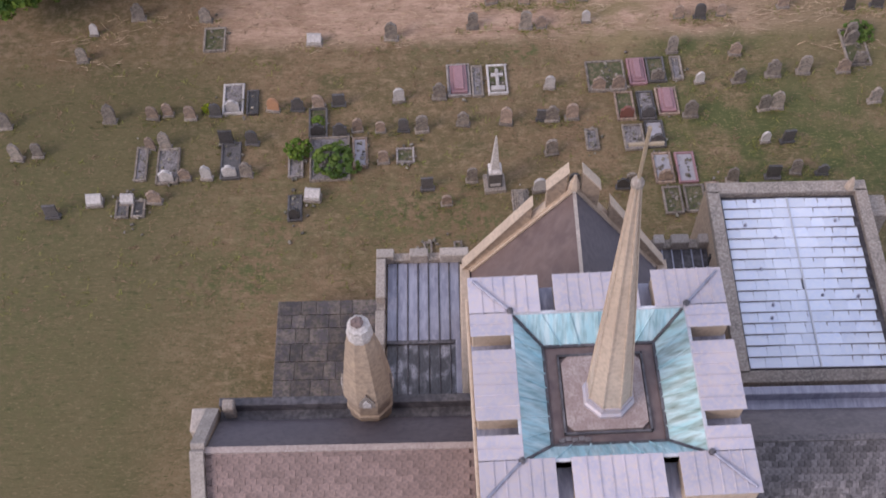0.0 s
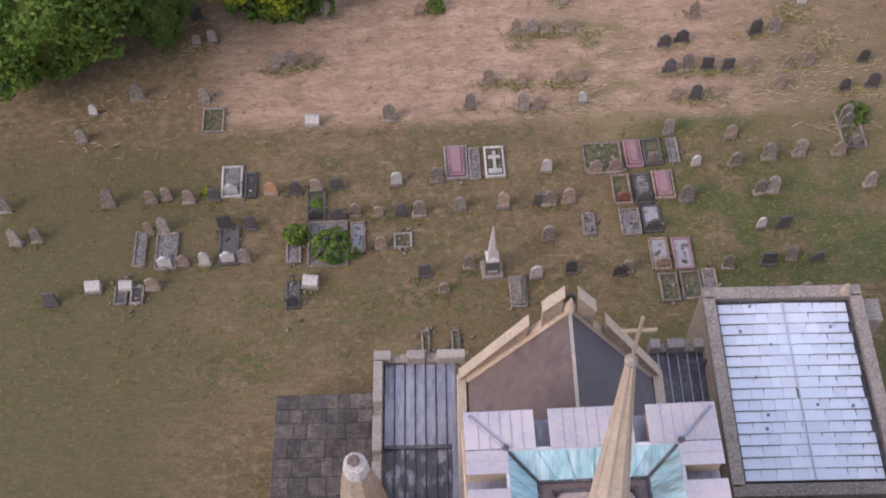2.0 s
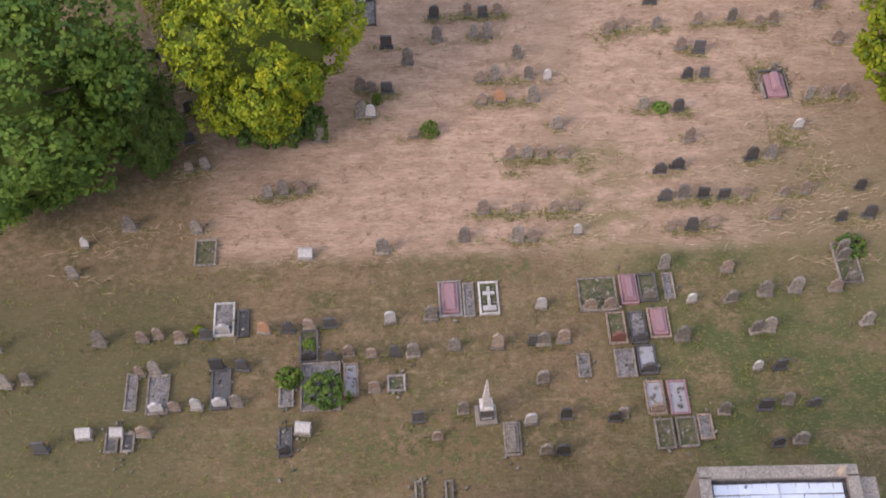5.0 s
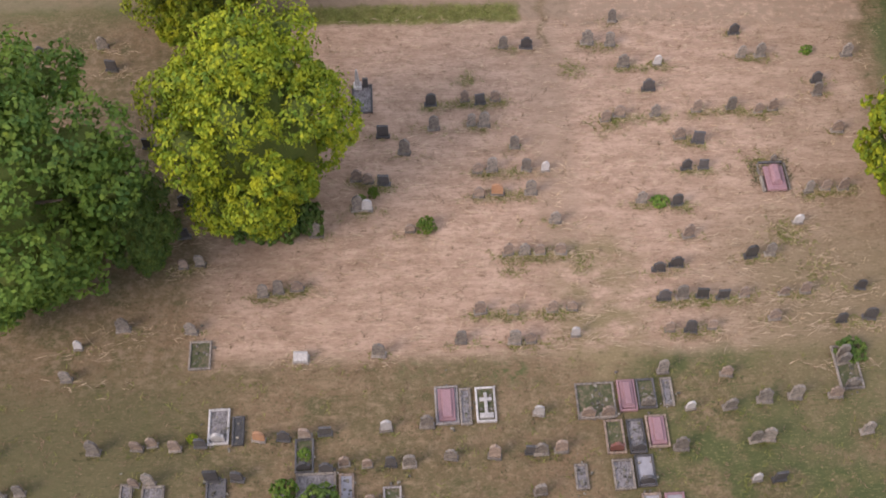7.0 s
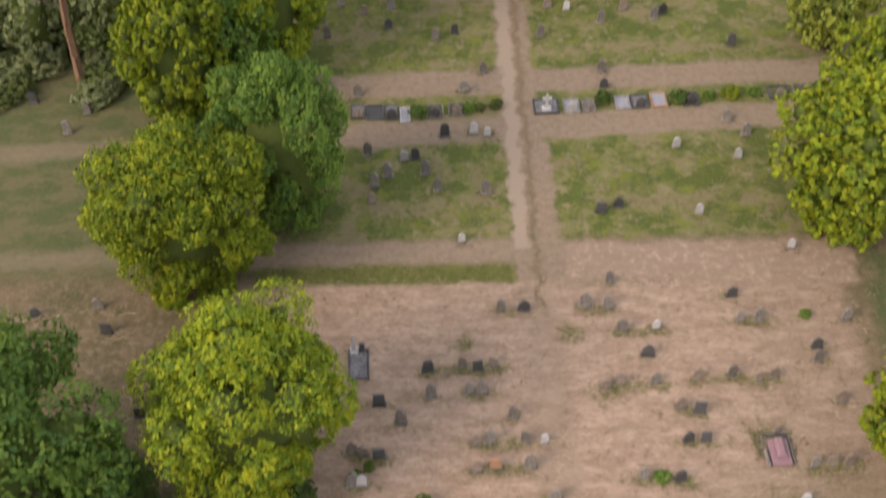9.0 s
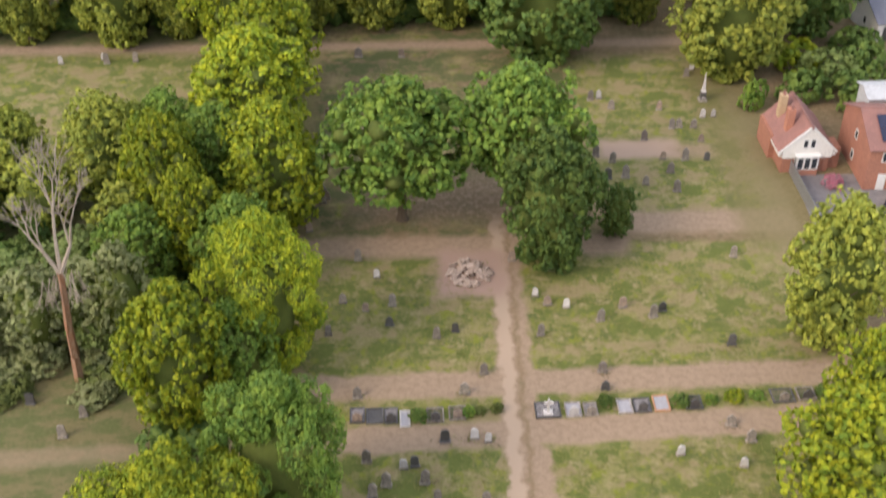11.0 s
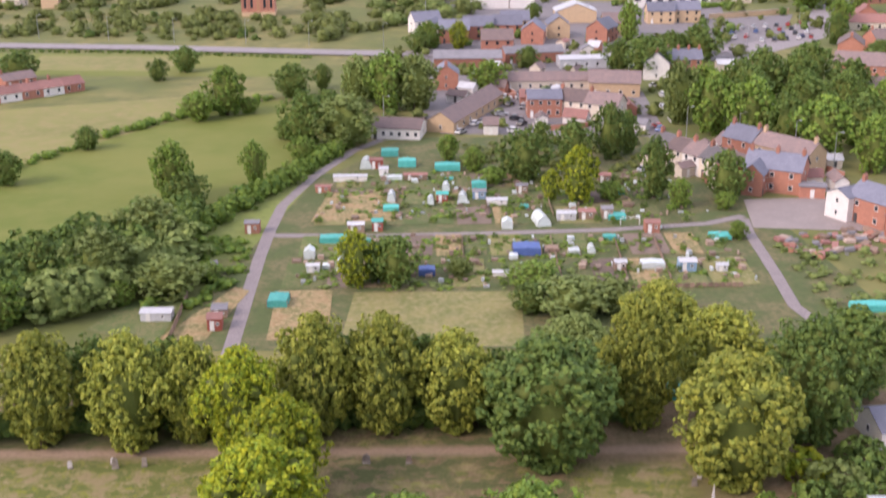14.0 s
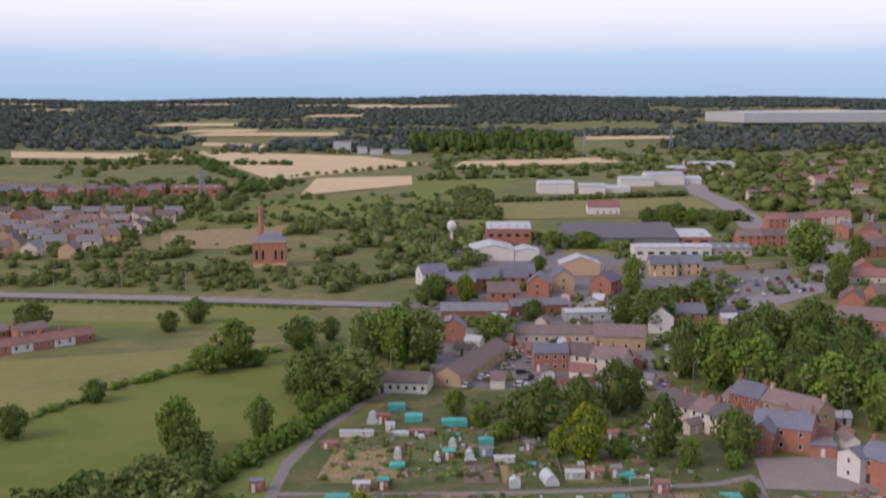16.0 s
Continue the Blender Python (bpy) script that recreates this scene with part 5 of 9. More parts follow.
STONES_G = [(15.6, 84.3, 'd'), (5.0, 86.1, 'd'), (1.1, 86.5, 'g'), (-8.6, 87.4, 'd'), (-3.0, 88.2, 'd'), (0.1, 88.4, 'd'), (-0.7, 90.2, 'd'), (27.4, 92.4, 'd'), (5.4, 92.8, 'w'), (1.8, 92.9, 'd'), (4.3, 93.2, 'w'), (-30.5, 94.1, 'g'), (26.1, 94.2, 'd'), (-29.3, 96.5, 'g'), (-34.3, 98.1, 'd'), (-5.8, 98.2, 'd'), (3.6, 98.6, 'd'), (16.0, 98.8, 'd'), (5.4, 101.0, 'd'), (16.0, 101.0, 'd'), (28.3, 104.3, 'd'), (1.2, 105.9, 'g'), (10.9, 106.0, 'd'), (-3.2, 107.7, 'd'), (11.9, 110.4, 'p'), (10.8, 111.7, 'w'), (-4.6, 114.9, 'w'), (8.9, 117.3, 'p'), (-6.6, 117.7, 'd')]
STONES_H = [(20.4, 148.7, 'g'), (21.5, 149.0, 'w'), (22.7, 146.6, 'd'), (33.3, 144.3, 'w'), (34.6, 144.4, 'w'), (29.2, 141.9, 'g'), (30.1, 142.1, 'g'), (31.8, 142.0, 'g'), (25.6, 139.4, 'd'), (19.5, 141.2, 'd'), (19.4, 139.0, 'g'), (19.6, 136.2, 'd'), (21.3, 134.9, 'd'), (27.6, 129.0, 'd'), (32.0, 135.1, 'd'), (27.5, 132.7, 'g'), (27.1, 135.4, 'p'), (29.6, 135.2, 'g'), (28.4, 146.2, 'p'), (33.2, 154.3, 'g'), (34.1, 155.8, 'w'), (22.4, 131.8, 'd'), (20.4, 131.6, 'd'), (32.1, 139.0, 'p'), (24.4, 130.4, 'g')]
for rows in (STONES_A, STONES_B, STONES_C, STONES_D, STONES_E, STONES_F, STONES_G, STONES_H):
    for x, y, k in rows:
        place_stone(x, y, k)
FAR_RNG = random.Random(61)
for x0, x1, y0, y1, n in ((-13, 5, 82, 91, 5), (12, 35, 82, 92, 5), (-13, 3, 102, 113, 8), (12, 35, 102, 118, 7), (-13, -4, 122, 150, 12), (-60, 6, 159.5, 160.8, 9)):
    for _ in range(n):
        place_stone(FAR_RNG.uniform(x0, x1), FAR_RNG.uniform(y0, y1), FAR_RNG.choice("dggpgw"))
for k in KINDS.values():
    for ob in k:
        if "used" in ob:
            del ob["used"]


def kerbed_grave(x, y, w, l, kerb, fill, head=None, label="", ledger=None, turn=2.0):
    """A kerb of four stones, an infill, and a ledger or headstone where there is one."""
    ob = thing("kerbed_grave", label, "grave", "kerbed graves in the churchyard", at=pose(x, y, 0, 0, 0, turn))
    t, z = 0.13, 0.2
    for a, b, c, d in ((-w / 2, -w / 2 + t, -l / 2, l / 2), (w / 2 - t, w / 2, -l / 2, l / 2)):
        part("kerb_side", boxed(a, b, c, d, -0.05, z, 0.02), kerb, ob)
    for c, d in ((-l / 2, -l / 2 + t), (l / 2 - t, l / 2)):
        part("kerb_end", boxed(-w / 2 + t + 0.003, w / 2 - t - 0.003, c, d, -0.05, z - 0.003, 0.02), kerb, ob)
    if ledger:
        bm = bmesh.new()
        box(bm, -w * 0.36, w * 0.36, -l * 0.42, l * 0.42, 0.0, 0.32, 0.05)
        part("ledger", bm, ledger, ob)
        bm = bmesh.new()
        box(bm, -w * 0.22, w * 0.22, -l * 0.36, l * 0.38, 0.324, 0.45, 0.06)
        part("ledger_top", bm, ledger, ob)
    if fill:
        part("infill", boxed(-w / 2 + t, w / 2 - t, -l / 2 + t, l / 2 - t, -0.05, 0.1), fill, ob)
    if head:
        bm = bmesh.new()
        prism(bm, lathe_outline("shoulder", min(w * 0.75, 0.8), 0.95), -0.09, 0.09, pose(0, -l / 2 + 0.28, 0.1) @ UP)
        part("headstone", bm, head, ob)
    return ob


KG = kerbed_grave
KG(0.8, 44.8, 1.45, 2.55, KERB, CHIPS_WHITE, None, "pink granite ledger grave with pale kerb", GRAVE_PINK)
KG(1.95, 44.7, 0.72, 2.45, GRAVE_G, CHIPS, None, "narrow grey slab grave on turf")
WG = KG(3.2, 44.8, 1.25, 2.35, GRAVE_W, CHIPS_GREEN, None, "white-kerbed grave with a lying cross")
bm = bmesh.new()
box(bm, -0.1, 0.1, -0.7, 0.75, 0.1, 0.26, 0.02)
box(bm, -0.38, 0.38, 0.2, 0.42, 0.1, 0.262, 0.02)
box(bm, -0.42, 0.42, -0.95, -0.62, 0.1, 0.3, 0.02)
part("cross", bm, GRAVE_W, WG, "white stone cross")
for a in ((9.95, 44.9, 2.4, 2.4, GRAVE_G, CHIPS_GREEN, None, "old double grave with dark kerb and grass"),
          (11.9, 45.2, 1.1, 2.1, GRAVE_PINK, None, None, "pink granite ledger grave on turf", GRAVE_PINK),
          (13.1, 45.3, 1.15, 2.0, GRANITE, CHIPS_GREEN, GRAVE_G, "dark-kerbed overgrown grave on turf"),
          (14.4, 45.4, 0.7, 1.9, GRAVE_G, CHIPS, None, "grey slab grave beside turf"),
          (10.9, 42.5, 1.15, 2.2, GRAVE_P, CHIPS_GREEN, GRAVE_RED, "overgrown grave with red granite headstone"),
          (12.2, 42.5, 1.05, 2.2, GRANITE, CHIPS, GRANITE, "black granite kerbed grave on turf"),
          (13.5, 42.8, 1.3, 2.1, GRAVE_P, None, None, "pink granite ledger grave on turf", GRAVE_PINK),
          (11.2, 40.1, 1.25, 1.9, GRAVE_G, CHIPS, None, "worn grey slab grave on turf"),
          (12.5, 40.3, 1.15, 2.0, GRANITE, CHIPS_WHITE, GRANITE, "black-kerbed grave with pale chippings"),
          (12.7, 37.8, 1.15, 2.2, GRAVE_P, CHIPS_WHITE, GRAVE_P, "pale-kerbed grave with white chippings"),
          (14.05, 37.8, 1.15, 2.2, GRAVE_PINK, CHIPS_WHITE, None, "pink-kerbed grave with white chippings"),
          (13.0, 35.5, 1.1, 1.9, GRAVE_G, CHIPS_GREEN, None, "mossy overgrown kerbed grave on turf"),
          (14.3, 35.6, 1.2, 1.9, GRAVE_G, CHIPS_GREEN, None, "mossy overgrown kerbed grave on turf"),
          (15.4, 35.9, 0.85, 1.6, GRAVE_P, CHIPS, None, "worn sandstone slab grave on turf"),
          (4.2, 35.4, 1.0, 2.1, GRAVE_G, CHIPS, None, "raised grey chest grave on turf", GRAVE_G),
          (-13.1, 43.7, 1.3, 2.35, GRAVE_W, CHIPS, GRAVE_W, "white-kerbed grave with a white tablet"),
          (-11.9, 43.4, 0.75, 1.9, GRANITE, GRANITE, None, "dark polished slab grave on turf"),
          (-7.8, 41.7, 1.15, 2.2, GRANITE, CHIPS_GREEN, GRANITE, "dark-kerbed grave planted with green"),
          (-7.0, 39.0, 2.4, 3.2, GRAVE_G, CHIPS, None, "large grey family plot with kerb"),
          (-5.2, 39.4, 0.9, 2.2, GRAVE_P, CHIPS_WHITE, None, "pale-kerbed grave with chippings"),
          (-2.5, 39.1, 1.1, 1.1, KERB, CHIPS_GREEN, None, "small pale-kerbed grave plot on turf"),
          (-9.0, 38.5, 0.9, 1.6, KERB, CHIPS, None, "small pale-kerbed grave plot on turf"),
          (-18.2, 38.9, 0.75, 2.5, GRAVE_G, CHIPS, None, "narrow old kerbed grave on turf"),
          (-16.6, 38.7, 1.35, 2.6, GRAVE_G, CHIPS, GRAVE_W, "old grave with crumbled pale stone"),
          (-12.9, 39.0, 1.2, 2.7, GRANITE, GRANITE, GRAVE_W, "dark slab grave with pale headstone"),
          (-18.0, 35.7, 0.8, 1.2, GRAVE_G, GRANITE, None, "small dark slab grave on turf"),
          (-18.95, 35.7, 0.8, 1.25, GRAVE_G, GRANITE, None, "small dark slab grave on turf"),
          (-8.9, 35.5, 0.85, 1.8, GRANITE, GRANITE, GRANITE, "dark granite ledger grave on turf"),
          (25.8, 46.8, 1.5, 3.0, GRAVE_G, CHIPS_GREEN, GRAVE_G, "mossy green overgrown kerbed grave"),
          (8.7, 40.0, 0.8, 1.6, GRAVE_G, CHIPS, None, "broken grey grave slab on turf"),
          (-1.2, 32.3, 0.5, 1.4, GRAVE_G, CHIPS_GREEN, None, "sunken narrow grave kerb in turf"),
          (0.5, 32.3, 0.5, 1.4, GRAVE_G, CHIPS_GREEN, None, "sunken narrow grave kerb in turf"),
          (-14.7, 48.6, 1.4, 2.0, GRAVE_G, CHIPS_GREEN, None, "overgrown old kerbed grave plot"),
          (-4.85, 69.25, 1.5, 2.6, GRANITE, CHIPS, None, "dark granite monument grave beside a tree"),
          (10.7, 96.3, 2.2, 1.9, GRANITE, CHIPS, None, "dark-kerbed grave with a white cross stone"),
          (12.9, 96.3, 1.4, 1.7, KERB, CHIPS_WHITE, GRAVE_W, "pale-kerbed grave between paths"),
          (14.4, 96.3, 1.2, 1.6, GRAVE_G, CHIPS, GRAVE_G, "grey kerbed grave between paths"),
          (17.4, 96.6, 1.3, 1.7, KERB, CHIPS_WHITE, None, "pale grave between paths"),
          (18.9, 96.7, 1.5, 1.7, GRANITE, CHIPS, GRANITE, "dark kerbed grave between paths"),
          (20.6, 96.9, 1.4, 1.9, GRAVE_O, CHIPS_WHITE, None, "cream slab grave between paths"),
          (23.4, 96.9, 1.5, 1.6, GRANITE, CHIPS_GREEN, GRANITE, "dark kerbed grave between paths"),
          (31.3, 97.6, 2.0, 1.7, GRANITE, CHIPS_GREEN, GRAVE_G, "old dark-kerbed double grave between paths"),
          (33.4, 97.8, 1.6, 1.6, GRAVE_G, CHIPS_GREEN, GRANITE, "old kerbed grave between paths"),
          (-5.7, 96.0, 1.3, 1.8, GRANITE, CHIPS, GRAVE_P, "dark kerbed grave between paths"),
          (-4.2, 95.9, 1.5, 1.8, GRANITE, GRANITE, None, "dark slab grave between paths"),
          (-2.8, 95.9, 1.2, 1.8, GRANITE, CHIPS, GRANITE, "dark kerbed grave between paths"),
          (-1.6, 95.5, 0.9, 1.9, GRAVE_W, CHIPS_WHITE, None, "blue-white slab grave between paths"),
          (1.0, 95.9, 1.5, 1.7, GRAVE_G, CHIPS_GREEN, GRANITE, "dark kerbed grave between paths"),
          (2.9, 96.1, 1.5, 1.6, GRAVE_G, CHIPS_GREEN, GRAVE_P, "old kerbed grave between paths")):
    KG(*a)


def cross_stone(x, y, h):
    ob = thing("cross_memorial", "white marble cross on a stepped plinth", "memorial", at=pose(x, y, 0, 0, 0, 3))
    part("plinth", boxed(-0.4, 0.4, -0.3, 0.3, -0.03, 0.3, 0.03), GRAVE_W, ob)
    bm = bmesh.new()
    prism(bm, [(-0.12, 0), (0.12, 0), (0.1, h * 0.62), (0.4, h * 0.62), (0.4, h * 0.78), (0.1, h * 0.78), (0.09, h), (-0.09, h), (-0.1, h * 0.78), (-0.4, h * 0.78), (-0.4, h * 0.62), (-0.1, h * 0.62)], -0.08, 0.08, pose(0, 0, 0.3) @ UP)
    part("cross", bm, GRAVE_W, ob)


cross_stone(10.7, 95.9, 1.5)


def stepped_tomb(x, y):
    """A coped stone on a broad ledger inside a sunken, broken kerb, with a small pointed stone at its head."""
    ob = thing("stepped_tomb", "pink granite coped tomb on a ledger in long grass", "grave", at=pose(x, y, 0, 0, 0, 1))
    for a, b, c, d, rz in ((-0.95, -0.78, -1.2, 0.1, 3), (-0.98, -0.82, 0.2, 1.2, -4), (0.92, 1.06, -1.1, 1.2, 1)):
        bm = boxed(a, b, c, d, -0.05, 0.2, 0.02)
        bmesh.ops.transform(bm, matrix=pose(0, 0, 0, 0, 2 * rz, rz), verts=bm.verts)
        part("kerb_side", bm, GRAVE_G, ob, "sunken grey kerb stone")
    part("kerb_end", boxed(-0.8, 0.85, 1.15, 1.3, -0.05, 0.24, 0.02), GRANITE, ob)
    part("infill", boxed(-0.77, 0.9, -1.18, 1.14, -0.05, 0.05), SOIL, ob, "dark overgrown earth")
    part("ledger", boxed(-0.55, 0.78, -1.15, 0.82, 0.03, 0.3, 0.04), GRAVE_PINK, ob)
    bm = bmesh.new()
    prism(bm, [(-0.34, 0), (0.34, 0), (0.34, 0.22), (0.16, 0.4), (-0.16, 0.4), (-0.34, 0.22)], -0.68, 0.8, pose(0.14, 0.02, 0.303) @ UP)
    for v in bm.verts:
        if v.co.z > 0.6 and v.co.y < -0.3:
            v.co.y += 0.22
    part("coped_stone", bm, GRAVE_PINK, ob)
    bm = bmesh.new()
    prism(bm, lathe_outline("gothic", 0.4, 0.75), -0.07, 0.07, pose(0.3, 1.42, 0) @ UP)
    part("headstone", bm, GRAVE_G, ob)


def needle_memorial(x, y):
    """A slim white needle on a block, before a low dark tablet."""
    ob = thing("needle_memorial", "slim white marble needle before a dark tablet", "memorial", at=pose(x, y, 0.1, 0, 0, 2))
    part("plinth", boxed(-0.3, 0.3, -0.3, 0.3, 0, 0.32, 0.03), GRAVE_W, ob)
    bm = bmesh.new()
    bmesh.ops.create_cone(bm, cap_ends=True, segments=4, radius1=0.26, radius2=0.11, depth=1.5, matrix=pose(0, 0, 1.07, 0, 0, 45))
    bmesh.ops.create_cone(bm, cap_ends=True, segments=4, radius1=0.11, radius2=0.0, depth=0.2, matrix=pose(0, 0, 1.92, 0, 0, 45))
    part("needle", bm, GRAVE_W, ob)
    part("tablet", boxed(0.38, 0.78, -0.08, 0.1, 0, 0.95, 0.03), GRANITE, ob, "dark granite tablet")


stepped_tomb(23.65, 61.45)
needle_memorial(-5.2, 70.35)


def grave_litter():
    """Broken stone, pots and leaf litter about the old kerbed graves, too small to tell apart."""
    rng = random.Random(17)
    vs, fs = [], []
    for ob in [o for o in bpy.data.objects if o.name.startswith("kerbed_grave")]:
        c = ob.matrix_basis.translation
        if c.y > 60:
            continue
        for _ in range(rng.randrange(10, 24)):
            s = rng.uniform(0.03, 0.11)
            m = pose(c.x + rng.gauss(0, 0.36), c.y + rng.gauss(0, 0.7), 0.06 + rng.random() * 0.1, rng.uniform(-25, 25), rng.uniform(-25, 25), rng.uniform(0, 180))
            o = len(vs)
            vs += [m @ Vector((s * a, s * b * 0.7, s * z * 0.6)) for a in (-1, 1) for b in (-1, 1) for z in (-1, 1)]
            fs += [tuple(o + k for k in f) for f in ((0, 1, 3, 2), (4, 6, 7, 5), (0, 4, 5, 1), (2, 3, 7, 6), (1, 5, 7, 3), (0, 2, 6, 4))]
    litter = mat("grave_litter", (0.34, 0.29, 0.27), (0.14, 0.12, 0.11), 2, 0.95, 0, c3=(0.10, 0.12, 0.05), vary=0.5, island=True)
    tagged(mesh_part("grave_litter", vs, fs, litter), "broken stone and litter about old graves", "litter", kind="stuff")


grave_litter()


def obelisk(x, y, s=1.0):
    ob = thing("obelisk_monument", "tall pale stone obelisk on a dark stepped base", "monument", at=pose(x, y, 0, 0, 0, 4) @ Matrix.Scale(s, 4))
    part("step", boxed(-0.62, 0.62, -0.62, 0.62, -0.05, 0.3, 0.03), STONE_GREY, ob)
    part("die", boxed(-0.40, 0.40, -0.40, 0.40, 0.3, 1.55, 0.04), GRANITE, ob)
    part("niche", boxed(-0.30, 0.30, -0.43, -0.402, 0.5, 0.72), GRAVE_W, ob)
    bm = bmesh.new()
    rings(bm, 4, [(0.54, 1.55), (0.54, 1.68), (0.34, 1.85), (0.07, 4.6), (0.01, 4.8)], 0, 0, math.pi / 4)
    part("shaft", bm, GRAVE_W, ob)


obelisk(2.72, 36.9)
obelisk(34.06, 148.26, 0.8)


def rubble_heap():
    ob = thing("rubble_heap", "heap of pale broken stones on bare earth", "rubble")
    rng = random.Random(4)
    for i in range(90):
        r, a = 2.3 * math.sqrt(rng.random()), rng.uniform(0, 6.28)
        s = rng.uniform(0.14, 0.42)
        bm = bmesh.new()
        box(bm, -s, s, -s * 0.6, s * 0.6, -s * 0.4, s * 0.4, 0.05, pose(4.5 + r * math.cos(a), 115.3 + r * 0.9 * math.sin(a), 0.12 + 0.4 * (2.3 - r) * rng.random(), rng.uniform(-30, 30), rng.uniform(-30, 30), rng.uniform(0, 180)))
        part("stone", bm, RUBBLE, ob)


rubble_heap()


def tufts(name, label, spots, material, length, seed):
    """Dry or green blades lying and standing in tufts, as one mesh."""
    rng = np.random.default_rng(seed)
    c = np.repeat(np.asarray(spots, float), 5, axis=0)
    k = len(c)
    a = rng.uniform(0, 2 * np.pi, k)
    ln = length * rng.uniform(0.5, 1.3, k)
    up = rng.uniform(0.12, 0.75, k)
    d = np.stack([np.cos(a), np.sin(a), up], 1) * ln[:, None]
    side = np.stack([-np.sin(a), np.cos(a), np.zeros(k)], 1) * (0.012 + 0.016 * rng.random(k))[:, None]
    p = np.concatenate([c + rng.normal(scale=0.12, size=(k, 2)), np.full((k, 1), 0.012)], 1)
    v = np.stack([p - side, p + side, p + d + side * 0.5, p + d - side * 0.5], 1).reshape(-1, 3)
    me = bpy.data.meshes.new(name)
    me.from_pydata(v.tolist(), [], np.arange(4 * k).reshape(k, 4).tolist())
    me.materials.append(material)
    return tagged(new(name, me), label, "grass", kind="stuff")


STRAW = mat("straw", (0.47, 0.335, 0.21), (0.38, 0.26, 0.16), 0.6, 0.9, 0, c3=(0.54, 0.42, 0.27), vary=0.3, island=True)
RANK = mat("rank_grass", (0.19, 0.20, 0.05), (0.26, 0.22, 0.08), 0.5, 0.9, 0, c3=(0.15, 0.18, 0.03), vary=0.35, island=True)
BROWN = mat("dead_grass", (0.24, 0.16, 0.095), (0.17, 0.115, 0.065), 0.6, 0.9, 0, c3=(0.29, 0.20, 0.125), vary=0.3, island=True)
TUFT_RNG = random.Random(15)
ALL_STONES = [s for rows in (STONES_A, STONES_B, STONES_C, STONES_D, STONES_E, STONES_F, STONES_G) for s in rows]
straw, rank, brown, weeds = [], [], [], []
for x, y, k in ALL_STONES:
    if 48 < y < 78:
        for _ in range(7):
            straw.append((x + TUFT_RNG.gauss(0, 1.0), y + TUFT_RNG.gauss(-0.15, 0.22)))
        for _ in range(9):
            rank.append((x + TUFT_RNG.gauss(0, 0.7), y + TUFT_RNG.gauss(-0.1, 0.2)))
    else:
        for _ in range(6):
            rank.append((x + TUFT_RNG.gauss(0, 0.45), y + TUFT_RNG.gauss(0, 0.3)))
    for _ in range(0 if 48 < y < 78 else 10):
        weeds.append((x + TUFT_RNG.gauss(0, 0.5), y + TUFT_RNG.gauss(-0.1, 0.3)))
ROW = [s for s in ALL_STONES if 48.5 < s[1] < 77]
for x, y, k in ROW:
    for u, v, _ in ROW:
        if 0.3 < u - x < 2.6 and abs(v - y) < 0.7:
            for _ in range(int(34 * (u - x))):
                f = TUFT_RNG.uniform(-0.25, 1.35)
                (rank if TUFT_RNG.random() < 0.6 else straw).append((x + f * (u - x), y + f * (v - y) + TUFT_RNG.gauss(-0.28, 0.17)))
for _ in range(500):
    straw.append((TUFT_RNG.uniform(-20, 34), TUFT_RNG.uniform(49, 77)))
for _ in range(700):
    brown.append((TUFT_RNG.uniform(-20, 34), TUFT_RNG.uniform(49, 77)))
for _ in range(2600):
    rank.append((TUFT_RNG.uniform(-13, 36), TUFT_RNG.uniform(81.4, 91.6) if TUFT_RNG.random() < 0.45 else TUFT_RNG.uniform(101.6, 117)))
for _ in range(700):
    rank.append((TUFT_RNG.uniform(-13, 6.5), TUFT_RNG.uniform(76.8, 78.4)))
for _ in range(900):
    brown.append((TUFT_RNG.uniform(-30, 28), TUFT_RNG.uniform(28.6, 48)))
for _ in range(500):
    rank.append((TUFT_RNG.uniform(-34, 34), TUFT_RNG.uniform(28.6, 48)))
rank = [(x, y) for x, y in rank if not (6.6 < x < 10.6 and y > 60)]
def swaths(name, label, spots, material, seed):
    """Long cut stalks lying flat, most of them along the rows of stones."""
    rng = np.random.default_rng(seed)
    c = np.asarray(spots, float)
    k = len(c)
    a = rng.normal(scale=0.38, size=k)
    d = np.stack([np.cos(a), np.sin(a)], 1) * (0.25 + 0.45 * rng.random(k))[:, None]
    o = np.stack([-np.sin(a), np.cos(a)], 1) * (0.012 + 0.022 * rng.random(k))[:, None]
    z = 0.015 + 0.10 * rng.random((k, 1)) ** 2
    e = rng.normal(scale=0.12, size=(k, 2))
    q = [np.concatenate([w, h], 1) for w, h in ((c - d - o, z), (c + e - o, z + 0.03), (c + d, z), (c + e + o, z + 0.03))]
    v = np.stack(q, 1).reshape(-1, 3)
    me = bpy.data.meshes.new(name)
    me.from_pydata(v.tolist(), [], np.arange(4 * k).reshape(k, 4).tolist())
    me.materials.append(material)
    return tagged(new(name, me), label, "straw", kind="stuff")


SWATH_RNG = random.Random(71)
lying = []
for x, y, k in ALL_STONES:
    if 47 < y < 77:
        for _ in range(16):
            lying.append((x + SWATH_RNG.gauss(0.3, 1.3), y + SWATH_RNG.gauss(-0.35, 0.3)))
for _ in range(2600):
    x, y = SWATH_RNG.uniform(-15, 27), SWATH_RNG.uniform(48.5, 77)
    lying.append((x, y + 0.35 * math.sin(x * 0.5 + 2 * math.floor(y / 2.1))))
swaths("cut_stalks", "long pale cut stalks lying on mown hay", lying, mat("pale_stalks", (0.52, 0.385, 0.27), (0.42, 0.30, 0.20), 0.6, 0.9, 0, c3=(0.58, 0.46, 0.31), vary=0.3, island=True), 5)
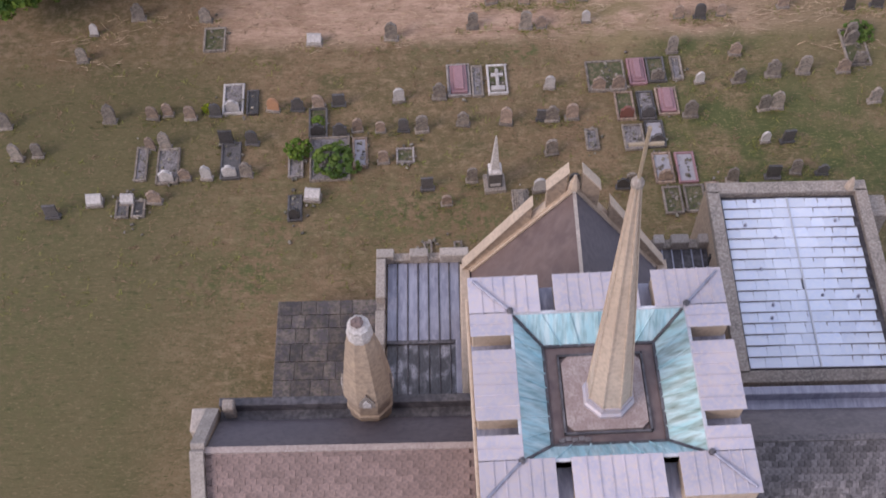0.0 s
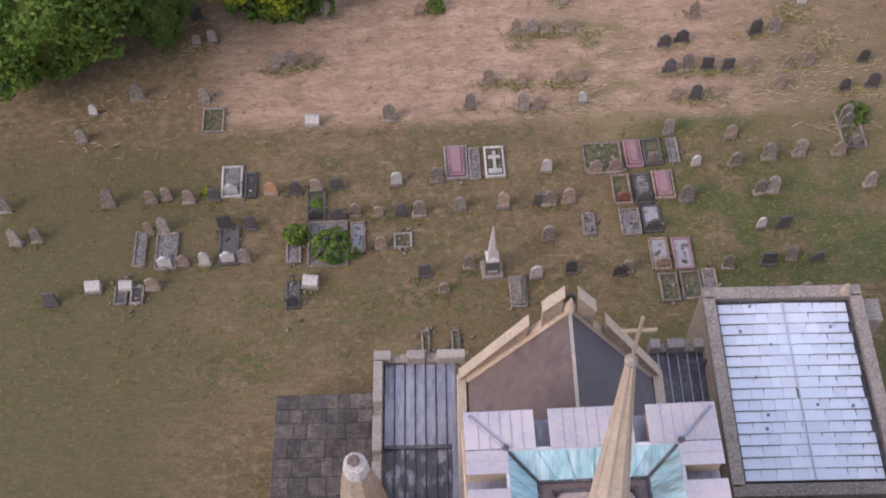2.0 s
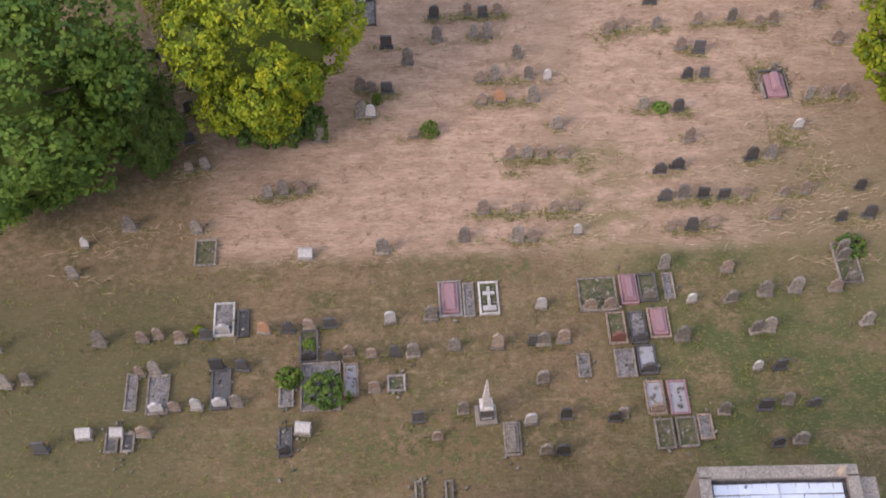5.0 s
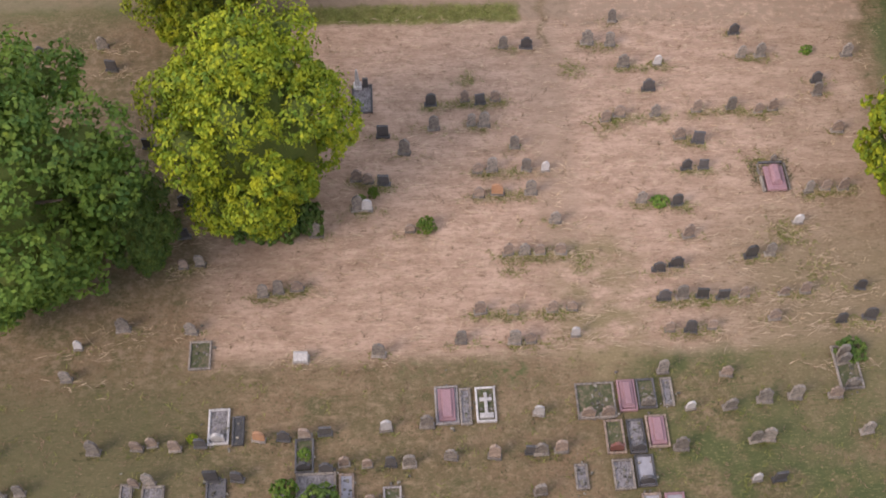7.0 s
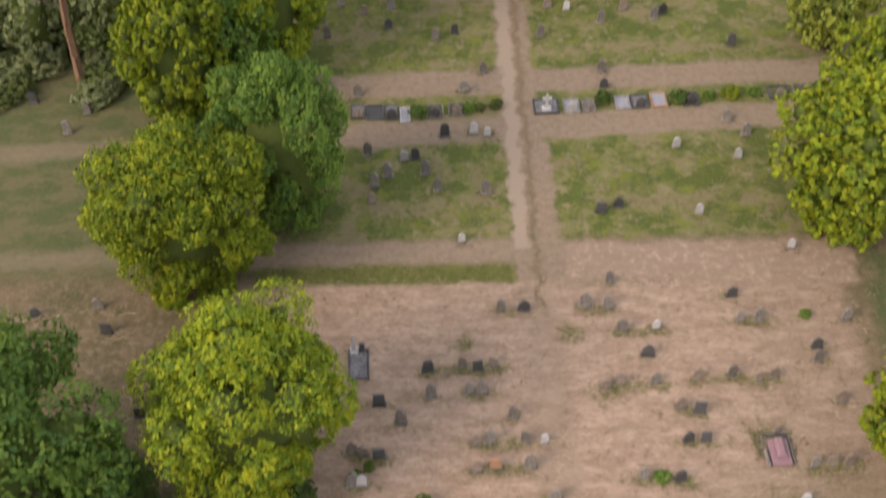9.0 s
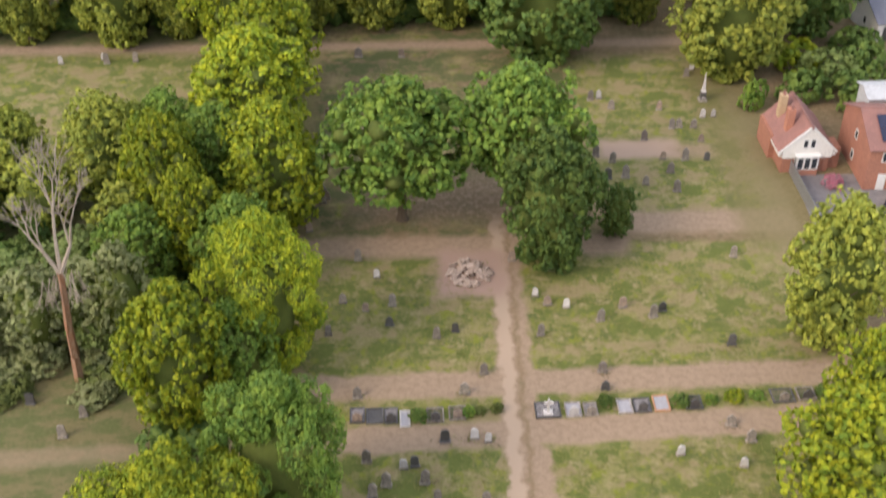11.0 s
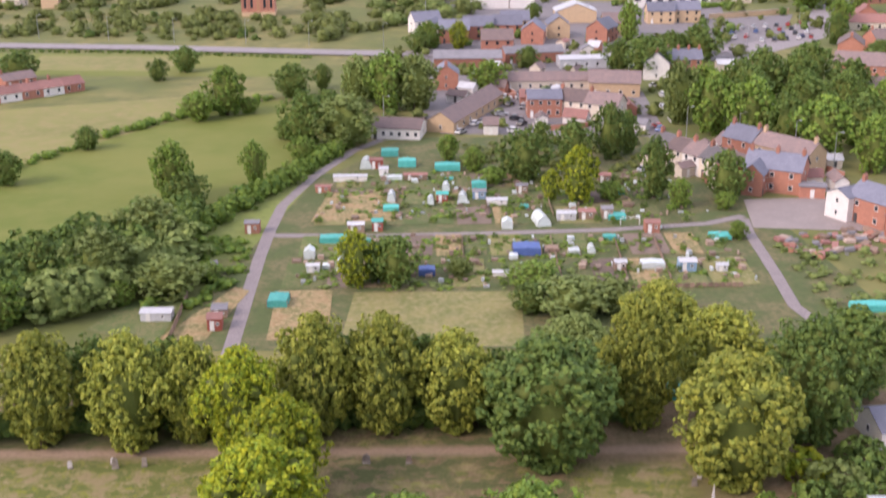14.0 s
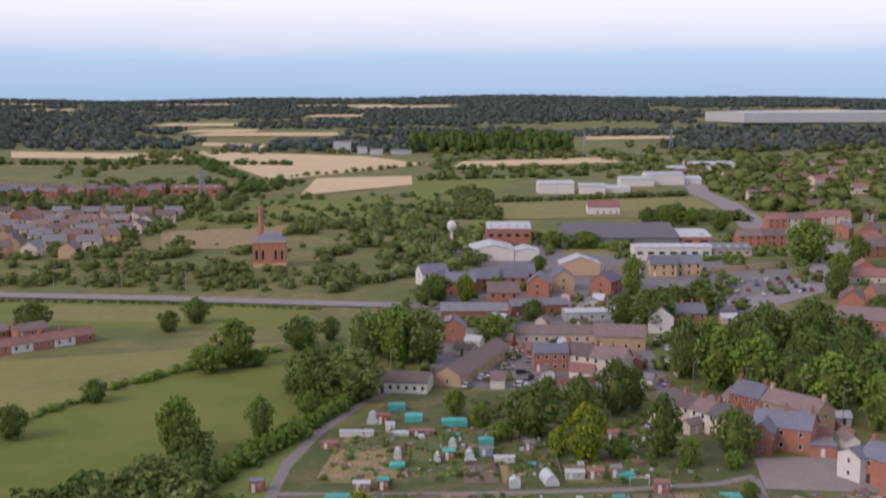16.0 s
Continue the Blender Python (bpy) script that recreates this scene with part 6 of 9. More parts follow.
# rank growth left standing here and there
for x, y, r, n in ((23.9, 56.6, 1.2, 120), (2.9, 70.9, 0.7, 60), (12.9, 66.6, 1.3, 60), (10.6, 71.7, 0.9, 60), (10.1, 55.0, 0.9, 50), (5.4, 54.5, 0.7, 30), (23.4, 62.6, 1.3, 90), (25.5, 54.0, 1.4, 60)):
    for _ in range(n):
        (rank if SWATH_RNG.random() < 0.6 else straw).append((x + SWATH_RNG.gauss(0, r * 0.6), y + SWATH_RNG.gauss(0, r * 0.45)))
tufts("dry_straw", "cut straw lying between headstones", straw, STRAW, 0.24, 1)
for _ in range(90):
    weeds.append((23.6 + TUFT_RNG.choice((-1, 1)) * TUFT_RNG.uniform(0.6, 1.3), 61.5 + TUFT_RNG.uniform(-0.8, 1.8)))
WEED = mat("dark_weeds", (0.10, 0.10, 0.04), (0.14, 0.11, 0.06), 0.6, 0.9, 0, c3=(0.07, 0.085, 0.03), vary=0.3, island=True)
tufts("weeds", "dark unmown weeds about the headstones", weeds, WEED, 0.17, 4)
tufts("rank_grass", "rank yellow-green grass tufts", rank, RANK, 0.24, 2)
tufts("dead_grass", "withered brown grass tufts", brown, BROWN, 0.2, 3)


# ---- trees ----
def spray(rng, centres, radii, per, size, inner, flat=0.75, droop=0.0):
    """Leaf sprays: small bent quads over the outer side of each clump; a darker lumpy core keeps the crown dense."""
    c = np.repeat(np.asarray(centres, float), per, axis=0)
    r = np.repeat(np.asarray(radii, float), per)
    k = len(c)
    d = rng.normal(size=(k, 3))
    d /= np.linalg.norm(d, axis=1)[:, None]
    out = c - np.asarray(inner)
    out /= np.maximum(np.linalg.norm(out, axis=1), 1e-6)[:, None]
    flip = (d * out).sum(1) < -0.25
    d[flip] *= -1
    p = c + d * (r * rng.uniform(0.55, 1.1, k))[:, None] * np.array([1, 1, flat])
    nrm = d + rng.normal(scale=0.38, size=(k, 3)) + np.array([0, 0, 0.3])
    nrm /= np.linalg.norm(nrm, axis=1)[:, None]
    a = np.cross(nrm, rng.normal(size=(k, 3)))
    a /= np.linalg.norm(a, axis=1)[:, None]
    b = np.cross(nrm, a)
    s = size * rng.uniform(0.6, 1.3, k)[:, None]
    v = np.empty((k, 4, 3))
    v[:, 0], v[:, 1] = p - a * s, p + b * s * 0.62 + nrm * s * 0.12
    v[:, 2], v[:, 3] = p + a * s, p - b * s * 0.62 + nrm * s * 0.12
    v[..., 2] -= droop * (np.abs(v[..., 2] - p[:, None, 2]))
    f = np.arange(4 * k).reshape(k, 4)
    return v.reshape(-1, 3), f


def quads_mesh(name, parts, inside=0):
    """One mesh out of several (verts, quads) arrays; the first of them may be the inside of a crown, in the second material."""
    vs, fs, o = [], [], 0
    for v, f in parts:
        vs.append(v)
        fs.append(f + o)
        o += len(v)
    v, f = np.concatenate(vs), np.concatenate(fs)
    me = bpy.data.meshes.new(name)
    me.vertices.add(len(v))
    me.vertices.foreach_set("co", v.ravel().astype(np.float32))
    me.loops.add(f.size)
    me.loops.foreach_set("vertex_index", f.ravel().astype(np.int32))
    me.polygons.add(len(f))
    me.polygons.foreach_set("loop_start", np.arange(0, f.size, 4, dtype=np.int32))
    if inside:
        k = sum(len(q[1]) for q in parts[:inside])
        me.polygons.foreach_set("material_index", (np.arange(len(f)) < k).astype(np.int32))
    me.update(calc_edges=True)
    return me


def blob(centre, rx, rz, rng, n=10, m=7):
    """A lumpy closed core."""
    vs = []
    ph = rng.uniform(0, 6, 4)
    for j in range(m + 1):
        th = math.pi * j / m
        for i in range(n):
            a = 2 * math.pi * i / n
            k = 1 + 0.12 * math.sin(3 * a + ph[0]) + 0.10 * math.sin(2 * th * 2 + ph[1] + 2 * a)
            vs.append((centre[0] + rx * k * math.sin(th) * math.cos(a), centre[1] + rx * k * math.sin(th) * math.sin(a), centre[2] + rz * k * math.cos(th)))
    fs = [(j * n + i, (j + 1) * n + i, (j + 1) * n + (i + 1) % n, j * n + (i + 1) % n) for j in range(m) for i in range(n)]
    return np.array(vs), np.array(fs)


def crown_mesh(name, seed, radius, base, top, clumps, subs, per, size, clump_r, taper=0.4, skirt=0.75, core=(10, 7), solid=0.28, fill=True):
    """A crown round the z axis: clumps spread over an egg-shaped outline, widest at taper of its height, each a head of smaller leafy tufts."""
    rng = np.random.default_rng(seed)
    cs, rs = [], []
    h = top - base
    zm = base + h * taper
    mid = Vector((0, 0, zm))
    def heads(n, shrink, k0, k1, m):
        for i in range(n):
            cz = 1 - (1 + skirt * 0.85) * (i + 0.5) / n
            sz = math.sqrt(max(1 - cz * cz, 0))
            a = i * 2.39996 + rng.uniform(-0.3, 0.3)
            k = clump_r * rng.uniform(k0, k1)
            f = shrink * rng.uniform(0.84, 1.11) * (1 + 0.09 * math.sin(2 * a + seed) + 0.06 * math.sin(3 * a + 4 * cz))
            rr = max(radius * f - k * 0.72, 0) * sz
            rz = (max((top - zm) * f - k * 0.72, 0) if cz > 0 else (zm - base) * shrink) * cz
            c = Vector((rr * math.cos(a), rr * math.sin(a), zm + rz))
            out = (c - mid).normalized()
            for j in range(m):
                z = rng.normal(size=3)
                d = Vector(z / np.linalg.norm(z))
                if d.dot(out) < -0.15:
                    d = -d
                d = (d + Vector((0, 0, 0.3))).normalized()
                q = k * rng.uniform(0.30, 0.50)
                cs.append(tuple(c + d * (k - q * 0.6) * rng.uniform(0.8, 1.1)))
                rs.append(q)
    heads(clumps, 1.0, 0.6, 1.3, subs)
    outer = spray(rng, cs, rs, per, size, tuple(mid))
    cs, rs = [], []
    if not fill:
        return quads_mesh(name, [outer, blob((0, 0, base + h * 0.42), radius * solid, h * solid * 0.7, rng, *core)])
    heads(max(clumps // 2, 4), 0.74, 0.9, 1.3, max(subs // 2, 2))
    inner = spray(rng, cs, rs, max(per // 2, 4), size * 1.6, tuple(mid))
    return quads_mesh(name, [outer, inner, blob((0, 0, base + h * 0.42), radius * solid, h * solid * 0.66, rng, *core)])


def boughs(seed, lobes, dome):
    """Places of the leafy boughs over a crown 6 m in radius and 15 m high: broad above the middle, drawn in towards the foot."""
    rng = np.random.default_rng(seed)
    b, w = (0.30, 0.52) if dome else (0.03, 0.54)
    out = []
    for i in range(lobes):
        u = 1 - (1 - b) * (i + 0.5) / lobes
        f = max(1 - ((u - w) / (1 - w)) ** 1.75, 0) ** 0.75 if u > w else 1 - 0.60 * ((w - u) / (w - b)) ** 1.5
        a = i * 2.39996 + rng.uniform(-0.35, 0.35)
        k = rng.uniform(1.2, 2.15) * (1.0 if u > 0.25 else 0.8)
        f *= rng.uniform(0.80, 1.13) * (1 + 0.07 * math.sin(2 * a + seed))
        r = max(6.0 * f - k * 0.72, 0)
        z = 15.0 * u * rng.uniform(0.97, 1.03) - (k * 0.7 if u > 0.8 else 0)
        out.append((Vector((r * math.cos(a), r * math.sin(a), max(z, k * 0.8))), k, Vector((math.cos(a), math.sin(a), 0.75 if u > 0.4 else 0.2)).normalized()))
    return out


def leafy_crown(name, seed, lobes, tufts, leaves, size, dome=False, core=(7, 5)):
    """A dense crown: boughs with a closed heart in the painted inner shade, each hung with tufts of small leaves on its
    outer side.
    """
    rng = np.random.default_rng(seed)
    cs, rs, ins, parts = [], [], [], []
    for c, k, out in boughs(seed, lobes, dome):
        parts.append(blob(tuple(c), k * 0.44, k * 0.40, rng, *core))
        turn = Vector((0, 0, 1)).rotation_difference(out).to_matrix()
        for j in range(tufts):
            cz = 1 - 1.5 * (j + 0.5) / tufts
            a, sz = j * 2.39996 + rng.uniform(-0.4, 0.4), math.sqrt(1 - cz * cz)
            d = turn @ Vector((sz * math.cos(a), sz * math.sin(a), cz))
            cs.append(tuple(c + Vector((d.x, d.y, d.z * 0.92)) * k * rng.uniform(0.60, 1.06)))
            rs.append(k * rng.uniform(0.28, 0.44))
            ins.append(tuple(c))
    low = 5.2 if dome else 1.0
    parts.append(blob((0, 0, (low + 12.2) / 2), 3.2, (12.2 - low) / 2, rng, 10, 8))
    parts.append(spray(rng, cs, rs, leaves, size, np.repeat(np.asarray(ins), leaves, axis=0), 0.85))
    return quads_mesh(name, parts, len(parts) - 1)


def trunk_bm(h, r, limbs, seed, reach):
    """Tapered trunk with limbs that fork upwards."""
    rng = random.Random(seed)
    bm = bmesh.new()
    rings(bm, 7, [(r * 1.5, -0.1), (r, 0.6), (r * 0.85, h * 0.35), (r * 0.55, h * 0.62), (r * 0.15, h * 0.88)])
    for i in range(limbs):
        a = i * 2.4 + rng.uniform(-0.3, 0.3)
        z = h * rng.uniform(0.25, 0.5)
        e = Vector((math.cos(a) * reach * rng.uniform(0.5, 0.85), math.sin(a) * reach * rng.uniform(0.5, 0.85), z + h * rng.uniform(0.12, 0.32)))
        s = Vector((0, 0, z))
        d = e - s
        m = Matrix.Translation(s) @ d.to_track_quat("Z", "Y").to_matrix().to_4x4()
        b2 = bmesh.new()
        rings(b2, 5, [(r * 0.42, 0), (r * 0.28, d.length * 0.5), (r * 0.1, d.length)])
        for v in b2.verts:
            v.co = m @ v.co
        tmp = bpy.data.meshes.new("limb")
        b2.to_mesh(tmp)
        b2.free()
        bm.from_mesh(tmp)
        bpy.data.meshes.remove(tmp)
    return bm


TRUNK = {}
for nm, h, r, n, reach in (("broad", 15, 0.42, 6, 5.0), ("small", 6, 0.16, 4, 1.8)):
    me = bpy.data.meshes.new("trunk_" + nm)
    bm = trunk_bm(h, r, n, 7, reach)
    bm.to_mesh(me)
    bm.free()
    me.materials.append(BARK)
    TRUNK[nm] = me
# crowns 6 m in radius and 15 m high, in close and far makes
NEAR = [leafy_crown("crown_near", k, 36, 30, 40, 0.14) for k in (1, 2, 3, 4)]
BIG = [leafy_crown("crown_broad", k, 44, 14, 18, 0.275) for k in (15, 16, 17)]
DOME = [leafy_crown("crown_domed", k, 44, 14, 18, 0.275, True) for k in (18, 19)]
MID = [leafy_crown("crown_mid", k, 32, 9, 7, 0.46, core=(6, 4)) for k in (11, 12, 13)]
CLUMP = [crown_mesh("clump_leaves", k, 1.0, 0.05, 1.5, 11, 3, 5, 0.16, 0.42, 0.4, 0.9, (6, 4)) for k in (33, 34)]
SHRUB = [crown_mesh("shrub_leaves", s, 1.0, 0.05, 1.5, 22, 5, 9, 0.11, 0.36, 0.4, 0.9, (8, 5)) for s in (31, 32)]
MADE = {}
TREE_RNG = random.Random(2)


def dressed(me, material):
    """The crown in one kind of leaf, its heart in the inner shade colour."""
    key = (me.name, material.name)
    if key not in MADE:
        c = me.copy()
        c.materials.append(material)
        c.materials.append(CROWN_SHADE)
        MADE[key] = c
    return MADE[key]


def tree(x, y, r, h, leaf, label, make=NEAR, pick=None, group="", name="tree", base=None):
    if make is NEAR and (y > 90 and r < 4.9 or y > 104 or x > 30):
        make = BIG
    me = dressed(make[TREE_RNG.randrange(len(make)) if pick is None else pick], leaf)
    z = rise(x, y) if base is None else base
    ob = thing(name, label, "tree", group, at=Matrix.Translation((x, y, z)) @ Matrix.Rotation(TREE_RNG.uniform(0, 6.28), 4, "Z") @ Matrix.Diagonal((r / 6, r / 6, h / 15, 1)))
    for nm, d in (("trunk", TRUNK["broad"]), ("crown", me)):
        p = new(nm, d)
        p.parent = ob
    return ob


def shrub(x, y, r, h, leaf, label="rounded green shrub", name="shrub", group=""):
    ob = thing(name, label, "shrub", group, at=Matrix.Translation((x, y, rise(x, y))) @ Matrix.Rotation(TREE_RNG.uniform(0, 6.28), 4, "Z") @ Matrix.Diagonal((r, r, h / 1.5, 1)))
    p = new("leaves", dressed((CLUMP if name == "crop_clump" else SHRUB)[TREE_RNG.randrange(2)], leaf))
    p.parent = ob
    return ob


LIME = "broad lime-green leafy tree in the churchyard"
DARK = "dark green leafy tree in the churchyard"
AV = "churchyard avenue trees"
for a in ((-10.9, 60.6, 6.3, 16.3, LEAF_Y, LIME), (-26.4, 55.3, 8.9, 18.0, LEAF_M, "large mid-green leafy tree over graves"), (-18.6, 55.9, 2.6, 8.5, LEAF_D, "small dark evergreen tree over graves"),
          (-17.4, 77.2, 6.1, 15.8, LEAF_Y, LIME), (-10.6, 84.0, 5.0, 16.5, LEAF_M, DARK), (-20.2, 95.5, 4.6, 15.5, LEAF_Y, LIME), (-13.5, 102.6, 5.0, 17.0, LEAF_Y, LIME), (-15.8, 98.5, 3.6, 11, LEAF_M, DARK),
          (-15.1, 124.0, 5.4, 15, LEAF_Y, LIME), (-22.2, 115.9, 3.5, 13, LEAF_Y, LIME), (-25.9, 122.1, 4.2, 15, LEAF_Y, LIME), (-33.3, 129.4, 4.9, 12.8, LEAF_O, LIME), (-44.1, 129.4, 4.2, 11.6, LEAF_O, LIME),
          (-19.4, 139.4, 6.9, 15, LEAF_Y, LIME), (-18.2, 150.7, 5.2, 15, LEAF_Y, LIME), (-24.5, 161.4, 5.0, 16.5, LEAF_Y, LIME), (-27.2, 113.5, 4.0, 10, LEAF_M, DARK), (-17.4, 113.5, 4.2, 11, LEAF_M, DARK), (-21.5, 128.5, 4.6, 12, LEAF_M, DARK), (-27.5, 132, 4.4, 11.5, LEAF_M, DARK),
          (33.2, 82.5, 6.4, 15, LEAF_Y, LIME), (36.9, 104.6, 4.8, 16, LEAF_O, LIME), (36.6, 90.8, 4.6, 13.6, LEAF_Y, LIME), (32.6, 60.5, 4.4, 12.1, LEAF_Y, LIME), (35.5, 53.0, 2.5, 5, LEAF_D, DARK)):
    tree(*a, group=AV)
for a in ((-52.4, 166.4, 5.2, 16.5, LEAF_O), (-40.1, 165, 5.3, 17, LEAF_O), (-32.3, 167.1, 4.3, 15.3, LEAF_O), (-15.7, 168.2, 5.4, 18, LEAF_O), (-6.2, 169.2, 5.4, 17.5, LEAF_O), (3.3, 169.5, 5.4, 15.1, LEAF_O),
          (-62, 166.5, 4.6, 16.5, LEAF_M), (-10.5, 173.5, 5, 13, LEAF_D), (-0.8, 173.5, 5, 12.5, LEAF_D), (-47, 173, 5, 13, LEAF_D), (-36.5, 173, 5, 13, LEAF_D), (9.5, 172, 4, 11, LEAF_D)):
    tree(*a, "olive-green boundary tree behind the churchyard", group="boundary trees", make=BIG if a[1] < 170 else MID)
for a in ((15.2, 160.4, 8.8, 17.9, LEAF_D, "large dense dark green churchyard tree"), (12.4, 116.8, 5.1, 15.8, LEAF_D, "dense dark green tree beside a path"), (19.8, 121.2, 2.2, 6.5, LEAF_D, "small dark bushy tree beside a path"), (29.0, 171, 5.6, 18.6, LEAF_O, "tall yellow-green tree behind a hedge"),
          (38.1, 155, 7.9, 18, LEAF_O, "olive-green spreading tree near houses"), (41.4, 178.3, 6.2, 14.5, LEAF_O, "olive-green tree near allotments"), (51.0, 165.6, 6.6, 18, LEAF_D, "large dark green tree near houses"), (61, 179, 6.5, 14, LEAF_D, "large dark green tree near houses"), (35.0, 192, 6.2, 13, LEAF_O, "olive-green tree near allotments"),
          (22.0, 186.5, 5.6, 10, LEAF_G, "grey-green willow-like tree near allotments"), (25, 176, 5, 10, LEAF_D, "dark green tree near allotments")):
    tree(*a, make=BIG if a[2] > 5 else MID)
for a in ((-2.2, 124.6, 7.4, 16.8, LEAF_M, "spreading oak-like tree with bare lower trunk"), (10.0, 126.5, 6.6, 17.0, LEAF_M, "spreading green tree beside graves")):
    tree(*a, make=DOME)
for a in ((-39.5, 125, 4, 8.5), (-44, 131, 4, 11), (-33, 114, 4.4, 6.5), (-29, 106, 4.0, 6), (-29, 119, 4, 9), (-40, 112, 4, 5), (-47, 122, 4.5, 8)):
    tree(*a, LEAF_G if a[3] < 8 else LEAF_O, "grey-green scrubby tree below a bare tree", make=MID)


SCRUB_RNG = random.Random(8)
for k in range(34):
    u = SCRUB_RNG.random()
    shrub(SCRUB_RNG.uniform(-56, -25), SCRUB_RNG.uniform(104, 136), SCRUB_RNG.uniform(1.4, 3.2), SCRUB_RNG.uniform(1.8, 4.5), (LEAF_G, LEAF_O, LEAF_D)[k % 3], "grey-green scrub bush on rough ground", "bush", "scrub below the bare tree")


def bare_tree(x, y, fork):
    """A leaning dead tree: a bare red-brown trunk, pale forked limbs above it and dry twigs hanging from the fork."""
    ob = thing("bare_tree", "leaning dead tree with red-brown trunk and pale bare limbs", "tree", at=pose(x, y, 0))
    rng = random.Random(21)
    def tube(bm, p, e, r0, r1):
        q = (e - p).to_track_quat("Z", "Y").to_matrix()
        ring = [[bm.verts.new(c + q @ Vector((r * math.cos(k * 1.2566), r * math.sin(k * 1.2566), 0))) for k in range(5)] for c, r in ((p, r0), (e, r1))]
        for k in range(5):
            bm.faces.new((ring[0][k], ring[0][(k + 1) % 5], ring[1][(k + 1) % 5], ring[1][k]))
    def limb(bm, p, d, length, r, depth, droop):
        e = p + d * length
        tube(bm, p, e, r, r * 0.64)
        if depth:
            for _ in range(2 if depth > 3 else 3):
                n = (d + Vector((rng.uniform(-0.6, 0.6), rng.uniform(-0.6, 0.6), rng.uniform(-0.1, 0.4) - droop))).normalized()
                limb(bm, e, n, length * rng.uniform(0.62, 0.88), r * 0.6, depth - 1, droop)
    bm = bmesh.new()
    pts = [Vector((0, 0, -0.1)), fork * 0.22 + Vector((-0.1, 0.2, 0)), fork * 0.5 + Vector((-0.15, 0.1, 0)), fork * 0.78, fork]
    for i, (p, e) in enumerate(zip(pts, pts[1:])):
        tube(bm, p, e, 0.46 - 0.05 * i, 0.41 - 0.05 * i)
    part("trunk", bm, mat("red_bark", (0.30, 0.135, 0.07), (0.36, 0.24, 0.17), 1.2, 0.95, 0.5, c3=(0.22, 0.11, 0.06), stretch=(3, 3, 0.5)), ob, "peeling red-brown trunk")
    for d, n in (((-0.45, 0.1, 0.9), 2.2), ((0.0, 0.25, 1.0), 3.2), ((0.42, 0.2, 0.9), 2.8)):
        bm = bmesh.new()
        limb(bm, fork - Vector((0, 0, 0.2)), Vector(d).normalized(), n, 0.22, 5, 0.0)
        part("limb", bm, DEADWOOD, ob, "pale bare limb")
    bm = bmesh.new()
    for _ in range(16):
        limb(bm, fork + Vector((rng.uniform(-1.6, 1.2), rng.uniform(-0.8, 0.8), rng.uniform(-0.8, 0.3))), Vector((rng.uniform(-0.45, 0.3), rng.uniform(-0.3, 0.2), -1)).normalized(), rng.uniform(1.0, 1.6), 0.05, 2, 0.35)
    part("twig_fringe", bm, DEADWOOD, ob, "dry twigs hanging from a fork")


bare_tree(-30.7, 101.0, Vector((1.5, -1.6, 13.6)))
for a in ((-27.0, 105.6, 3.6, 12.0), (-34.6, 104.6, 3.8, 10.0), (-31.2, 106.5, 4.0, 9.0), (-39, 106, 4.4, 7.5)):
    tree(*a, LEAF_W, "withered grey-green tree beside a dead tree", make=MID)
for k in range(16):
    shrub(SCRUB_RNG.uniform(-42, -25), SCRUB_RNG.uniform(96.5, 104), SCRUB_RNG.uniform(1.0, 2.2), SCRUB_RNG.uniform(0.8, 2.2), (LEAF_W, LEAF_S, LEAF_W)[k % 3], "withered scrub bush on rough ground", "bush", "scrub below the bare tree")
for a in ((-6.7, 38.4, 1.25, 1.6, LEAF_D), (-8.9, 39.4, 0.75, 1.3, LEAF_M), (-0.3, 57.9, 0.6, 1.1, LEAF_M), (28.1, 72.9, 0.45, 0.5, LEAF_M), (26.3, 48.0, 0.9, 0.7, LEAF_D), (-14.6, 42.9, 0.35, 0.5, LEAF_Y), (-7.8, 41.8, 0.4, 0.4, LEAF_M), (15.6, 59.6, 0.6, 0.35, LEAF_M)):
    shrub(*a, "small green shrub among graves")


# ---- hedges, scrub and woods ----
BUSH = [crown_mesh("bush_shape", s, 6.0, 0.0, 12.0, 9, 3, 5, 1.2, 2.7, 0.4, 0.9, (7, 5), 0.62, False) for s in (41, 42, 43)]


def raw(me):
    v = np.empty(len(me.vertices) * 3, np.float32)
    me.vertices.foreach_get("co", v)
    f = np.empty(len(me.loops), np.int32)
    me.loops.foreach_get("vertex_index", f)
    return v.reshape(-1, 3).astype(float), f.reshape(-1, 4)


BUSH_RAW = [raw(m) for m in BUSH]
FAR_RAW = [raw(crown_mesh("hedge_shape", k, 6.0, 0.3, 13.0, 14, 4, 7, 1.0, 2.5, 0.42, 0.9, (8, 6), 0.5, False)) for k in (24, 25, 26)]
TINY_RAW = [raw(crown_mesh("far_shape", s, 6.0, 0.0, 12.0, 4, 2, 4, 2.2, 3.2, 0.4, 0.9, (6, 4), 0.7, False)) for s in (51, 52)]

WOOD_RAW = [raw(crown_mesh("wood_shape", k, 6.0, 0.0, 12.0, 3, 2, 3, 2.4, 3.4, 0.4, 0.9, (5, 3), 0.75, False)) for k in (53, 54, 55)]


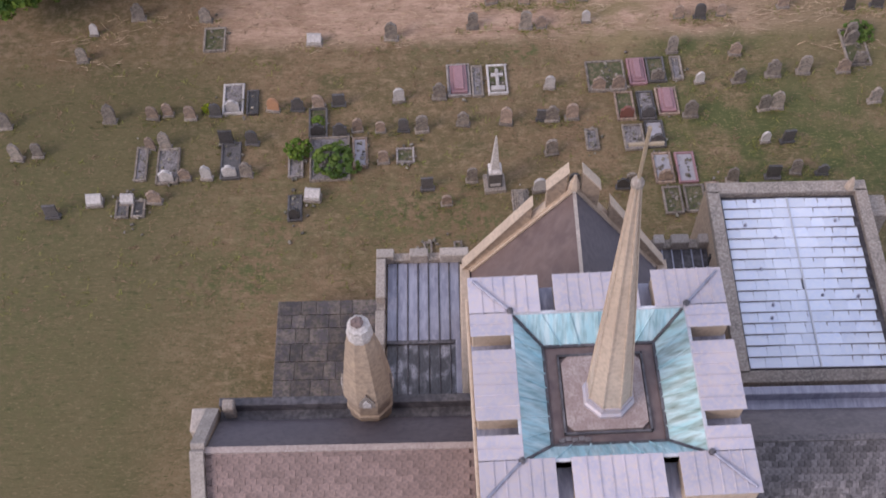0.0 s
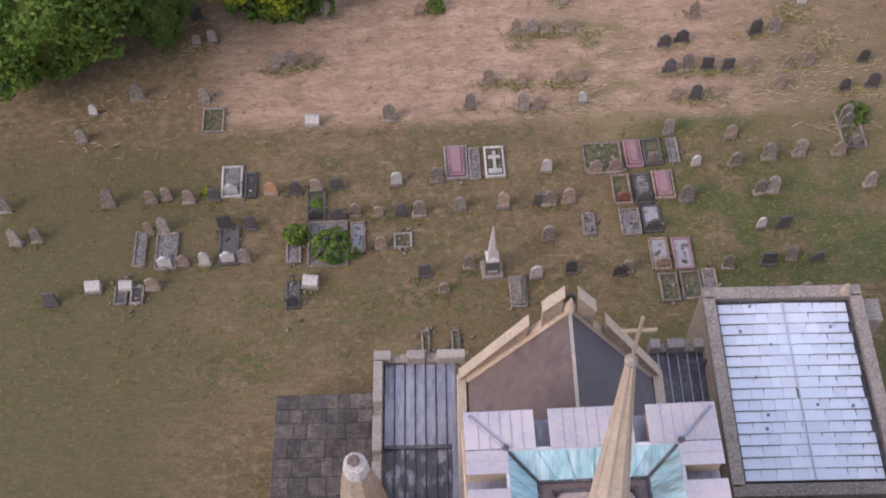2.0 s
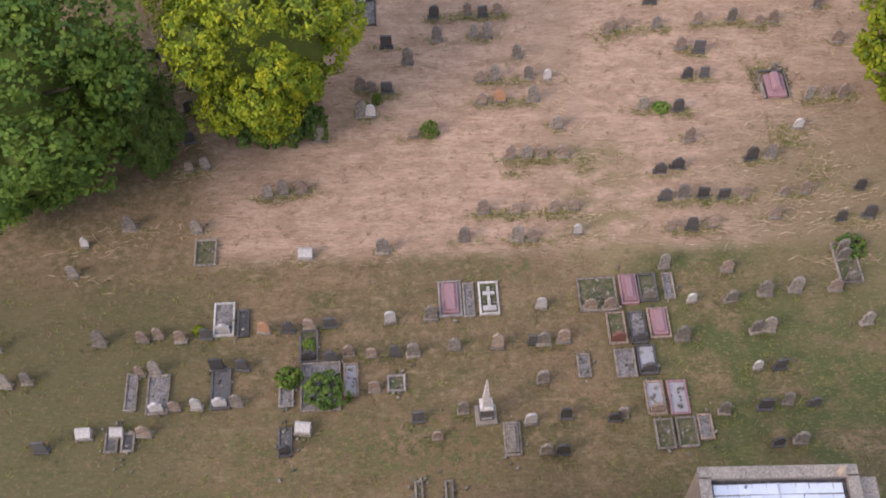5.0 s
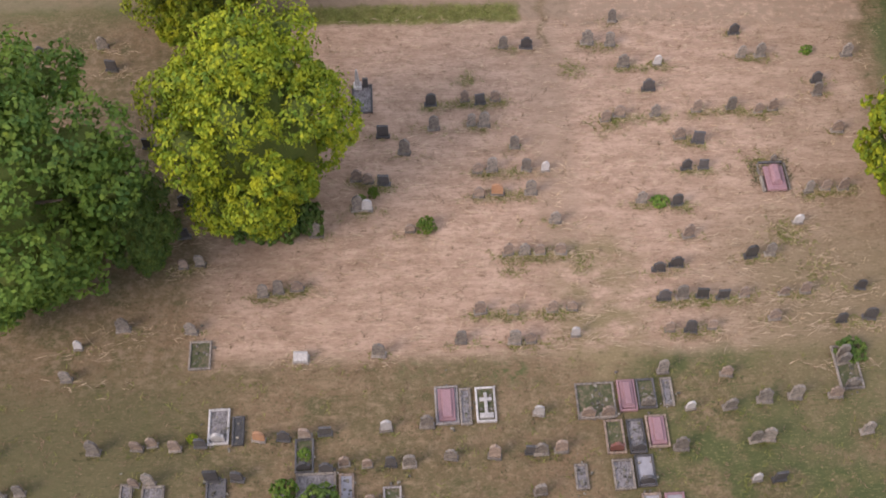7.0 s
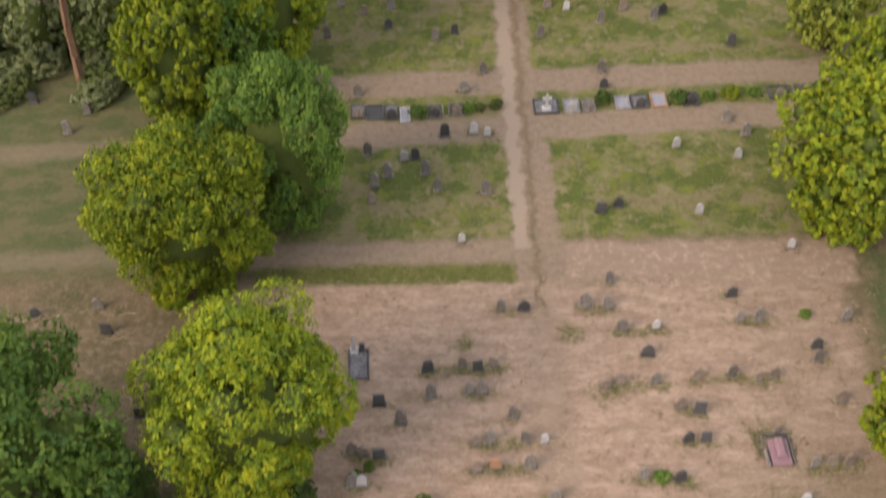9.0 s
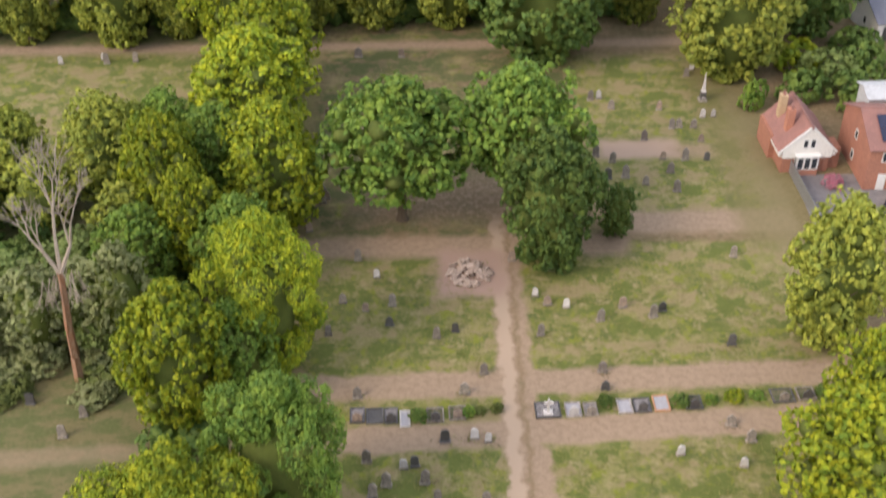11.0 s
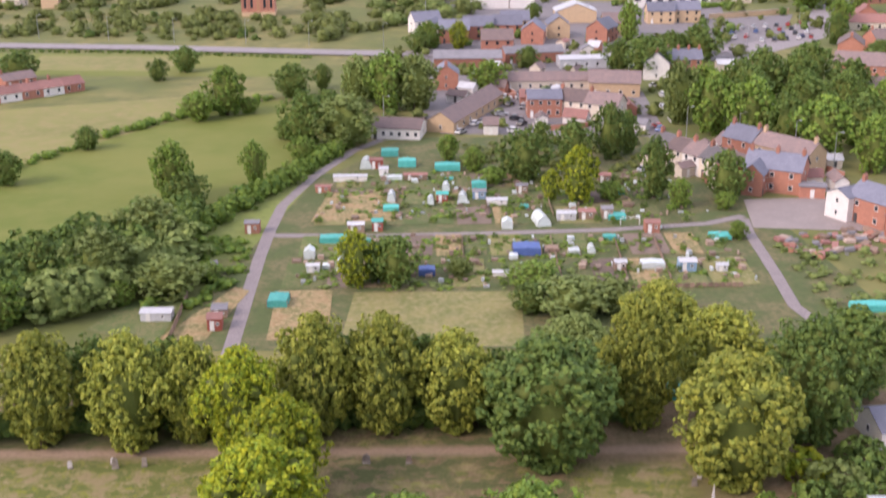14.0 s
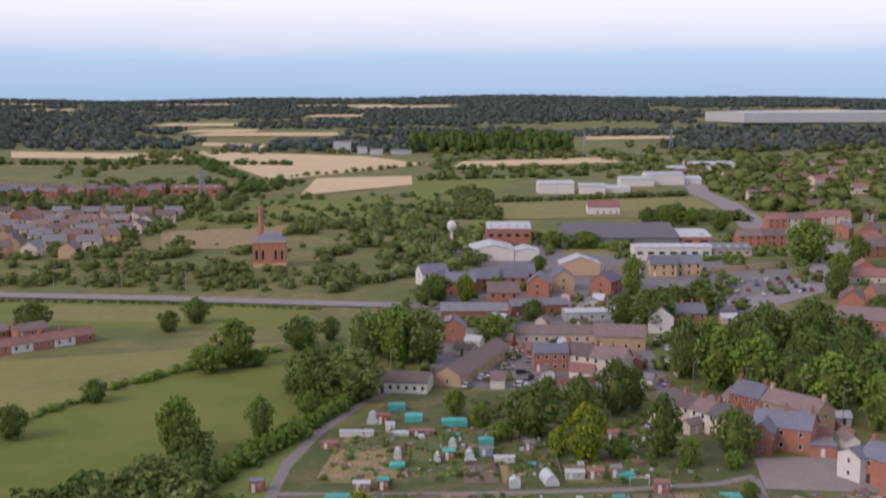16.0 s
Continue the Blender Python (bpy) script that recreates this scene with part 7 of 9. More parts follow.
def thicket(name, label, spots, leaf, shapes=BUSH_RAW, category="woodland", seed=1):
    """Trees or bushes that nobody could count, as one mesh; a spot is x, y, radius, height."""
    rng = np.random.default_rng(seed)
    out = []
    for x, y, r, h in spots:
        v, f = shapes[rng.integers(len(shapes))]
        a = rng.uniform(0, 6.28)
        c, s = math.cos(a), math.sin(a)
        k = r / 6
        w = np.empty_like(v)
        w[:, 0] = (v[:, 0] * c - v[:, 1] * s) * k + x
        w[:, 1] = (v[:, 0] * s + v[:, 1] * c) * k + y
        w[:, 2] = v[:, 2] * (h / 12.5) + rise(x, y) - 0.1
        out.append((w, f))
    me = quads_mesh(name, out)
    me.materials.append(leaf)
    return tagged(new(name, me), label, category, kind="stuff")


WOOD_RNG = random.Random(77)


def scatter(n, x0, x1, y0, y1, r0, r1, tall=1.5, keep=None):
    spots = []
    while len(spots) < n:
        x, y = WOOD_RNG.uniform(x0, x1), WOOD_RNG.uniform(y0, y1)
        if keep is None or keep(x, y):
            r = WOOD_RNG.uniform(r0, r1)
            spots.append((x, y, r, r * tall * WOOD_RNG.uniform(0.8, 1.25)))
    return spots


def along(pts, step, r0, r1, tall=1.2, wob=1.0):
    spots = []
    for (xa, ya), (xb, yb) in zip(pts, pts[1:]):
        n = max(1, int(math.hypot(xb - xa, yb - ya) / step))
        for i in range(n):
            u = i / n
            r = WOOD_RNG.uniform(r0, r1)
            spots.append((xa + (xb - xa) * u + WOOD_RNG.uniform(-wob, wob), ya + (yb - ya) * u + WOOD_RNG.uniform(-wob, wob), r, r * tall * WOOD_RNG.uniform(0.8, 1.2)))
    return spots


# hedge lines about the meadows
thicket("hedge", "low dark hedge between meadows", along([(-125, 282), (-107, 300), (-92, 337), (-74, 364), (-50, 389)], 2.2, 1.2, 2.4), LEAF_M, category="hedge")
thicket("hedge", "thick green hedge beside a mown strip", along([(-92, 196), (-78, 214), (-60, 236), (-48, 258), (-36, 288), (-26, 318), (-17, 346)], 1.5, 1.9, 3.4, 1.5, 1.5), LEAF_M, category="hedge")
thicket("hedge", "tall green scrub below the meadow", scatter(120, -112, -50, 188, 266, 2.8, 5.2, 1.6, lambda x, y: abs((y - 190) - (x + 100) * 1.25) < 17), LEAF_D, FAR_RAW, category="hedge", seed=3)
thicket("hedge", "grey-green willow scrub beside a meadow", scatter(26, -66, -46, 210, 250, 3.6, 5.6, 1.4, lambda x, y: abs((y - 212) - (x + 64) * 2.0) < 9), LEAF_G, FAR_RAW, category="hedge", seed=4)
thicket("hedge", "roadside hedge below the road", along([(-260, 503), (-180, 481), (-110, 474), (-45, 460)], 1.5, 0.7, 1.3), LEAF_D, category="hedge")
thicket("scrub", "green scrub between road and engine house", scatter(190, -280, -25, 500, 575, 1.8, 4.6, 1.2, lambda x, y: y > 500 - (x + 180) * 0.16 + 12 and not (-96 < x < -70 and y > 560)), LEAF_S, seed=5)
thicket("scrub", "green scrub and trees round wet ground", scatter(80, -60, 14, 506, 880, 3.5, 7, 1.1, lambda x, y: x > -64 + (y - 500) * 0.02), LEAF_S, seed=6)
thicket("scrub", "dark hedgerow trees behind the engine house", scatter(90, -230, -60, 600, 780, 3.5, 7, 1.1, lambda x, y: not (-100 < x < -64 and y < 700) and not (-170 < x < -92 and 632 < y < 770)), LEAF_S, seed=7)
thicket("scrub", "dark bushes and rough grass on waste ground", scatter(150, -280, 10, 500, 900, 1.2, 3.4, 1.1) + scatter(100, -240, 20, 780, 990, 2.0, 4.5, 1.1), LEAF_D, TINY_RAW, seed=25)
thicket("scrub", "pale willow scrub", scatter(50, -50, 25, 520, 900, 4, 7.5, 1.2), LEAF_G, seed=8)
thicket("scrub", "trees between houses and fields", scatter(80, -380, -150, 840, 960, 5, 8, 1.3), LEAF_S, seed=9)
thicket("scrub", "dark wood beside wheat", scatter(90, -320, -125, 1010, 1125, 4, 7, 1.2, lambda x, y: x < -140 + (y - 1010) * 0.1), LEAF_D, seed=10)
thicket("hedge", "dark hedge trees between wheat fields", along([(-186, 1172), (-149, 1220), (-73, 1333), (-20, 1450)], 14, 2.5, 5, 1.2, 4) + along([(-205, 1185), (-262, 1349), (-345, 1600)], 10, 4, 7, 1.2, 8) + along([(-20, 1160), (60, 1190), (160, 1230)], 9, 4, 7, 1.2, 4), LEAF_D, category="hedge")
thicket("hedge", "field hedge far off", along([(-650, 1455), (-330, 1450), (-170, 1420)], 10, 5, 8, 1.2, 5), LEAF_D, category="hedge")
thicket("hedge", "field hedge far off", along([(-10, 1330), (110, 1340), (230, 1350)], 9, 4, 7, 1.2, 4), LEAF_D, category="hedge")
thicket("scrub", "trees round the sports field", scatter(60, 10, 36, 780, 1000, 4, 7, 1.3) + scatter(40, 140, 200, 775, 800, 3, 5.5, 1.3) + along([(36, 915), (120, 945), (205, 975)], 6, 3, 5, 1.3), LEAF_S, seed=12)
thicket("woodland", "dense suburb trees", scatter(330, 215, 620, 760, 1500, 6, 11, 1.3, lambda x, y: x > 216 + (y - 760) * 0.06), LEAF_S, TINY_RAW, seed=13)
thicket("woodland", "green trees among suburb roofs", scatter(150, 230, 760, 800, 1900, 6, 11, 1.4, lambda x, y: x > 235 + (y - 760) * 0.05), LEAF_S, TINY_RAW, seed=14)
thicket("hedge", "thick green hedge before a factory", along([(71, 638.5), (99, 637.5)], 1.6, 2.2, 3.2, 1.5, 1.0) + along([(128, 590), (153, 598)], 2.0, 1.6, 2.6, 1.3, 1.0), LEAF_M, category="hedge", seed=38)
thicket("woodland", "tall dark poplars", scatter(150, -45, 185, 1740, 1850, 8, 11, 3.0), LEAF_D, seed=15)
thicket("woodland", "scattered field trees", scatter(160, -420, 260, 1180, 1740, 5, 9, 1.1, lambda x, y: not (-360 < x < -10 and 1180 < y < 1700) and not (5 < x < 235 and 1330 < y < 1520)), LEAF_S, TINY_RAW, seed=16)


FIELD_RNG = random.Random(9)
FAR_FIELDS = []
for k in range(12):
    y = FIELD_RNG.uniform(2100, 4300)
    x = FIELD_RNG.uniform(-0.36, 0.36) * y
    if not (560 < x < 1200 and 2400 < y < 3000):
        FAR_FIELDS.append((x, y, FIELD_RNG.uniform(60, 190)))


def far_woods():
    """Belts of woodland that climb to the far hills, with fields left open between them."""
    spots = []
    for j in range(36):
        y = 1790 + 80 * j
        w = 0.44 * y
        n = int(2 * w / 15)
        for i in range(n):
            x = -w + 2 * w * (i + WOOD_RNG.random()) / n
            k = noise.noise(Vector((x * 0.0022, y * 0.004, 3.3)))
            if k > 0.30:
                continue
            if (600 < x < 1150 and 2480 < y < 2960) or (-420 < x < -280 and 1860 < y < 2080) or (150 < x < 450 and 1990 < y < 2260):
                continue
            if any(abs(x - a) < c * 1.05 and -220 < y - b < 110 for a, b, c in FAR_FIELDS):
                continue
            r = WOOD_RNG.uniform(9, 14)
            spots.append((x, y + WOOD_RNG.uniform(-40, 40), r, r * 1.15))
    # the hazy leaf colour makes these belts look far off
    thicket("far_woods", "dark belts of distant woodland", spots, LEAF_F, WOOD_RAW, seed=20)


far_woods()
for x, y, w in FAR_FIELDS:
    patch("wheat_field", ((x - w, y - 60), (x + w, y - 40), (x + w * 0.9, y + 80), (x - w * 0.8, y + 60)), WHEAT, "distant pale stubble field among woods", z=1.5)

# gardens and back yards of the town
thicket("garden_bushes", "bushes in gardens between town houses", scatter(90, -14, 62, 335, 480, 1.0, 2.6, 1.3, lambda x, y: abs(x - 2) > 5 and not (24 < x < 60 and 355 < y < 408)) + scatter(110, 60, 240, 250, 560, 1.5, 3.6, 1.3, lambda x, y: not (60 < x < 100 and y < 345)) + scatter(60, 0, 200, 540, 700, 2, 4, 1.3), LEAF_S, TINY_RAW, "shrub", seed=30)
thicket("garden_bushes", "dark bushes in gardens between town houses", scatter(60, -14, 220, 335, 700, 1.5, 3.4, 1.4), LEAF_D, TINY_RAW, "shrub", seed=31)
thicket("garden_bushes", "bushes among estate houses", scatter(240, -330, -165, 600, 830, 1.5, 3.6, 1.4), LEAF_S, TINY_RAW, "shrub", seed=32)
thicket("crop_rows", "rank green growth over allotment plots", scatter(380, -24, 58, 222, 300, 0.5, 1.3, 0.6, lambda x, y: not 251 < y < 264) + scatter(70, -50, -36, 214, 250, 0.6, 1.8, 1.0), LEAF_M, TINY_RAW, "crops", seed=33)
thicket("crop_rows", "grey-green crops over allotment plots", scatter(240, -24, 58, 222, 300, 0.5, 1.3, 0.6, lambda x, y: not 251 < y < 264) + scatter(90, 68, 96, 200, 244, 0.5, 1.7, 1.0), LEAF_G, TINY_RAW, "crops", seed=34)
thicket("scrub", "overgrown scrub between allotments and houses", scatter(90, 8, 54, 297, 334, 1.0, 2.6, 0.8, lambda x, y: y < 334 - (x - 8) * 0.1) + scatter(40, 24, 56, 284, 300, 0.8, 1.8, 0.8), LEAF_S, BUSH_RAW, "shrub", seed=37)
thicket("hedge", "dark hedge along the churchyard boundary", along([(-70, 169), (-30, 170.5), (8, 171.5), (30, 172)], 1.3, 1.5, 2.6, 1.7, 0.9), LEAF_D, TINY_RAW, "hedge", seed=35)
thicket("hedge", "dense understorey beside the avenue", along([(-19, 88), (-24, 108), (-23, 128), (-22, 150)], 1.6, 1.4, 2.6, 1.3, 2.5), LEAF_D, BUSH_RAW, "hedge", seed=36)

# single trees that stand out beyond the churchyard
MEADOW_TREE = "rounded dark green tree in a meadow"
for a in ((-141.4, 420.7, 7.0, 10.5, LEAF_D), (-93.9, 418.9, 3.9, 7.8, LEAF_D), (-87.9, 434.5, 5.5, 9.4, LEAF_D), (-61.5, 365.9, 6.7, 15.1, LEAF_M), (-68.5, 358.9, 5.6, 8.9, LEAF_M), (-55.6, 367.7, 3.8, 5.2, LEAF_M), (-91.6, 325.4, 3.7, 6.6, LEAF_D), (-101.3, 292.1, 4.2, 8.6, LEAF_D),
          (-58.5, 278.3, 5.2, 14.4, LEAF_M), (-53.6, 270.2, 5.0, 9.4, LEAF_D), (-42.3, 291.3, 3.4, 10.8, LEAF_M), (-44.5, 389.5, 6.8, 11.2, LEAF_D), (-36.6, 403.6, 3.2, 8.5, LEAF_D), (-59.9, 222, 5.8, 12.5, LEAF_G), (-55.5, 241.1, 6.9, 12.4, LEAF_G), (-69.9, 221, 4.6, 11.2, LEAF_D), (-80, 214, 5.5, 11.5, LEAF_D), (-73, 205, 5, 10, LEAF_M), (-47.0, 220.0, 6.6, 7.7, LEAF_G), (-54.7, 216.0, 2.8, 4.6, LEAF_M), (-63.5, 231, 5, 10.5, LEAF_D)):
    tree(*a, MEADOW_TREE, make=MID, group="meadow trees")
WILLOW = "large pale green weeping willow"
for a in ((-23.6, 377.0, 5.8, 16.1, LEAF_G), (-13.5, 371.2, 7.2, 18, LEAF_M), (-5.6, 371.6, 8.0, 17.1, LEAF_G), (-34.6, 328.2, 6.2, 15, LEAF_D), (-23.1, 328.1, 9.6, 14.1, LEAF_G), (-33.3, 312.8, 3.8, 6.5, LEAF_M), (-30, 345, 6, 12, LEAF_D), (-40, 335, 3.5, 6, LEAF_D), (-18, 386, 6, 14, LEAF_D)):
    tree(*a, WILLOW, make=MID, group="willows by the stream")
for a in ((21.7, 293.2, 6.3, 12.8, LEAF_D), (32.7, 275.2, 4.7, 13.4, LEAF_Y), (26.7, 277.4, 2.6, 7.3, LEAF_Y), (34.7, 305.5, 5.1, 12.1, LEAF_D), (44.8, 312.7, 4.6, 14.8, LEAF_D), (50, 317, 3.2, 11.9, LEAF_D), (50, 277.5, 4.2, 15, LEAF_D), (65.8, 275.9, 5.0, 11.9, LEAF_D), (54.4, 270.5, 2.8, 7, LEAF_M), (10, 302, 3, 6, LEAF_M), (64, 269, 2.5, 4, LEAF_M), (4, 312, 3, 7, LEAF_M), (28, 322, 3.5, 8, LEAF_D), (40, 277, 3.4, 4.5, LEAF_M), (14, 290, 3.2, 4.5, LEAF_M)):
    tree(*a, "leafy garden tree between allotments and houses", make=MID)
PARK = "tall leafy tree beside a street"
for a in ((70.0, 350, 5.6, 19, LEAF_G), (76.5, 338, 6.4, 18, LEAF_M), (84.5, 327, 7.6, 18.4, LEAF_M), (92, 320, 6, 15, LEAF_D), (78, 356, 6, 17, LEAF_M), (88, 345, 7, 18, LEAF_D), (98.5, 369.9, 7.4, 19, LEAF_D), (108, 366, 7, 18, LEAF_D), (115.6, 377.9, 8.3, 19, LEAF_D), (98.4, 310.7, 7.2, 17, LEAF_M), (106.5, 297.4, 5.4, 15, LEAF_M), (112, 322, 6.5, 15, LEAF_D), (102, 340, 7, 17, LEAF_D), (116, 348, 7, 16, LEAF_D), (124, 366, 7, 16, LEAF_D), (90, 362, 6.5, 17, LEAF_D), (114, 304, 6, 14, LEAF_M)):
    tree(*a, PARK, make=MID, group="street trees")
for a in ((72.6, 420, 8.8, 14.8, LEAF_D), (64.5, 428, 5.5, 12, LEAF_D), (97.1, 450, 9.2, 13.7, LEAF_D), (86, 446, 6, 12, LEAF_D), (17.3, 397.4, 7, 10.5, LEAF_M), (33.5, 437.8, 4.5, 8.1, LEAF_D), (179.5, 586, 12, 21, LEAF_M), (170.9, 517, 5.5, 15, LEAF_M), (198.7, 573.3, 6, 15, LEAF_M), (128, 742, 6, 13, LEAF_D), (140, 738, 7, 15, LEAF_M), (168, 720, 7, 13, LEAF_D), (9.7, 478.7, 4.2, 11.3, LEAF_Y), (-2, 480, 6, 11, LEAF_M), (-6, 470, 5, 9, LEAF_D), (21.6, 476.2, 4.3, 10.5, LEAF_D), (78, 490.5, 4.8, 17.4, LEAF_M), (158.2, 483, 4.8, 12.5, LEAF_D), (128, 345, 8, 14, LEAF_M), (136, 335, 7, 13, LEAF_O), (150, 420, 6, 9, LEAF_D), (160, 440, 6, 9, LEAF_D), (45, 556, 4, 8, LEAF_D), (150, 760, 7, 14, LEAF_D), (141, 765, 6, 12, LEAF_D), (158, 752, 5.5, 12, LEAF_M), (60, 640, 8, 10, LEAF_M), (76, 640, 8, 10, LEAF_M)):
    tree(*a, "leafy tree between town buildings", make=MID, group="town trees")
# bushes of the allotments and of the lane beside the houses
for a in ((-14.0, 223.8, 3.5, 11.5, LEAF_Y), (-6.6, 224.2, 4.3, 9.8, LEAF_D), (-10, 226.5, 3.5, 8, LEAF_D), (18.4, 223.8, 5.1, 4.4, LEAF_M), (23.9, 209, 7.2, 7.0, LEAF_G), (17, 211, 4.0, 5.5, LEAF_D), (31, 212, 5, 6, LEAF_G), (5, 229, 2.8, 3.8, LEAF_G), (40, 208, 5, 5, LEAF_G), (-42, 228, 3.5, 3.5, LEAF_M), (62, 249, 2.2, 4, LEAF_M)):
    tree(*a, "bushy tree among allotments", make=MID, group="allotment bushes", name="bushy_tree")
for a in ((47.5, 156, 3.4, 3.6, LEAF_Y), (50, 152, 3.6, 4.5, LEAF_G), (52.5, 146, 3.2, 4.5, LEAF_D), (39.6, 146, 1.5, 4, LEAF_M), (55, 153, 3, 5, LEAF_D), (46, 148, 2.6, 4, LEAF_D), (54.5, 140, 2.5, 5, LEAF_D), (55.5, 159, 3, 4, LEAF_D)):
    shrub(*a, "garden hedge bush beside houses")


# ---- houses and town ----
WIN_W = {}


def window_mesh(w, h):
    """A frame with a glazing bar, and its pane."""
    key = (round(w, 2), round(h, 2))
    if key not in WIN_W:
        bm = bmesh.new()
        t = 0.09
        out, inn = ((-w / 2, 0), (w / 2, 0), (w / 2, h), (-w / 2, h)), ((-w / 2 + t, t), (w / 2 - t, t), (w / 2 - t, h - t), (-w / 2 + t, h - t))
        vo, vi, bo, bi = ([bm.verts.new((x, y, z)) for x, z in ring] for ring, y in ((out, -0.05), (inn, -0.05), (out, 0.03), (inn, 0.03)))
        for i in range(4):
            j = (i + 1) % 4
            for f in ((vo[i], vo[j], vi[j], vi[i]), (bo[j], bo[i], bi[i], bi[j]), (vo[j], vo[i], bo[i], bo[j]), (vi[i], vi[j], bi[j], bi[i])):
                bm.faces.new(f)
        fr = bpy.data.meshes.new("window_frame")
        bm.to_mesh(fr)
        bm.free()
        fr.materials.append(FRAME_WHITE)
        bm = boxed(-w / 2 + t, w / 2 - t, -0.012, 0.01, t, h - t)
        pn = bpy.data.meshes.new("pane")
        bm.to_mesh(pn)
        bm.free()
        pn.materials.append(GLASS)
        WIN_W[key] = (fr, pn)
    return WIN_W[key]


def far_window(w, h):
    """A plain pane, for buildings a long way off."""
    key = ("far", round(w, 2), round(h, 2))
    if key not in WIN_W:
        bm = boxed(-w / 2, w / 2, -0.04, 0.03, 0, h)
        me = bpy.data.meshes.new("window")
        bm.to_mesh(me)
        bm.free()
        me.materials.append(GLASS)
        WIN_W[key] = me
    return WIN_W[key]


def window(parent, x, y, z, turn, w=1.0, h=1.3):
    fr, pn = window_mesh(w, h)
    if parent.matrix_basis.translation.y > 450:
        f = new("window", far_window(w, h))
        f.parent, f.matrix_basis = parent, pose(x, y, z, 0, 0, turn)
        return f
    f = new("window", fr)
    f.parent, f.matrix_basis = parent, pose(x, y, z, 0, 0, turn)
    p = new("pane", pn)
    p.parent = f
    return f


HOUSE_RNG = random.Random(41)
BUILT = []


def house(x, y, rot, w, d, eave, ridge, wall, roof, label, chimneys=1, cols=2, floors=2, door=True, group="", sides=True, name="house", hip=0.0, category="house", win=(1.0, 1.25)):
    """A pitched-roof building: ridge along its length, windows on the long faces and the ends."""
    ob = thing(name, label, category, group, at=pose(x, y, rise(x, y), 0, 0, rot))
    BUILT.append((x, y, max(w, d) / 2))
    bm = bmesh.new()
    prism(bm, [(-d / 2, 0), (d / 2, 0), (d / 2, eave), (0, ridge) if not hip else (0, eave + 0.01), (-d / 2, eave)], -w / 2, w / 2, Matrix(((0, 0, 1, 0), (1, 0, 0, 0), (0, 1, 0, 0), (0, 0, 0, 1))))
    part("wall", bm, wall, ob)
    o = 0.3
    for s in (-1, 1):
        bm = bmesh.new()
        drop = (ridge - eave) / (d / 2) * o
        n = Vector((0, s * (ridge - eave), d / 2)).normalized() * 0.14
        a, b = w / 2 + o, w / 2 + o - hip * (d / 2)
        lo = [Vector((-a, s * (d / 2 + o), eave - drop)), Vector((a, s * (d / 2 + o), eave - drop))]
        hi = [Vector((b, 0, ridge)), Vector((-b, 0, ridge))]
        vs = [bm.verts.new(p + Vector((0, 0, 0.02))) for p in lo + hi] + [bm.verts.new(p + n) for p in lo + hi]
        for f in ((3, 2, 1, 0), (4, 5, 6, 7), (0, 1, 5, 4), (1, 2, 6, 5), (2, 3, 7, 6), (3, 0, 4, 7)):
            bm.faces.new([vs[i] for i in f])
        part("roof_slope", bm, roof, ob)
    if hip:
        for s in (-1, 1):
            bm = bmesh.new()
            a, b = w / 2 + o, w / 2 + o - hip * (d / 2)
            vs = [bm.verts.new(p) for p in ((s * a, -d / 2 - o, eave - 0.05), (s * a, d / 2 + o, eave - 0.05), (s * b, 0, ridge + 0.06), (s * (a - 0.5), 0, eave - 0.1))]
            for f in ((0, 1, 2), (1, 0, 3), (0, 2, 3), (2, 1, 3)):
                bm.faces.new([vs[i] for i in f])
            part("roof_hip", bm, roof, ob)
    part("ridge", boxed(-w / 2 - o + hip * d / 2, w / 2 + o - hip * d / 2, -0.1, 0.1, ridge + 0.06, ridge + 0.2, 0.03), roof, ob)
    for i in range(chimneys):
        cx = (-w / 2 + 0.6) if chimneys == 1 else -w / 2 + 0.6 + (w - 1.2) * i / (chimneys - 1)
        c = part("chimney", boxed(cx - 0.38, cx + 0.38, -0.5, 0.5, eave, ridge + 1.25, 0.02), BRICK if wall is not BRICK_BUFF else wall, ob)
        for k in (-0.24, 0.24) if math.hypot(x, y) < 450 else ():
            bm = bmesh.new()
            rings(bm, 6, [(0.13, ridge + 1.25), (0.11, ridge + 1.7)], cx, k)
            part("pot", bm, TILE_RED, c)
    fh = eave / floors
    far = math.hypot(x, y) > 520
    for s in ((-1,) if far else (-1, 1)):
        for f in range(floors):
            for i in range(cols):
                wx = -w / 2 + w * (i + 0.5) / cols
                if f == 0 and i == 0 and door:
                    dr = part("door", boxed(wx - 0.45, wx + 0.45, s * d / 2 - 0.05, s * d / 2 + 0.05, 0, 2.05), FRAME_WHITE if HOUSE_RNG.random() < 0.5 else PAINT_DARK, ob)
                else:
                    window(ob, wx, s * d / 2, f * fh + 0.95, 0 if s < 0 else 180, *win)
    if sides:
        for s in (-1, 1):
            for f in range(floors):
                window(ob, s * w / 2, 0, f * fh + 1.0, 90 * s, 0.8, 1.1)
    return ob


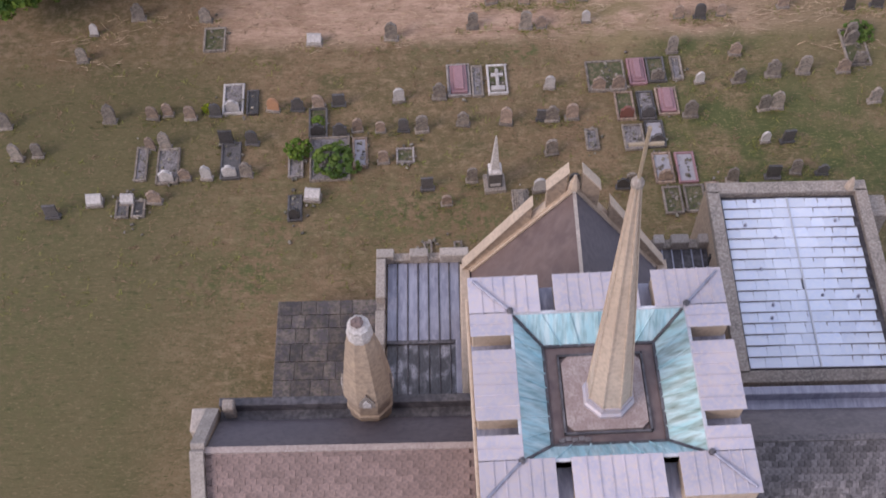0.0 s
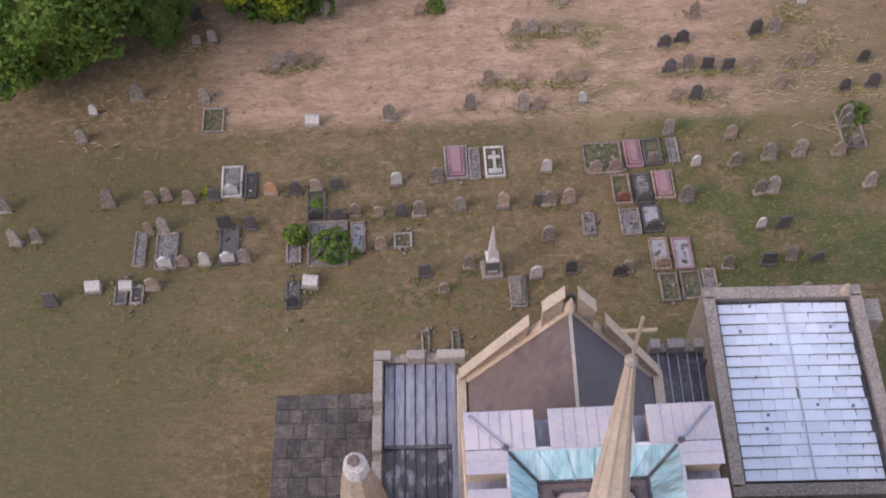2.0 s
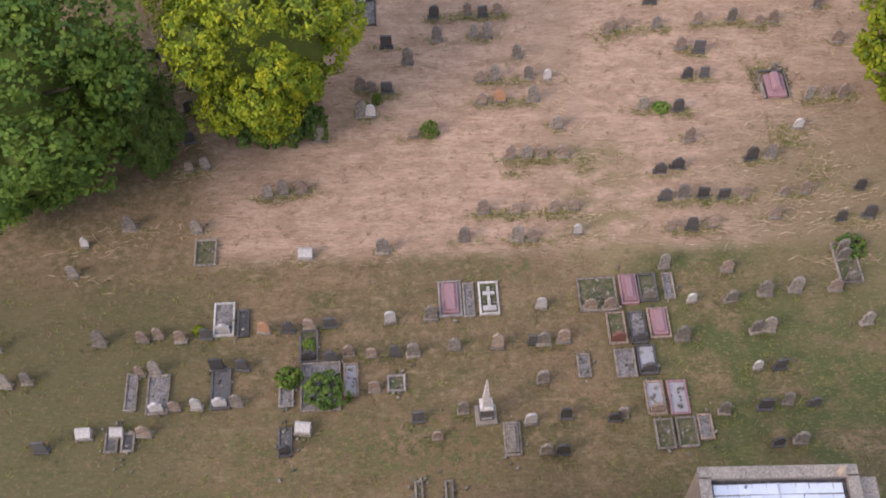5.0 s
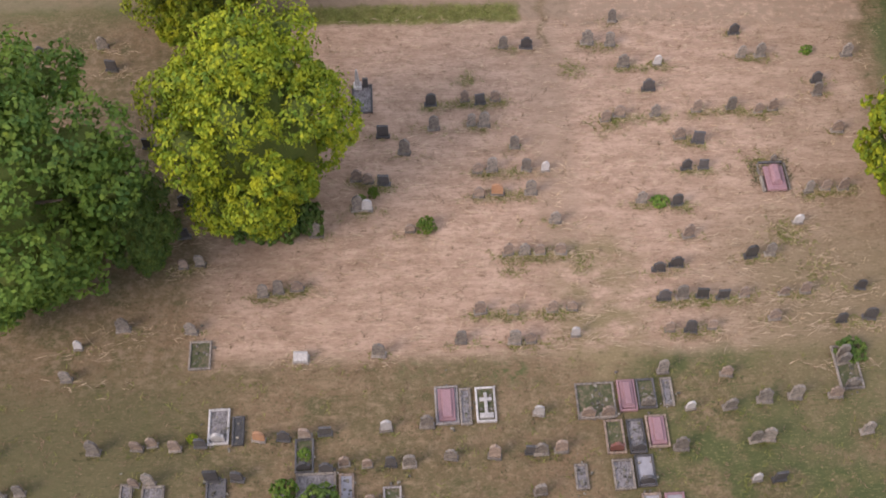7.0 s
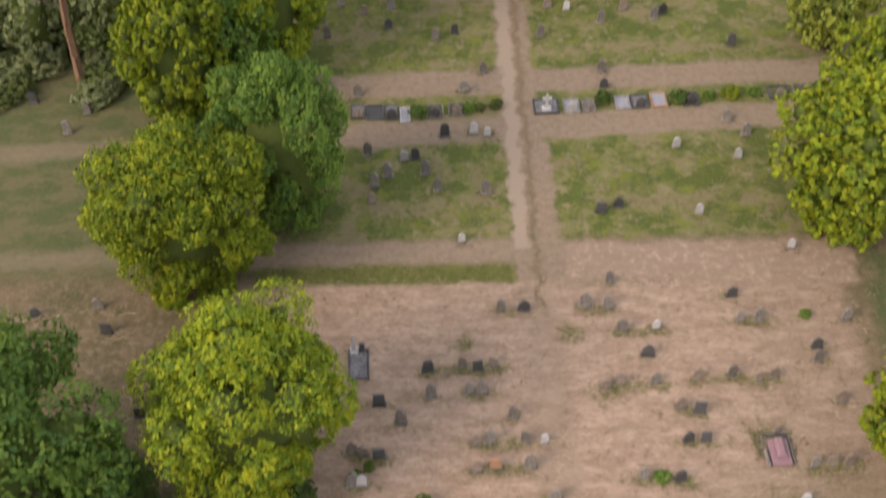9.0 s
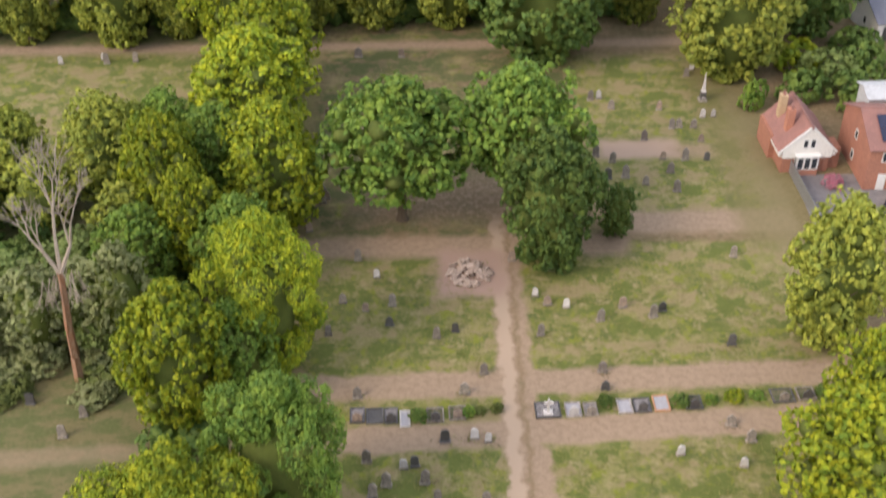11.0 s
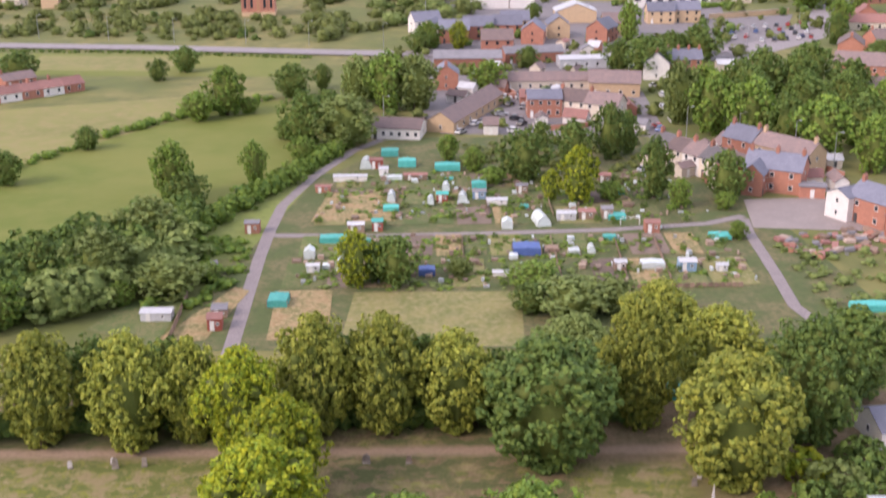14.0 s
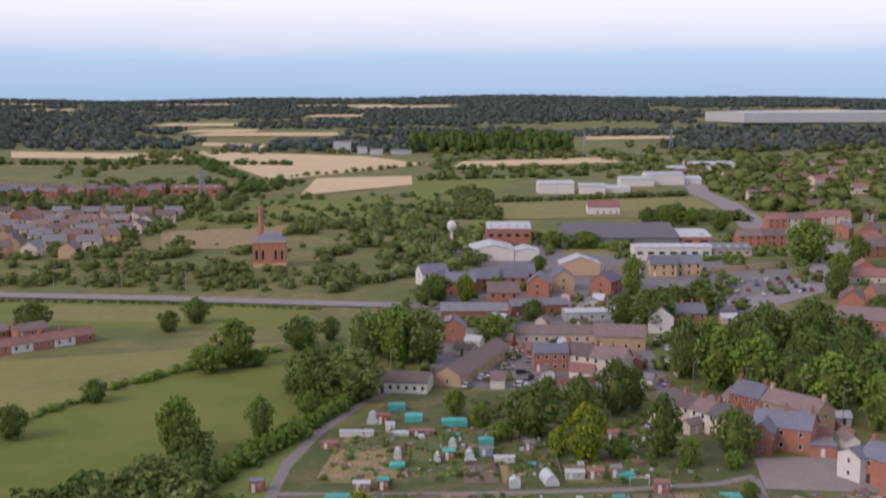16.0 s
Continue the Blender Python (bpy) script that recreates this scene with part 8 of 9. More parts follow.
# the gabled villa beside the churchyard
def villa():
    ob = thing("villa", "red brick villa with white gable and red tiled roof", "house", at=pose(42.2, 132.4, 0, 0, 0, 2))
    w, l, e, r = 5.2, 7.5, 3.0, 5.6
    AXIS = Matrix(((1, 0, 0, 0), (0, 0, -1, 0), (0, 1, 0, 0), (0, 0, 0, 1)))
    bm = bmesh.new()
    prism(bm, [(-w / 2, 0), (w / 2, 0), (w / 2, e), (0, r), (-w / 2, e)], -l, 0, AXIS)
    part("wall", bm, BRICK, ob)
    bm = bmesh.new()
    prism(bm, [(-w / 2 - 0.15, e - 1.0), (w / 2 + 0.15, e - 1.0), (w / 2 + 0.15, e), (0, r + 0.1), (-w / 2 - 0.15, e)], 0, 0.25, AXIS)
    part("white_gable", bm, RENDER_WHITE, ob, "white rendered gable front")
    for s in (-1, 1):
        bm = bmesh.new()
        sloped(bm, (s * (w / 2 + 0.5), -0.18, e - 0.45), (0, -0.18, r + 0.1), (0, 1, 0), l + 0.35, 0.16)
        part("roof_slope", bm, TILE_RED, ob, "red clay tile slope")
        bm = bmesh.new()
        sloped(bm, (s * (w / 2 + 0.55), -0.33, e - 0.42), (0, -0.33, r + 0.15), (0, 1, 0), 0.14, 0.26)
        part("bargeboard", bm, FRAME_WHITE, ob)
        part("fascia", boxed(min(s * 2.85, s * 3.15), max(s * 2.85, s * 3.15), -0.16, l, e - 0.75, e - 0.35), FRAME_WHITE, ob)
    part("ridge", boxed(-0.12, 0.12, -0.5, l, r + 0.2, r + 0.36, 0.03), TILE_RED, ob)
    for s in (-0.4, 0.4):
        window(ob, s, -0.26, e + 0.25, 0, 0.62, 1.15)
    b = part("bay", boxed(-1.25, 1.25, -0.75, -0.01, 0, 0.75), BRICK, ob, "square bay")
    for i in (-0.78, 0, 0.78):
        window(ob, i, -0.72, 0.78, 0, 0.74, 1.55)
    for s in (-1, 1):
        window(ob, s * 1.22, -0.4, 0.78, 90 * s, 0.6, 1.55)
    part("bay_roof", boxed(-1.4, 1.4, -0.9, 0.0, 2.42, 2.58, 0.04), FRAME_WHITE, ob)
    for y in (2.2, 5.2):
        c = part("chimney", boxed(-2.0, -1.2, y, y + 0.9, e, r + 1.1, 0.03), BRICK_BUFF if y > 4 else BRICK, ob)
        for k in (0.25, 0.65):
            bm = bmesh.new()
            rings(bm, 6, [(0.13, r + 1.1), (0.11, r + 1.55)], -1.6, y + k)
            part("pot", bm, TILE_RED, c)
    part("porch", boxed(w / 2, w / 2 + 1.4, 0.6, 3.0, 0, 2.6, 0.03), BRICK, ob)
    part("rear_roof", boxed(-w / 2 - 0.6, -w / 2, 3, l, 0, 3.0), BRICK, ob)


villa()
house(51.3, 133.5, 0, 7.2, 9.5, 5.2, 7.4, BRICK, TILE_RED, "red brick house with solar panels on its roof", 0, 2, 2)
sp = thing("solar_panels", "dark blue solar panels on a brick house roof", "solar panel", at=pose(51.5, 131.0, 6.35, 24.9, 0, 0))
for i in range(4):
    for j in range(2):
        part("panel", boxed(-2.6 + i * 1.35, -1.3 + i * 1.35, -1.75 + j * 1.75, -0.05 + j * 1.75, 0.16, 0.22, 0.01), mat("solar_glass", (0.02, 0.025, 0.06), (0.03, 0.035, 0.08), 1, 0.15, 0) if i + j == 0 else bpy.data.materials["solar_glass"], sp)
house(52, 139, 0, 4.5, 3.5, 6.4, 6.9, ROOF_PALE, ROOF_PALE, "flat pale dormer extension behind a brick house", 0, 1, 2, name="dormer_extension", sides=False)
house(61.5, 166.5, 10, 5, 7, 2.7, 4.5, RENDER_WHITE, ROOF_BLUE, "white rendered bungalow with slate roof", 0, 2, 1)
patch("drive", ((40.7, 120.5), (56, 121), (56, 131.8), (40.9, 131.8)), TARMAC, "dark paved drive in front of houses", "drive", z=0.03)


def fence(x0, y0, x1, y1, h, material, label, step=0.28, name="fence", spread=2.4):
    ob = thing(name, label, "fence")
    n = int(math.hypot(x1 - x0, y1 - y0) / step)
    a = math.degrees(math.atan2(y1 - y0, x1 - x0))
    first = None
    for i in range(n + 1):
        u = i / n
        m = pose(x0 + (x1 - x0) * u, y0 + (y1 - y0) * u, 0, 0, 0, a)
        if first is None:
            first = part("slat", boxed(-step * 0.42, step * 0.42, -0.02, 0.02, 0, h, 0.008), material, ob)
            first.matrix_basis = m
        else:
            share("slat", first, ob, m)
    ln = math.hypot(x1 - x0, y1 - y0)
    for z in (0.35, h - 0.3):
        r = part("rail", boxed(0, ln, 0.02, 0.08, z, z + 0.09), material, ob)
        r.matrix_basis = pose(x0, y0, 0, 0, 0, a)
    return ob


fence(40.6, 133.0, 41.1, 119.8, 1.7, METAL, "pale grey panel fence beside a drive")
shrub(44.7, 129.4, 1.0, 1.5, leafy("leaf_pink", (0.45, 0.16, 0.22), (0.35, 0.12, 0.17), (0.5, 0.25, 0.3)), "pink flowering shrub by a drive")


def car(x, y, rot, paint, z=0.12):
    ob = thing("car", "parked %s car" % paint.name.split("_")[-1] + " on tarmac", "car", "parked cars", at=pose(x, y, rise(x, y) + z, 0, 0, rot))
    SIDE = Matrix(((1, 0, 0, 0), (0, 0, -1, 0), (0, 1, 0, 0), (0, 0, 0, 1)))
    if "car_body" + paint.name not in CAR:
        for nm, ol, hw, mt in (("body", [(-2.1, 0.3), (2.05, 0.3), (2.1, 0.75), (1.2, 0.92), (-2.0, 0.95), (-2.15, 0.7)], 0.86, paint), ("cabin", [(-1.85, 0.93), (1.05, 0.9), (0.35, 1.42), (-1.25, 1.45)], 0.74, GLASS), ("roof", [(-1.3, 1.44), (0.4, 1.41), (0.2, 1.5), (-1.1, 1.52)], 0.68, paint)):
            bm = bmesh.new()
            prism(bm, ol, -hw, hw, SIDE)
            me = bpy.data.meshes.new(nm)
            bm.to_mesh(me)
            bm.free()
            me.materials.append(mt)
            CAR["car_" + nm + paint.name] = me
        if "wheel" not in CAR:
            bm = bmesh.new()
            rings(bm, 12, [(0.31, -0.1), (0.32, 0), (0.31, 0.1)])
            for v in bm.verts:
                v.co = Vector((v.co.x, v.co.z, v.co.y))
            me = bpy.data.meshes.new("wheel")
            bm.to_mesh(me)
            bm.free()
            me.materials.append(PAINT_DARK)
            CAR["wheel"] = me
    for nm in ("body", "cabin", "roof"):
        p = new(nm, CAR["car_" + nm + paint.name])
        p.parent = ob
    for wx in (-1.3, 1.3):
        for wy in (-0.78, 0.78):
            p = new("wheel", CAR["wheel"])
            p.parent, p.matrix_basis = ob, pose(wx, wy, 0.31)


CAR = {}
CAR_RNG = random.Random(6)
for x, y, r in ((49.5, 124.5, 60), (53, 127, 10), (2, 356, 70), (4, 360, 80), (12, 350, 60), (15, 352, 60), (20, 362, 10), (24, 356, 0), (63, 345, 100), (-2, 402, 90), (1, 410, 90), (-120, 406, 40), (150, 500, 50), (205, 640, 80), (52, 300, 30)):
    car(x, y, r, CAR_PAINTS[CAR_RNG.randrange(5)])
for i in range(7):
    for j in range(4):
        if CAR_RNG.random() < 0.72:
            car(120 + i * 5.6 + j * 2, 486 + j * 12 + i * 2.2, 70 + CAR_RNG.uniform(-4, 4), CAR_PAINTS[CAR_RNG.randrange(5)], 0.15)

# terrace along the street: ridge follows the row
TERR = "terraced house with rendered walls and slate roof"
for i in range(5):
    u = (i + 0.5) / 5
    x, y = 57.6 + 15.6 * u, 311.5 - 23.8 * u
    house(x, y, -56.7, 5.7, 7.5, 4.9, 7.3, (CREAM, CREAM, RENDER_WHITE, CREAM, BRICK, CREAM, CREAM)[i], (SLATE, TILE_BROWN, TILE_BROWN)[i % 3], TERR, 1, 2, 2, group="terraced houses", sides=False)
    if i % 2 == 0:
        house(x - 4.9, y - 3.6, -56.7 + 90, 4.4, 3.0, 2.6, 3.6, CREAM, TILE_BROWN, "low rear extension of a terraced house", 0, 1, 1, name="rear_extension", sides=False)
house(79.6, 285.2, -29, 13, 8.5, 5.6, 8.6, BRICK, ROOF_BLUE, "brick end house with slate roof and chimneys", 3, 3, 2)
house(73.6, 281.5, 61, 6, 5, 5.2, 7.4, BRICK, ROOF_BLUE, "brick rear wing with slate roof", 0, 2, 2, name="rear_wing")
house(87.2, 301.2, -53, 16, 7.5, 5.6, 8.2, BRICK_BUFF, TILE_BROWN, "long buff gabled house with brown roof", 2, 4, 2)
house(79.3, 312, -53, 9, 7.5, 5.6, 8.4, BRICK, ROOF_BLUE, "brick terraced house with slate roof", 2, 2, 2)
house(86.0, 278.6, -12, 5.6, 4.0, 2.7, 3.1, BRICK, ROOF_GREY, "low brick garage with flat roof", 0, 1, 1, name="garage", sides=False)
house(94, 259, -60, 10, 8, 5.6, 8.2, BRICK, ROOF_BLUE, "brick house with white side wall", 2, 2, 2)
house(88.5, 263, 30, 6, 6, 5.4, 6.8, RENDER_WHITE, ROOF_BLUE, "white rendered house end with slate roof", 0, 1, 2)
house(97, 247, -60, 9, 7, 4.8, 7, BRICK, TILE_RED, "brick house beside a scrap yard", 1, 2, 2)
house(101, 240, -60, 9, 7, 4.8, 7, CREAM, TILE_RED, "pink rendered house beside a scrap yard", 1, 2, 2)
# middle of the town
house(-9.4, 339.5, -10, 13.5, 11, 3.0, 4.8, RENDER_WHITE, TILE_BROWN, "long low workshop with brown roof", 0, 6, 1, name="workshop", category="workshop")
house(9.8, 361, 68, 42, 8, 3.2, 5.8, BRICK_BUFF, TILE_BROWN, "long low row with brown roof and buff gable", 0, 8, 1, name="cottage_row", category="building")
house(38, 402, 0, 30, 8, 3.2, 5.4, CREAM, TILE_BROWN, "low cream row of shops with brown roof", 0, 9, 1, name="shop_row", category="building")
house(58, 393, -10, 16, 11, 4.4, 7.4, BRICK_BUFF, TILE_BROWN, "large buff building with brown hipped roof", 0, 4, 1, name="hall", category="building")
house(32.5, 363, 0, 10, 8, 5.6, 7.6, BRICK, ROOF_BLUE, "brick flats with slate roof", 0, 4, 2)
house(42, 362, -30, 10, 8, 5.0, 7.8, CREAM, TILE_BROWN, "cream terraced house with brown roof", 1, 3, 2)
house(50, 357, -30, 10, 8, 5.0, 7.8, CREAM, TILE_BROWN, "cream terraced house with brown roof", 1, 3, 2)
house(75.6, 419, 84, 10, 8.6, 5.6, 9.2, RENDER_WHITE, ROOF_BLUE, "white rendered gabled house", 1, 2, 2)
house(86.5, 427, 0, 12, 8, 5.4, 8.2, BRICK, ROOF_BLUE, "brick terrace with tall chimneys", 4, 4, 2)
house(56, 441, 4, 23, 9, 3.2, 4.0, ROOF_PALE, ROOF_PALE, "long low pale metal store", 0, 6, 1, name="store", category="building")
house(36, 452, 10, 22, 9, 3.8, 5.6, BRICK, ROOF_GREY, "long brick workshop with grey roof", 0, 5, 1, name="workshop", category="workshop")
house(4, 404, 90, 9, 8, 5.4, 8.2, BRICK, ROOF_BLUE, "brick terraced house with blue slate roof", 1, 2, 2)
house(12, 440, 0, 24, 9, 4, 6.2, BRICK, ROOF_GREY, "long brick workshop with grey roof", 0, 6, 1, name="workshop", category="workshop")
for i, (x, y, r, wl, rf) in enumerate(((-1, 498, 70, CREAM, ROOF_BLUE), (8, 496, 0, BRICK, ROOF_BLUE), (18, 505, 0, BRICK, ROOF_BLUE), (30, 508, 0, BRICK, ROOF_BLUE), (40, 494, 80, BRICK, ROOF_BLUE), (51, 508, 90, BRICK_BUFF, ROOF_BLUE), (34, 520, 0, BRICK_BUFF, ROOF_BLUE), (68, 497, 60, BRICK, ROOF_BLUE), (76, 512, 0, BRICK_BUFF, TILE_BROWN), (24, 470, 0, BRICK, TILE_BROWN), (-4, 520, 20, RENDER_WHITE, ROOF_BLUE), (100, 545, 0, BRICK_BUFF, ROOF_BLUE), (112, 548, 0, BRICK_BUFF, ROOF_BLUE))):
    house(x, y, r, 12, 9, 5.6, 9, wl, rf, "modern brick house with slate roof", 0, 3, 2, group="modern houses")


def shed_block(x, y, rot, w, d, h, top, wall, roof, label, name="warehouse", bays=5):
    """A big shed: low-pitched roof in two sheets, wall panels with a band of windows."""
    ob = thing(name, label, name, at=pose(x, y, rise(x, y) - 0.5, 0, 0, rot))
    bm = bmesh.new()
    prism(bm, [(-d / 2, 0), (d / 2, 0), (d / 2, h), (0, top), (-d / 2, h)], -w / 2, w / 2, Matrix(((0, 0, 1, 0), (1, 0, 0, 0), (0, 1, 0, 0), (0, 0, 0, 1))))
    part("wall", bm, wall, ob)
    for s in (-1, 1):
        bm = bmesh.new()
        sloped(bm, (-w / 2 - 0.3, s * (d / 2 + 0.4), h - 0.05), (-w / 2 - 0.3, 0, top + 0.02), (1, 0, 0), w + 0.6, 0.2)
        part("roof_slope", bm, roof, ob)
    for i in range(bays):
        bx = -w / 2 + w * (i + 0.5) / bays
        part("window_band", boxed(bx - w / bays * 0.26, bx + w / bays * 0.26, -d / 2 - 0.08, -d / 2 + 0.02, h * 0.5, h * 0.7), GLASS, ob)
        part("rooflight", boxed(bx - 0.8, bx + 0.8, -d * 0.36, -d * 0.12, h, h + (top - h) * 0.55 + 0.3), ROOF_PALE, ob).matrix_basis = pose(0, 0, 0.02)
    return ob


shed_block(25, 604, 92, 24, 21, 6, 8.4, RENDER_WHITE, ROOF_PALE, "white industrial building with pale roof", bays=2)
shed_block(42, 600, 92, 16, 12, 5.2, 6.8, RENDER_WHITE, ROOF_PALE, "small white industrial building with pale roof", bays=2)
shed_block(37, 672, 0, 24, 26, 9, 11.5, BRICK, ROOF_PALE, "brick works with pale curved roof")
shed_block(97.5, 671, 0, 60, 60, 6, 11, ROOF_GREY, ROOF_VIOLET, "long dark grey factory", bays=0)
shed_block(137, 664, 0, 17, 40, 6, 8, BRICK, ROOF_PALE, "brick works with pale roof beside a factory", bays=2)
shed_block(114.5, 600, 0, 38, 14, 7, 8, RENDER_WHITE, ROOF_PALE, "long white works building with windows", bays=7)
shed_block(147, 618, -4, 22, 20, 4, 6, CREAM, ROOF_GREY, "pale works building beside tarmac")
shed_block(63, 551, 90, 13, 18, 5.5, 9, BRICK_BUFF, ROOF_PALE, "buff brick building with pale gable roof", bays=1)
house(112, 828, 0, 22, 12, 5, 9, RENDER_WHITE, TILE_RED, "white pavilion with red tiled roof", 0, 5, 1, name="pavilion", category="pavilion")
for x, y, w, d, h in ((96, 1010, 30, 26, 9), (126, 1004, 22, 18, 7), (150, 1022, 20, 30, 4), (178, 1090, 30, 26, 7), (206, 1106, 34, 30, 10), (232, 1112, 18, 24, 6), (252, 1240, 30, 34, 8), (292, 1285, 44, 40, 10)):
    shed_block(x, y, 0, w, d, h, h + 2, RENDER_WHITE, ROOF_PALE, "pale industrial unit far off", bays=0)
shed_block(900, 2760, 8, 500, 240, 22, 25, ROOF_PALE, ROOF_PALE, "huge pale distribution warehouse far off", bays=0)
for x, y, w, d, h in ((-150, 1760, 26, 16, 16), (-118, 1730, 14, 14, 9), (-95, 1690, 18, 12, 8), (-60, 1700, 30, 10, 6)):
    shed_block(x, y, 0, w, d, h, h + 1.5, ROOF_PALE, ROOF_GREY, "pale works building beside distant fields", bays=0)


def engine_house():
    ob = thing("engine_house", "tall red brick engine house with arched windows", "engine house", at=pose(-82.5, 579, 0, 0, 0, 4))
    w, d, h = 15.0, 14.0, 12.2
    part("wall", boxed(-w / 2, w / 2, -d / 2, d / 2, 0, h, 0.1), BRICK, ob)
    part("plinth", boxed(-w / 2 - 0.3, w / 2 + 0.3, -d / 2 - 0.3, d / 2 + 0.3, -0.2, 2.0, 0.1), BRICK_BUFF, ob)
    part("cornice", boxed(-w / 2 - 0.4, w / 2 + 0.4, -d / 2 - 0.4, d / 2 + 0.4, h - 0.4, h + 0.3, 0.1), BRICK_BUFF, ob)
    bm = bmesh.new()
    rings(bm, 4, [(w * 0.74, h + 0.3), (w * 0.2, h + 3.8)], 0, 0, math.pi / 4, d / w)
    part("roof", bm, ROOF_BLUE, ob, "hipped slate roof")
    for s, turn in ((-1, 0), (1, 180)):
        for i in range(5):
            wx = -w / 2 + w * (i + 0.5) / 5
            bm = bmesh.new()
            k = [(0.58 * math.cos(a), 5.6 + 0.58 * math.sin(a)) for a in [math.pi * q / 6 for q in range(7)]]
            prism(bm, [(-0.58, 0 if i == 2 else 1.6), (0.58, 0 if i == 2 else 1.6)] + k, -0.05, 0.06, pose(wx, s * d / 2, 2.2) @ UP)
            part("arched_window" if i != 2 else "arched_door", bm, GLASS if i != 2 else GRAVE_O, ob)
            part("pilaster", boxed(wx - w / 10 - 0.28, wx - w / 10 + 0.28, s * d / 2 - 0.2, s * d / 2 + 0.2, 2, h - 0.4, 0.04), BRICK, ob)
    bm = bmesh.new()
    rings(bm, 10, [(1.7, 0), (1.6, 6), (1.15, 26), (1.45, 26.3), (1.45, 27.4), (1.2, 27.8)], -5.2, 10)
    part("chimney", bm, BRICK, ob, "tall tapering brick chimney")


engine_house()
# housing estate and bungalows on the far side of the meadows
EST_RNG = random.Random(13)
for r in range(8):
    for c in range(9):
        x, y = -322 + c * 19 + r * 1.2 + EST_RNG.uniform(-2, 2), 612 + r * 27 + EST_RNG.uniform(-3, 3)
        if x > -172 + (r - 3) * 2 or x < -0.42 * y:
            continue
        house(x, y, EST_RNG.choice((0, 0, 90, 8)), 12, 8.5, 5.2, 8.2, EST_RNG.choice((BRICK, CREAM, BRICK_BUFF, CREAM)), EST_RNG.choice((TILE_BROWN, TILE_BROWN, ROOF_GREY)), "estate house of brick with brown tiled roof", 1, 2, 2, False, "estate houses", False)
for r in range(3):
    for c in range(9):
        x, y = -400 + c * 20 + EST_RNG.uniform(-3, 3), 968 + r * 22 + EST_RNG.uniform(-3, 3)
        house(x, y, EST_RNG.choice((0, 90)), 13, 9, 5.2, 8.4, BRICK, EST_RNG.choice((TILE_BROWN, ROOF_BLUE)), "estate house of brick with tiled roof", 1, 2, 2, False, "estate houses", False)
for i in range(6):
    u = i / 5
    house(-121 - 26 * u, 402 - 24 * u, 42, 11, 7, 2.7, 4.6, (BRICK, RENDER_WHITE)[i % 2], TILE_RED, "low brick bungalow with red roof", 1, 3, 1, group="bungalows", sides=False)
for i in range(4):
    house(-140 - 12 * i, 412 - 4 * i, 42, 11, 7, 2.7, 4.6, BRICK, TILE_BROWN, "low brick bungalow with brown roof", 1, 3, 1, group="bungalows", sides=False)
shed_block(-205, 995, 0, 40, 26, 7, 9, BRICK, TILE_RED, "low red brick works beside fields")
# streets beyond the car park
for x, y, r, w, wl, rf, lab in (
        (167, 652, 4, 13, BRICK, TILE_BROWN, "brick house with brown tiled roof"), (180, 653, 2, 13, BRICK, TILE_BROWN, "brick house with brown tiled roof"), (206, 738, 8, 12, BRICK, TILE_RED, "brick terraced house with red tiled roof"),
        (218, 741, 8, 12, CREAM, TILE_BROWN, "cream terraced house with brown tiled roof"), (229, 744, 8, 12, BRICK, TILE_RED, "brick terraced house with red tiled roof"), (249, 758, 4, 20, CREAM, TILE_RED, "cream house with broad red roof"),
        (272, 778, 4, 17, CREAM, TILE_RED, "cream house with broad red roof"), (293, 786, 4, 17, CREAM, TILE_RED, "cream house with broad red roof"), (232, 690, 60, 15, BRICK, ROOF_GREY, "brick house with grey roof"),
        (246, 684, 60, 15, BRICK, TILE_BROWN, "brick house with brown tiled roof"), (218, 606, 12, 15, BRICK, TILE_BROWN, "brick house with brown tiled roof"), (236, 614, 12, 14, CREAM, TILE_BROWN, "cream house with brown tiled roof"), (228, 640, 30, 13, BRICK, TILE_RED, "brick house with red tiled roof"),
        (154.5, 455, 70, 14, BRICK, TILE_BROWN, "brick gabled house with brown tiled roof"), (171, 466, 14, 13, BRICK, TILE_BROWN, "brick gabled house with brown tiled roof")):
    house(x, y, r, w, 9, 5.6, 8.8, wl, rf, lab, 1, 3, 2, False, "town houses", False)
house(187, 523, -8, 26, 9, 3.2, 6.2, CREAM, TILE_RED, "long low cream row with red roof", 1, 6, 1, False, "", False, "cottage_row")
house(188, 535, 82, 9, 8, 5.6, 8.6, BRICK, TILE_RED, "brick gabled house beside a low row", 1, 2, 2, False, "town houses", False)
house(147, 409, -22, 26, 11, 6.2, 9.6, BRICK, TILE_BROWN, "large brick block of flats with brown roof", 0, 7, 2, False, "", False, "flats")
house(131, 375, -30, 18, 9, 5.6, 8.8, BRICK, TILE_BROWN, "brick houses with brown tiled roof", 2, 4, 2, False, "town houses", False)
house(143, 363, -30, 18, 9, 5.6, 8.8, BRICK, TILE_BROWN, "brick houses with brown tiled roof", 2, 4, 2, False, "town houses", False)
for k in range(44):
    y = EST_RNG.uniform(780, 1500)
    x = EST_RNG.uniform(240, 0.40 * y)
    house(x, y, EST_RNG.choice((0, 90, 30)), 13, 9, 5.6, 8.6, EST_RNG.choice((BRICK, CREAM)), EST_RNG.choice((TILE_RED, TILE_BROWN)), "suburban brick house among trees", 1, 2, 1, False, "suburban houses", False)


# yards behind the houses: outbuildings, garden walls and more parked cars
YARD_RNG = random.Random(52)


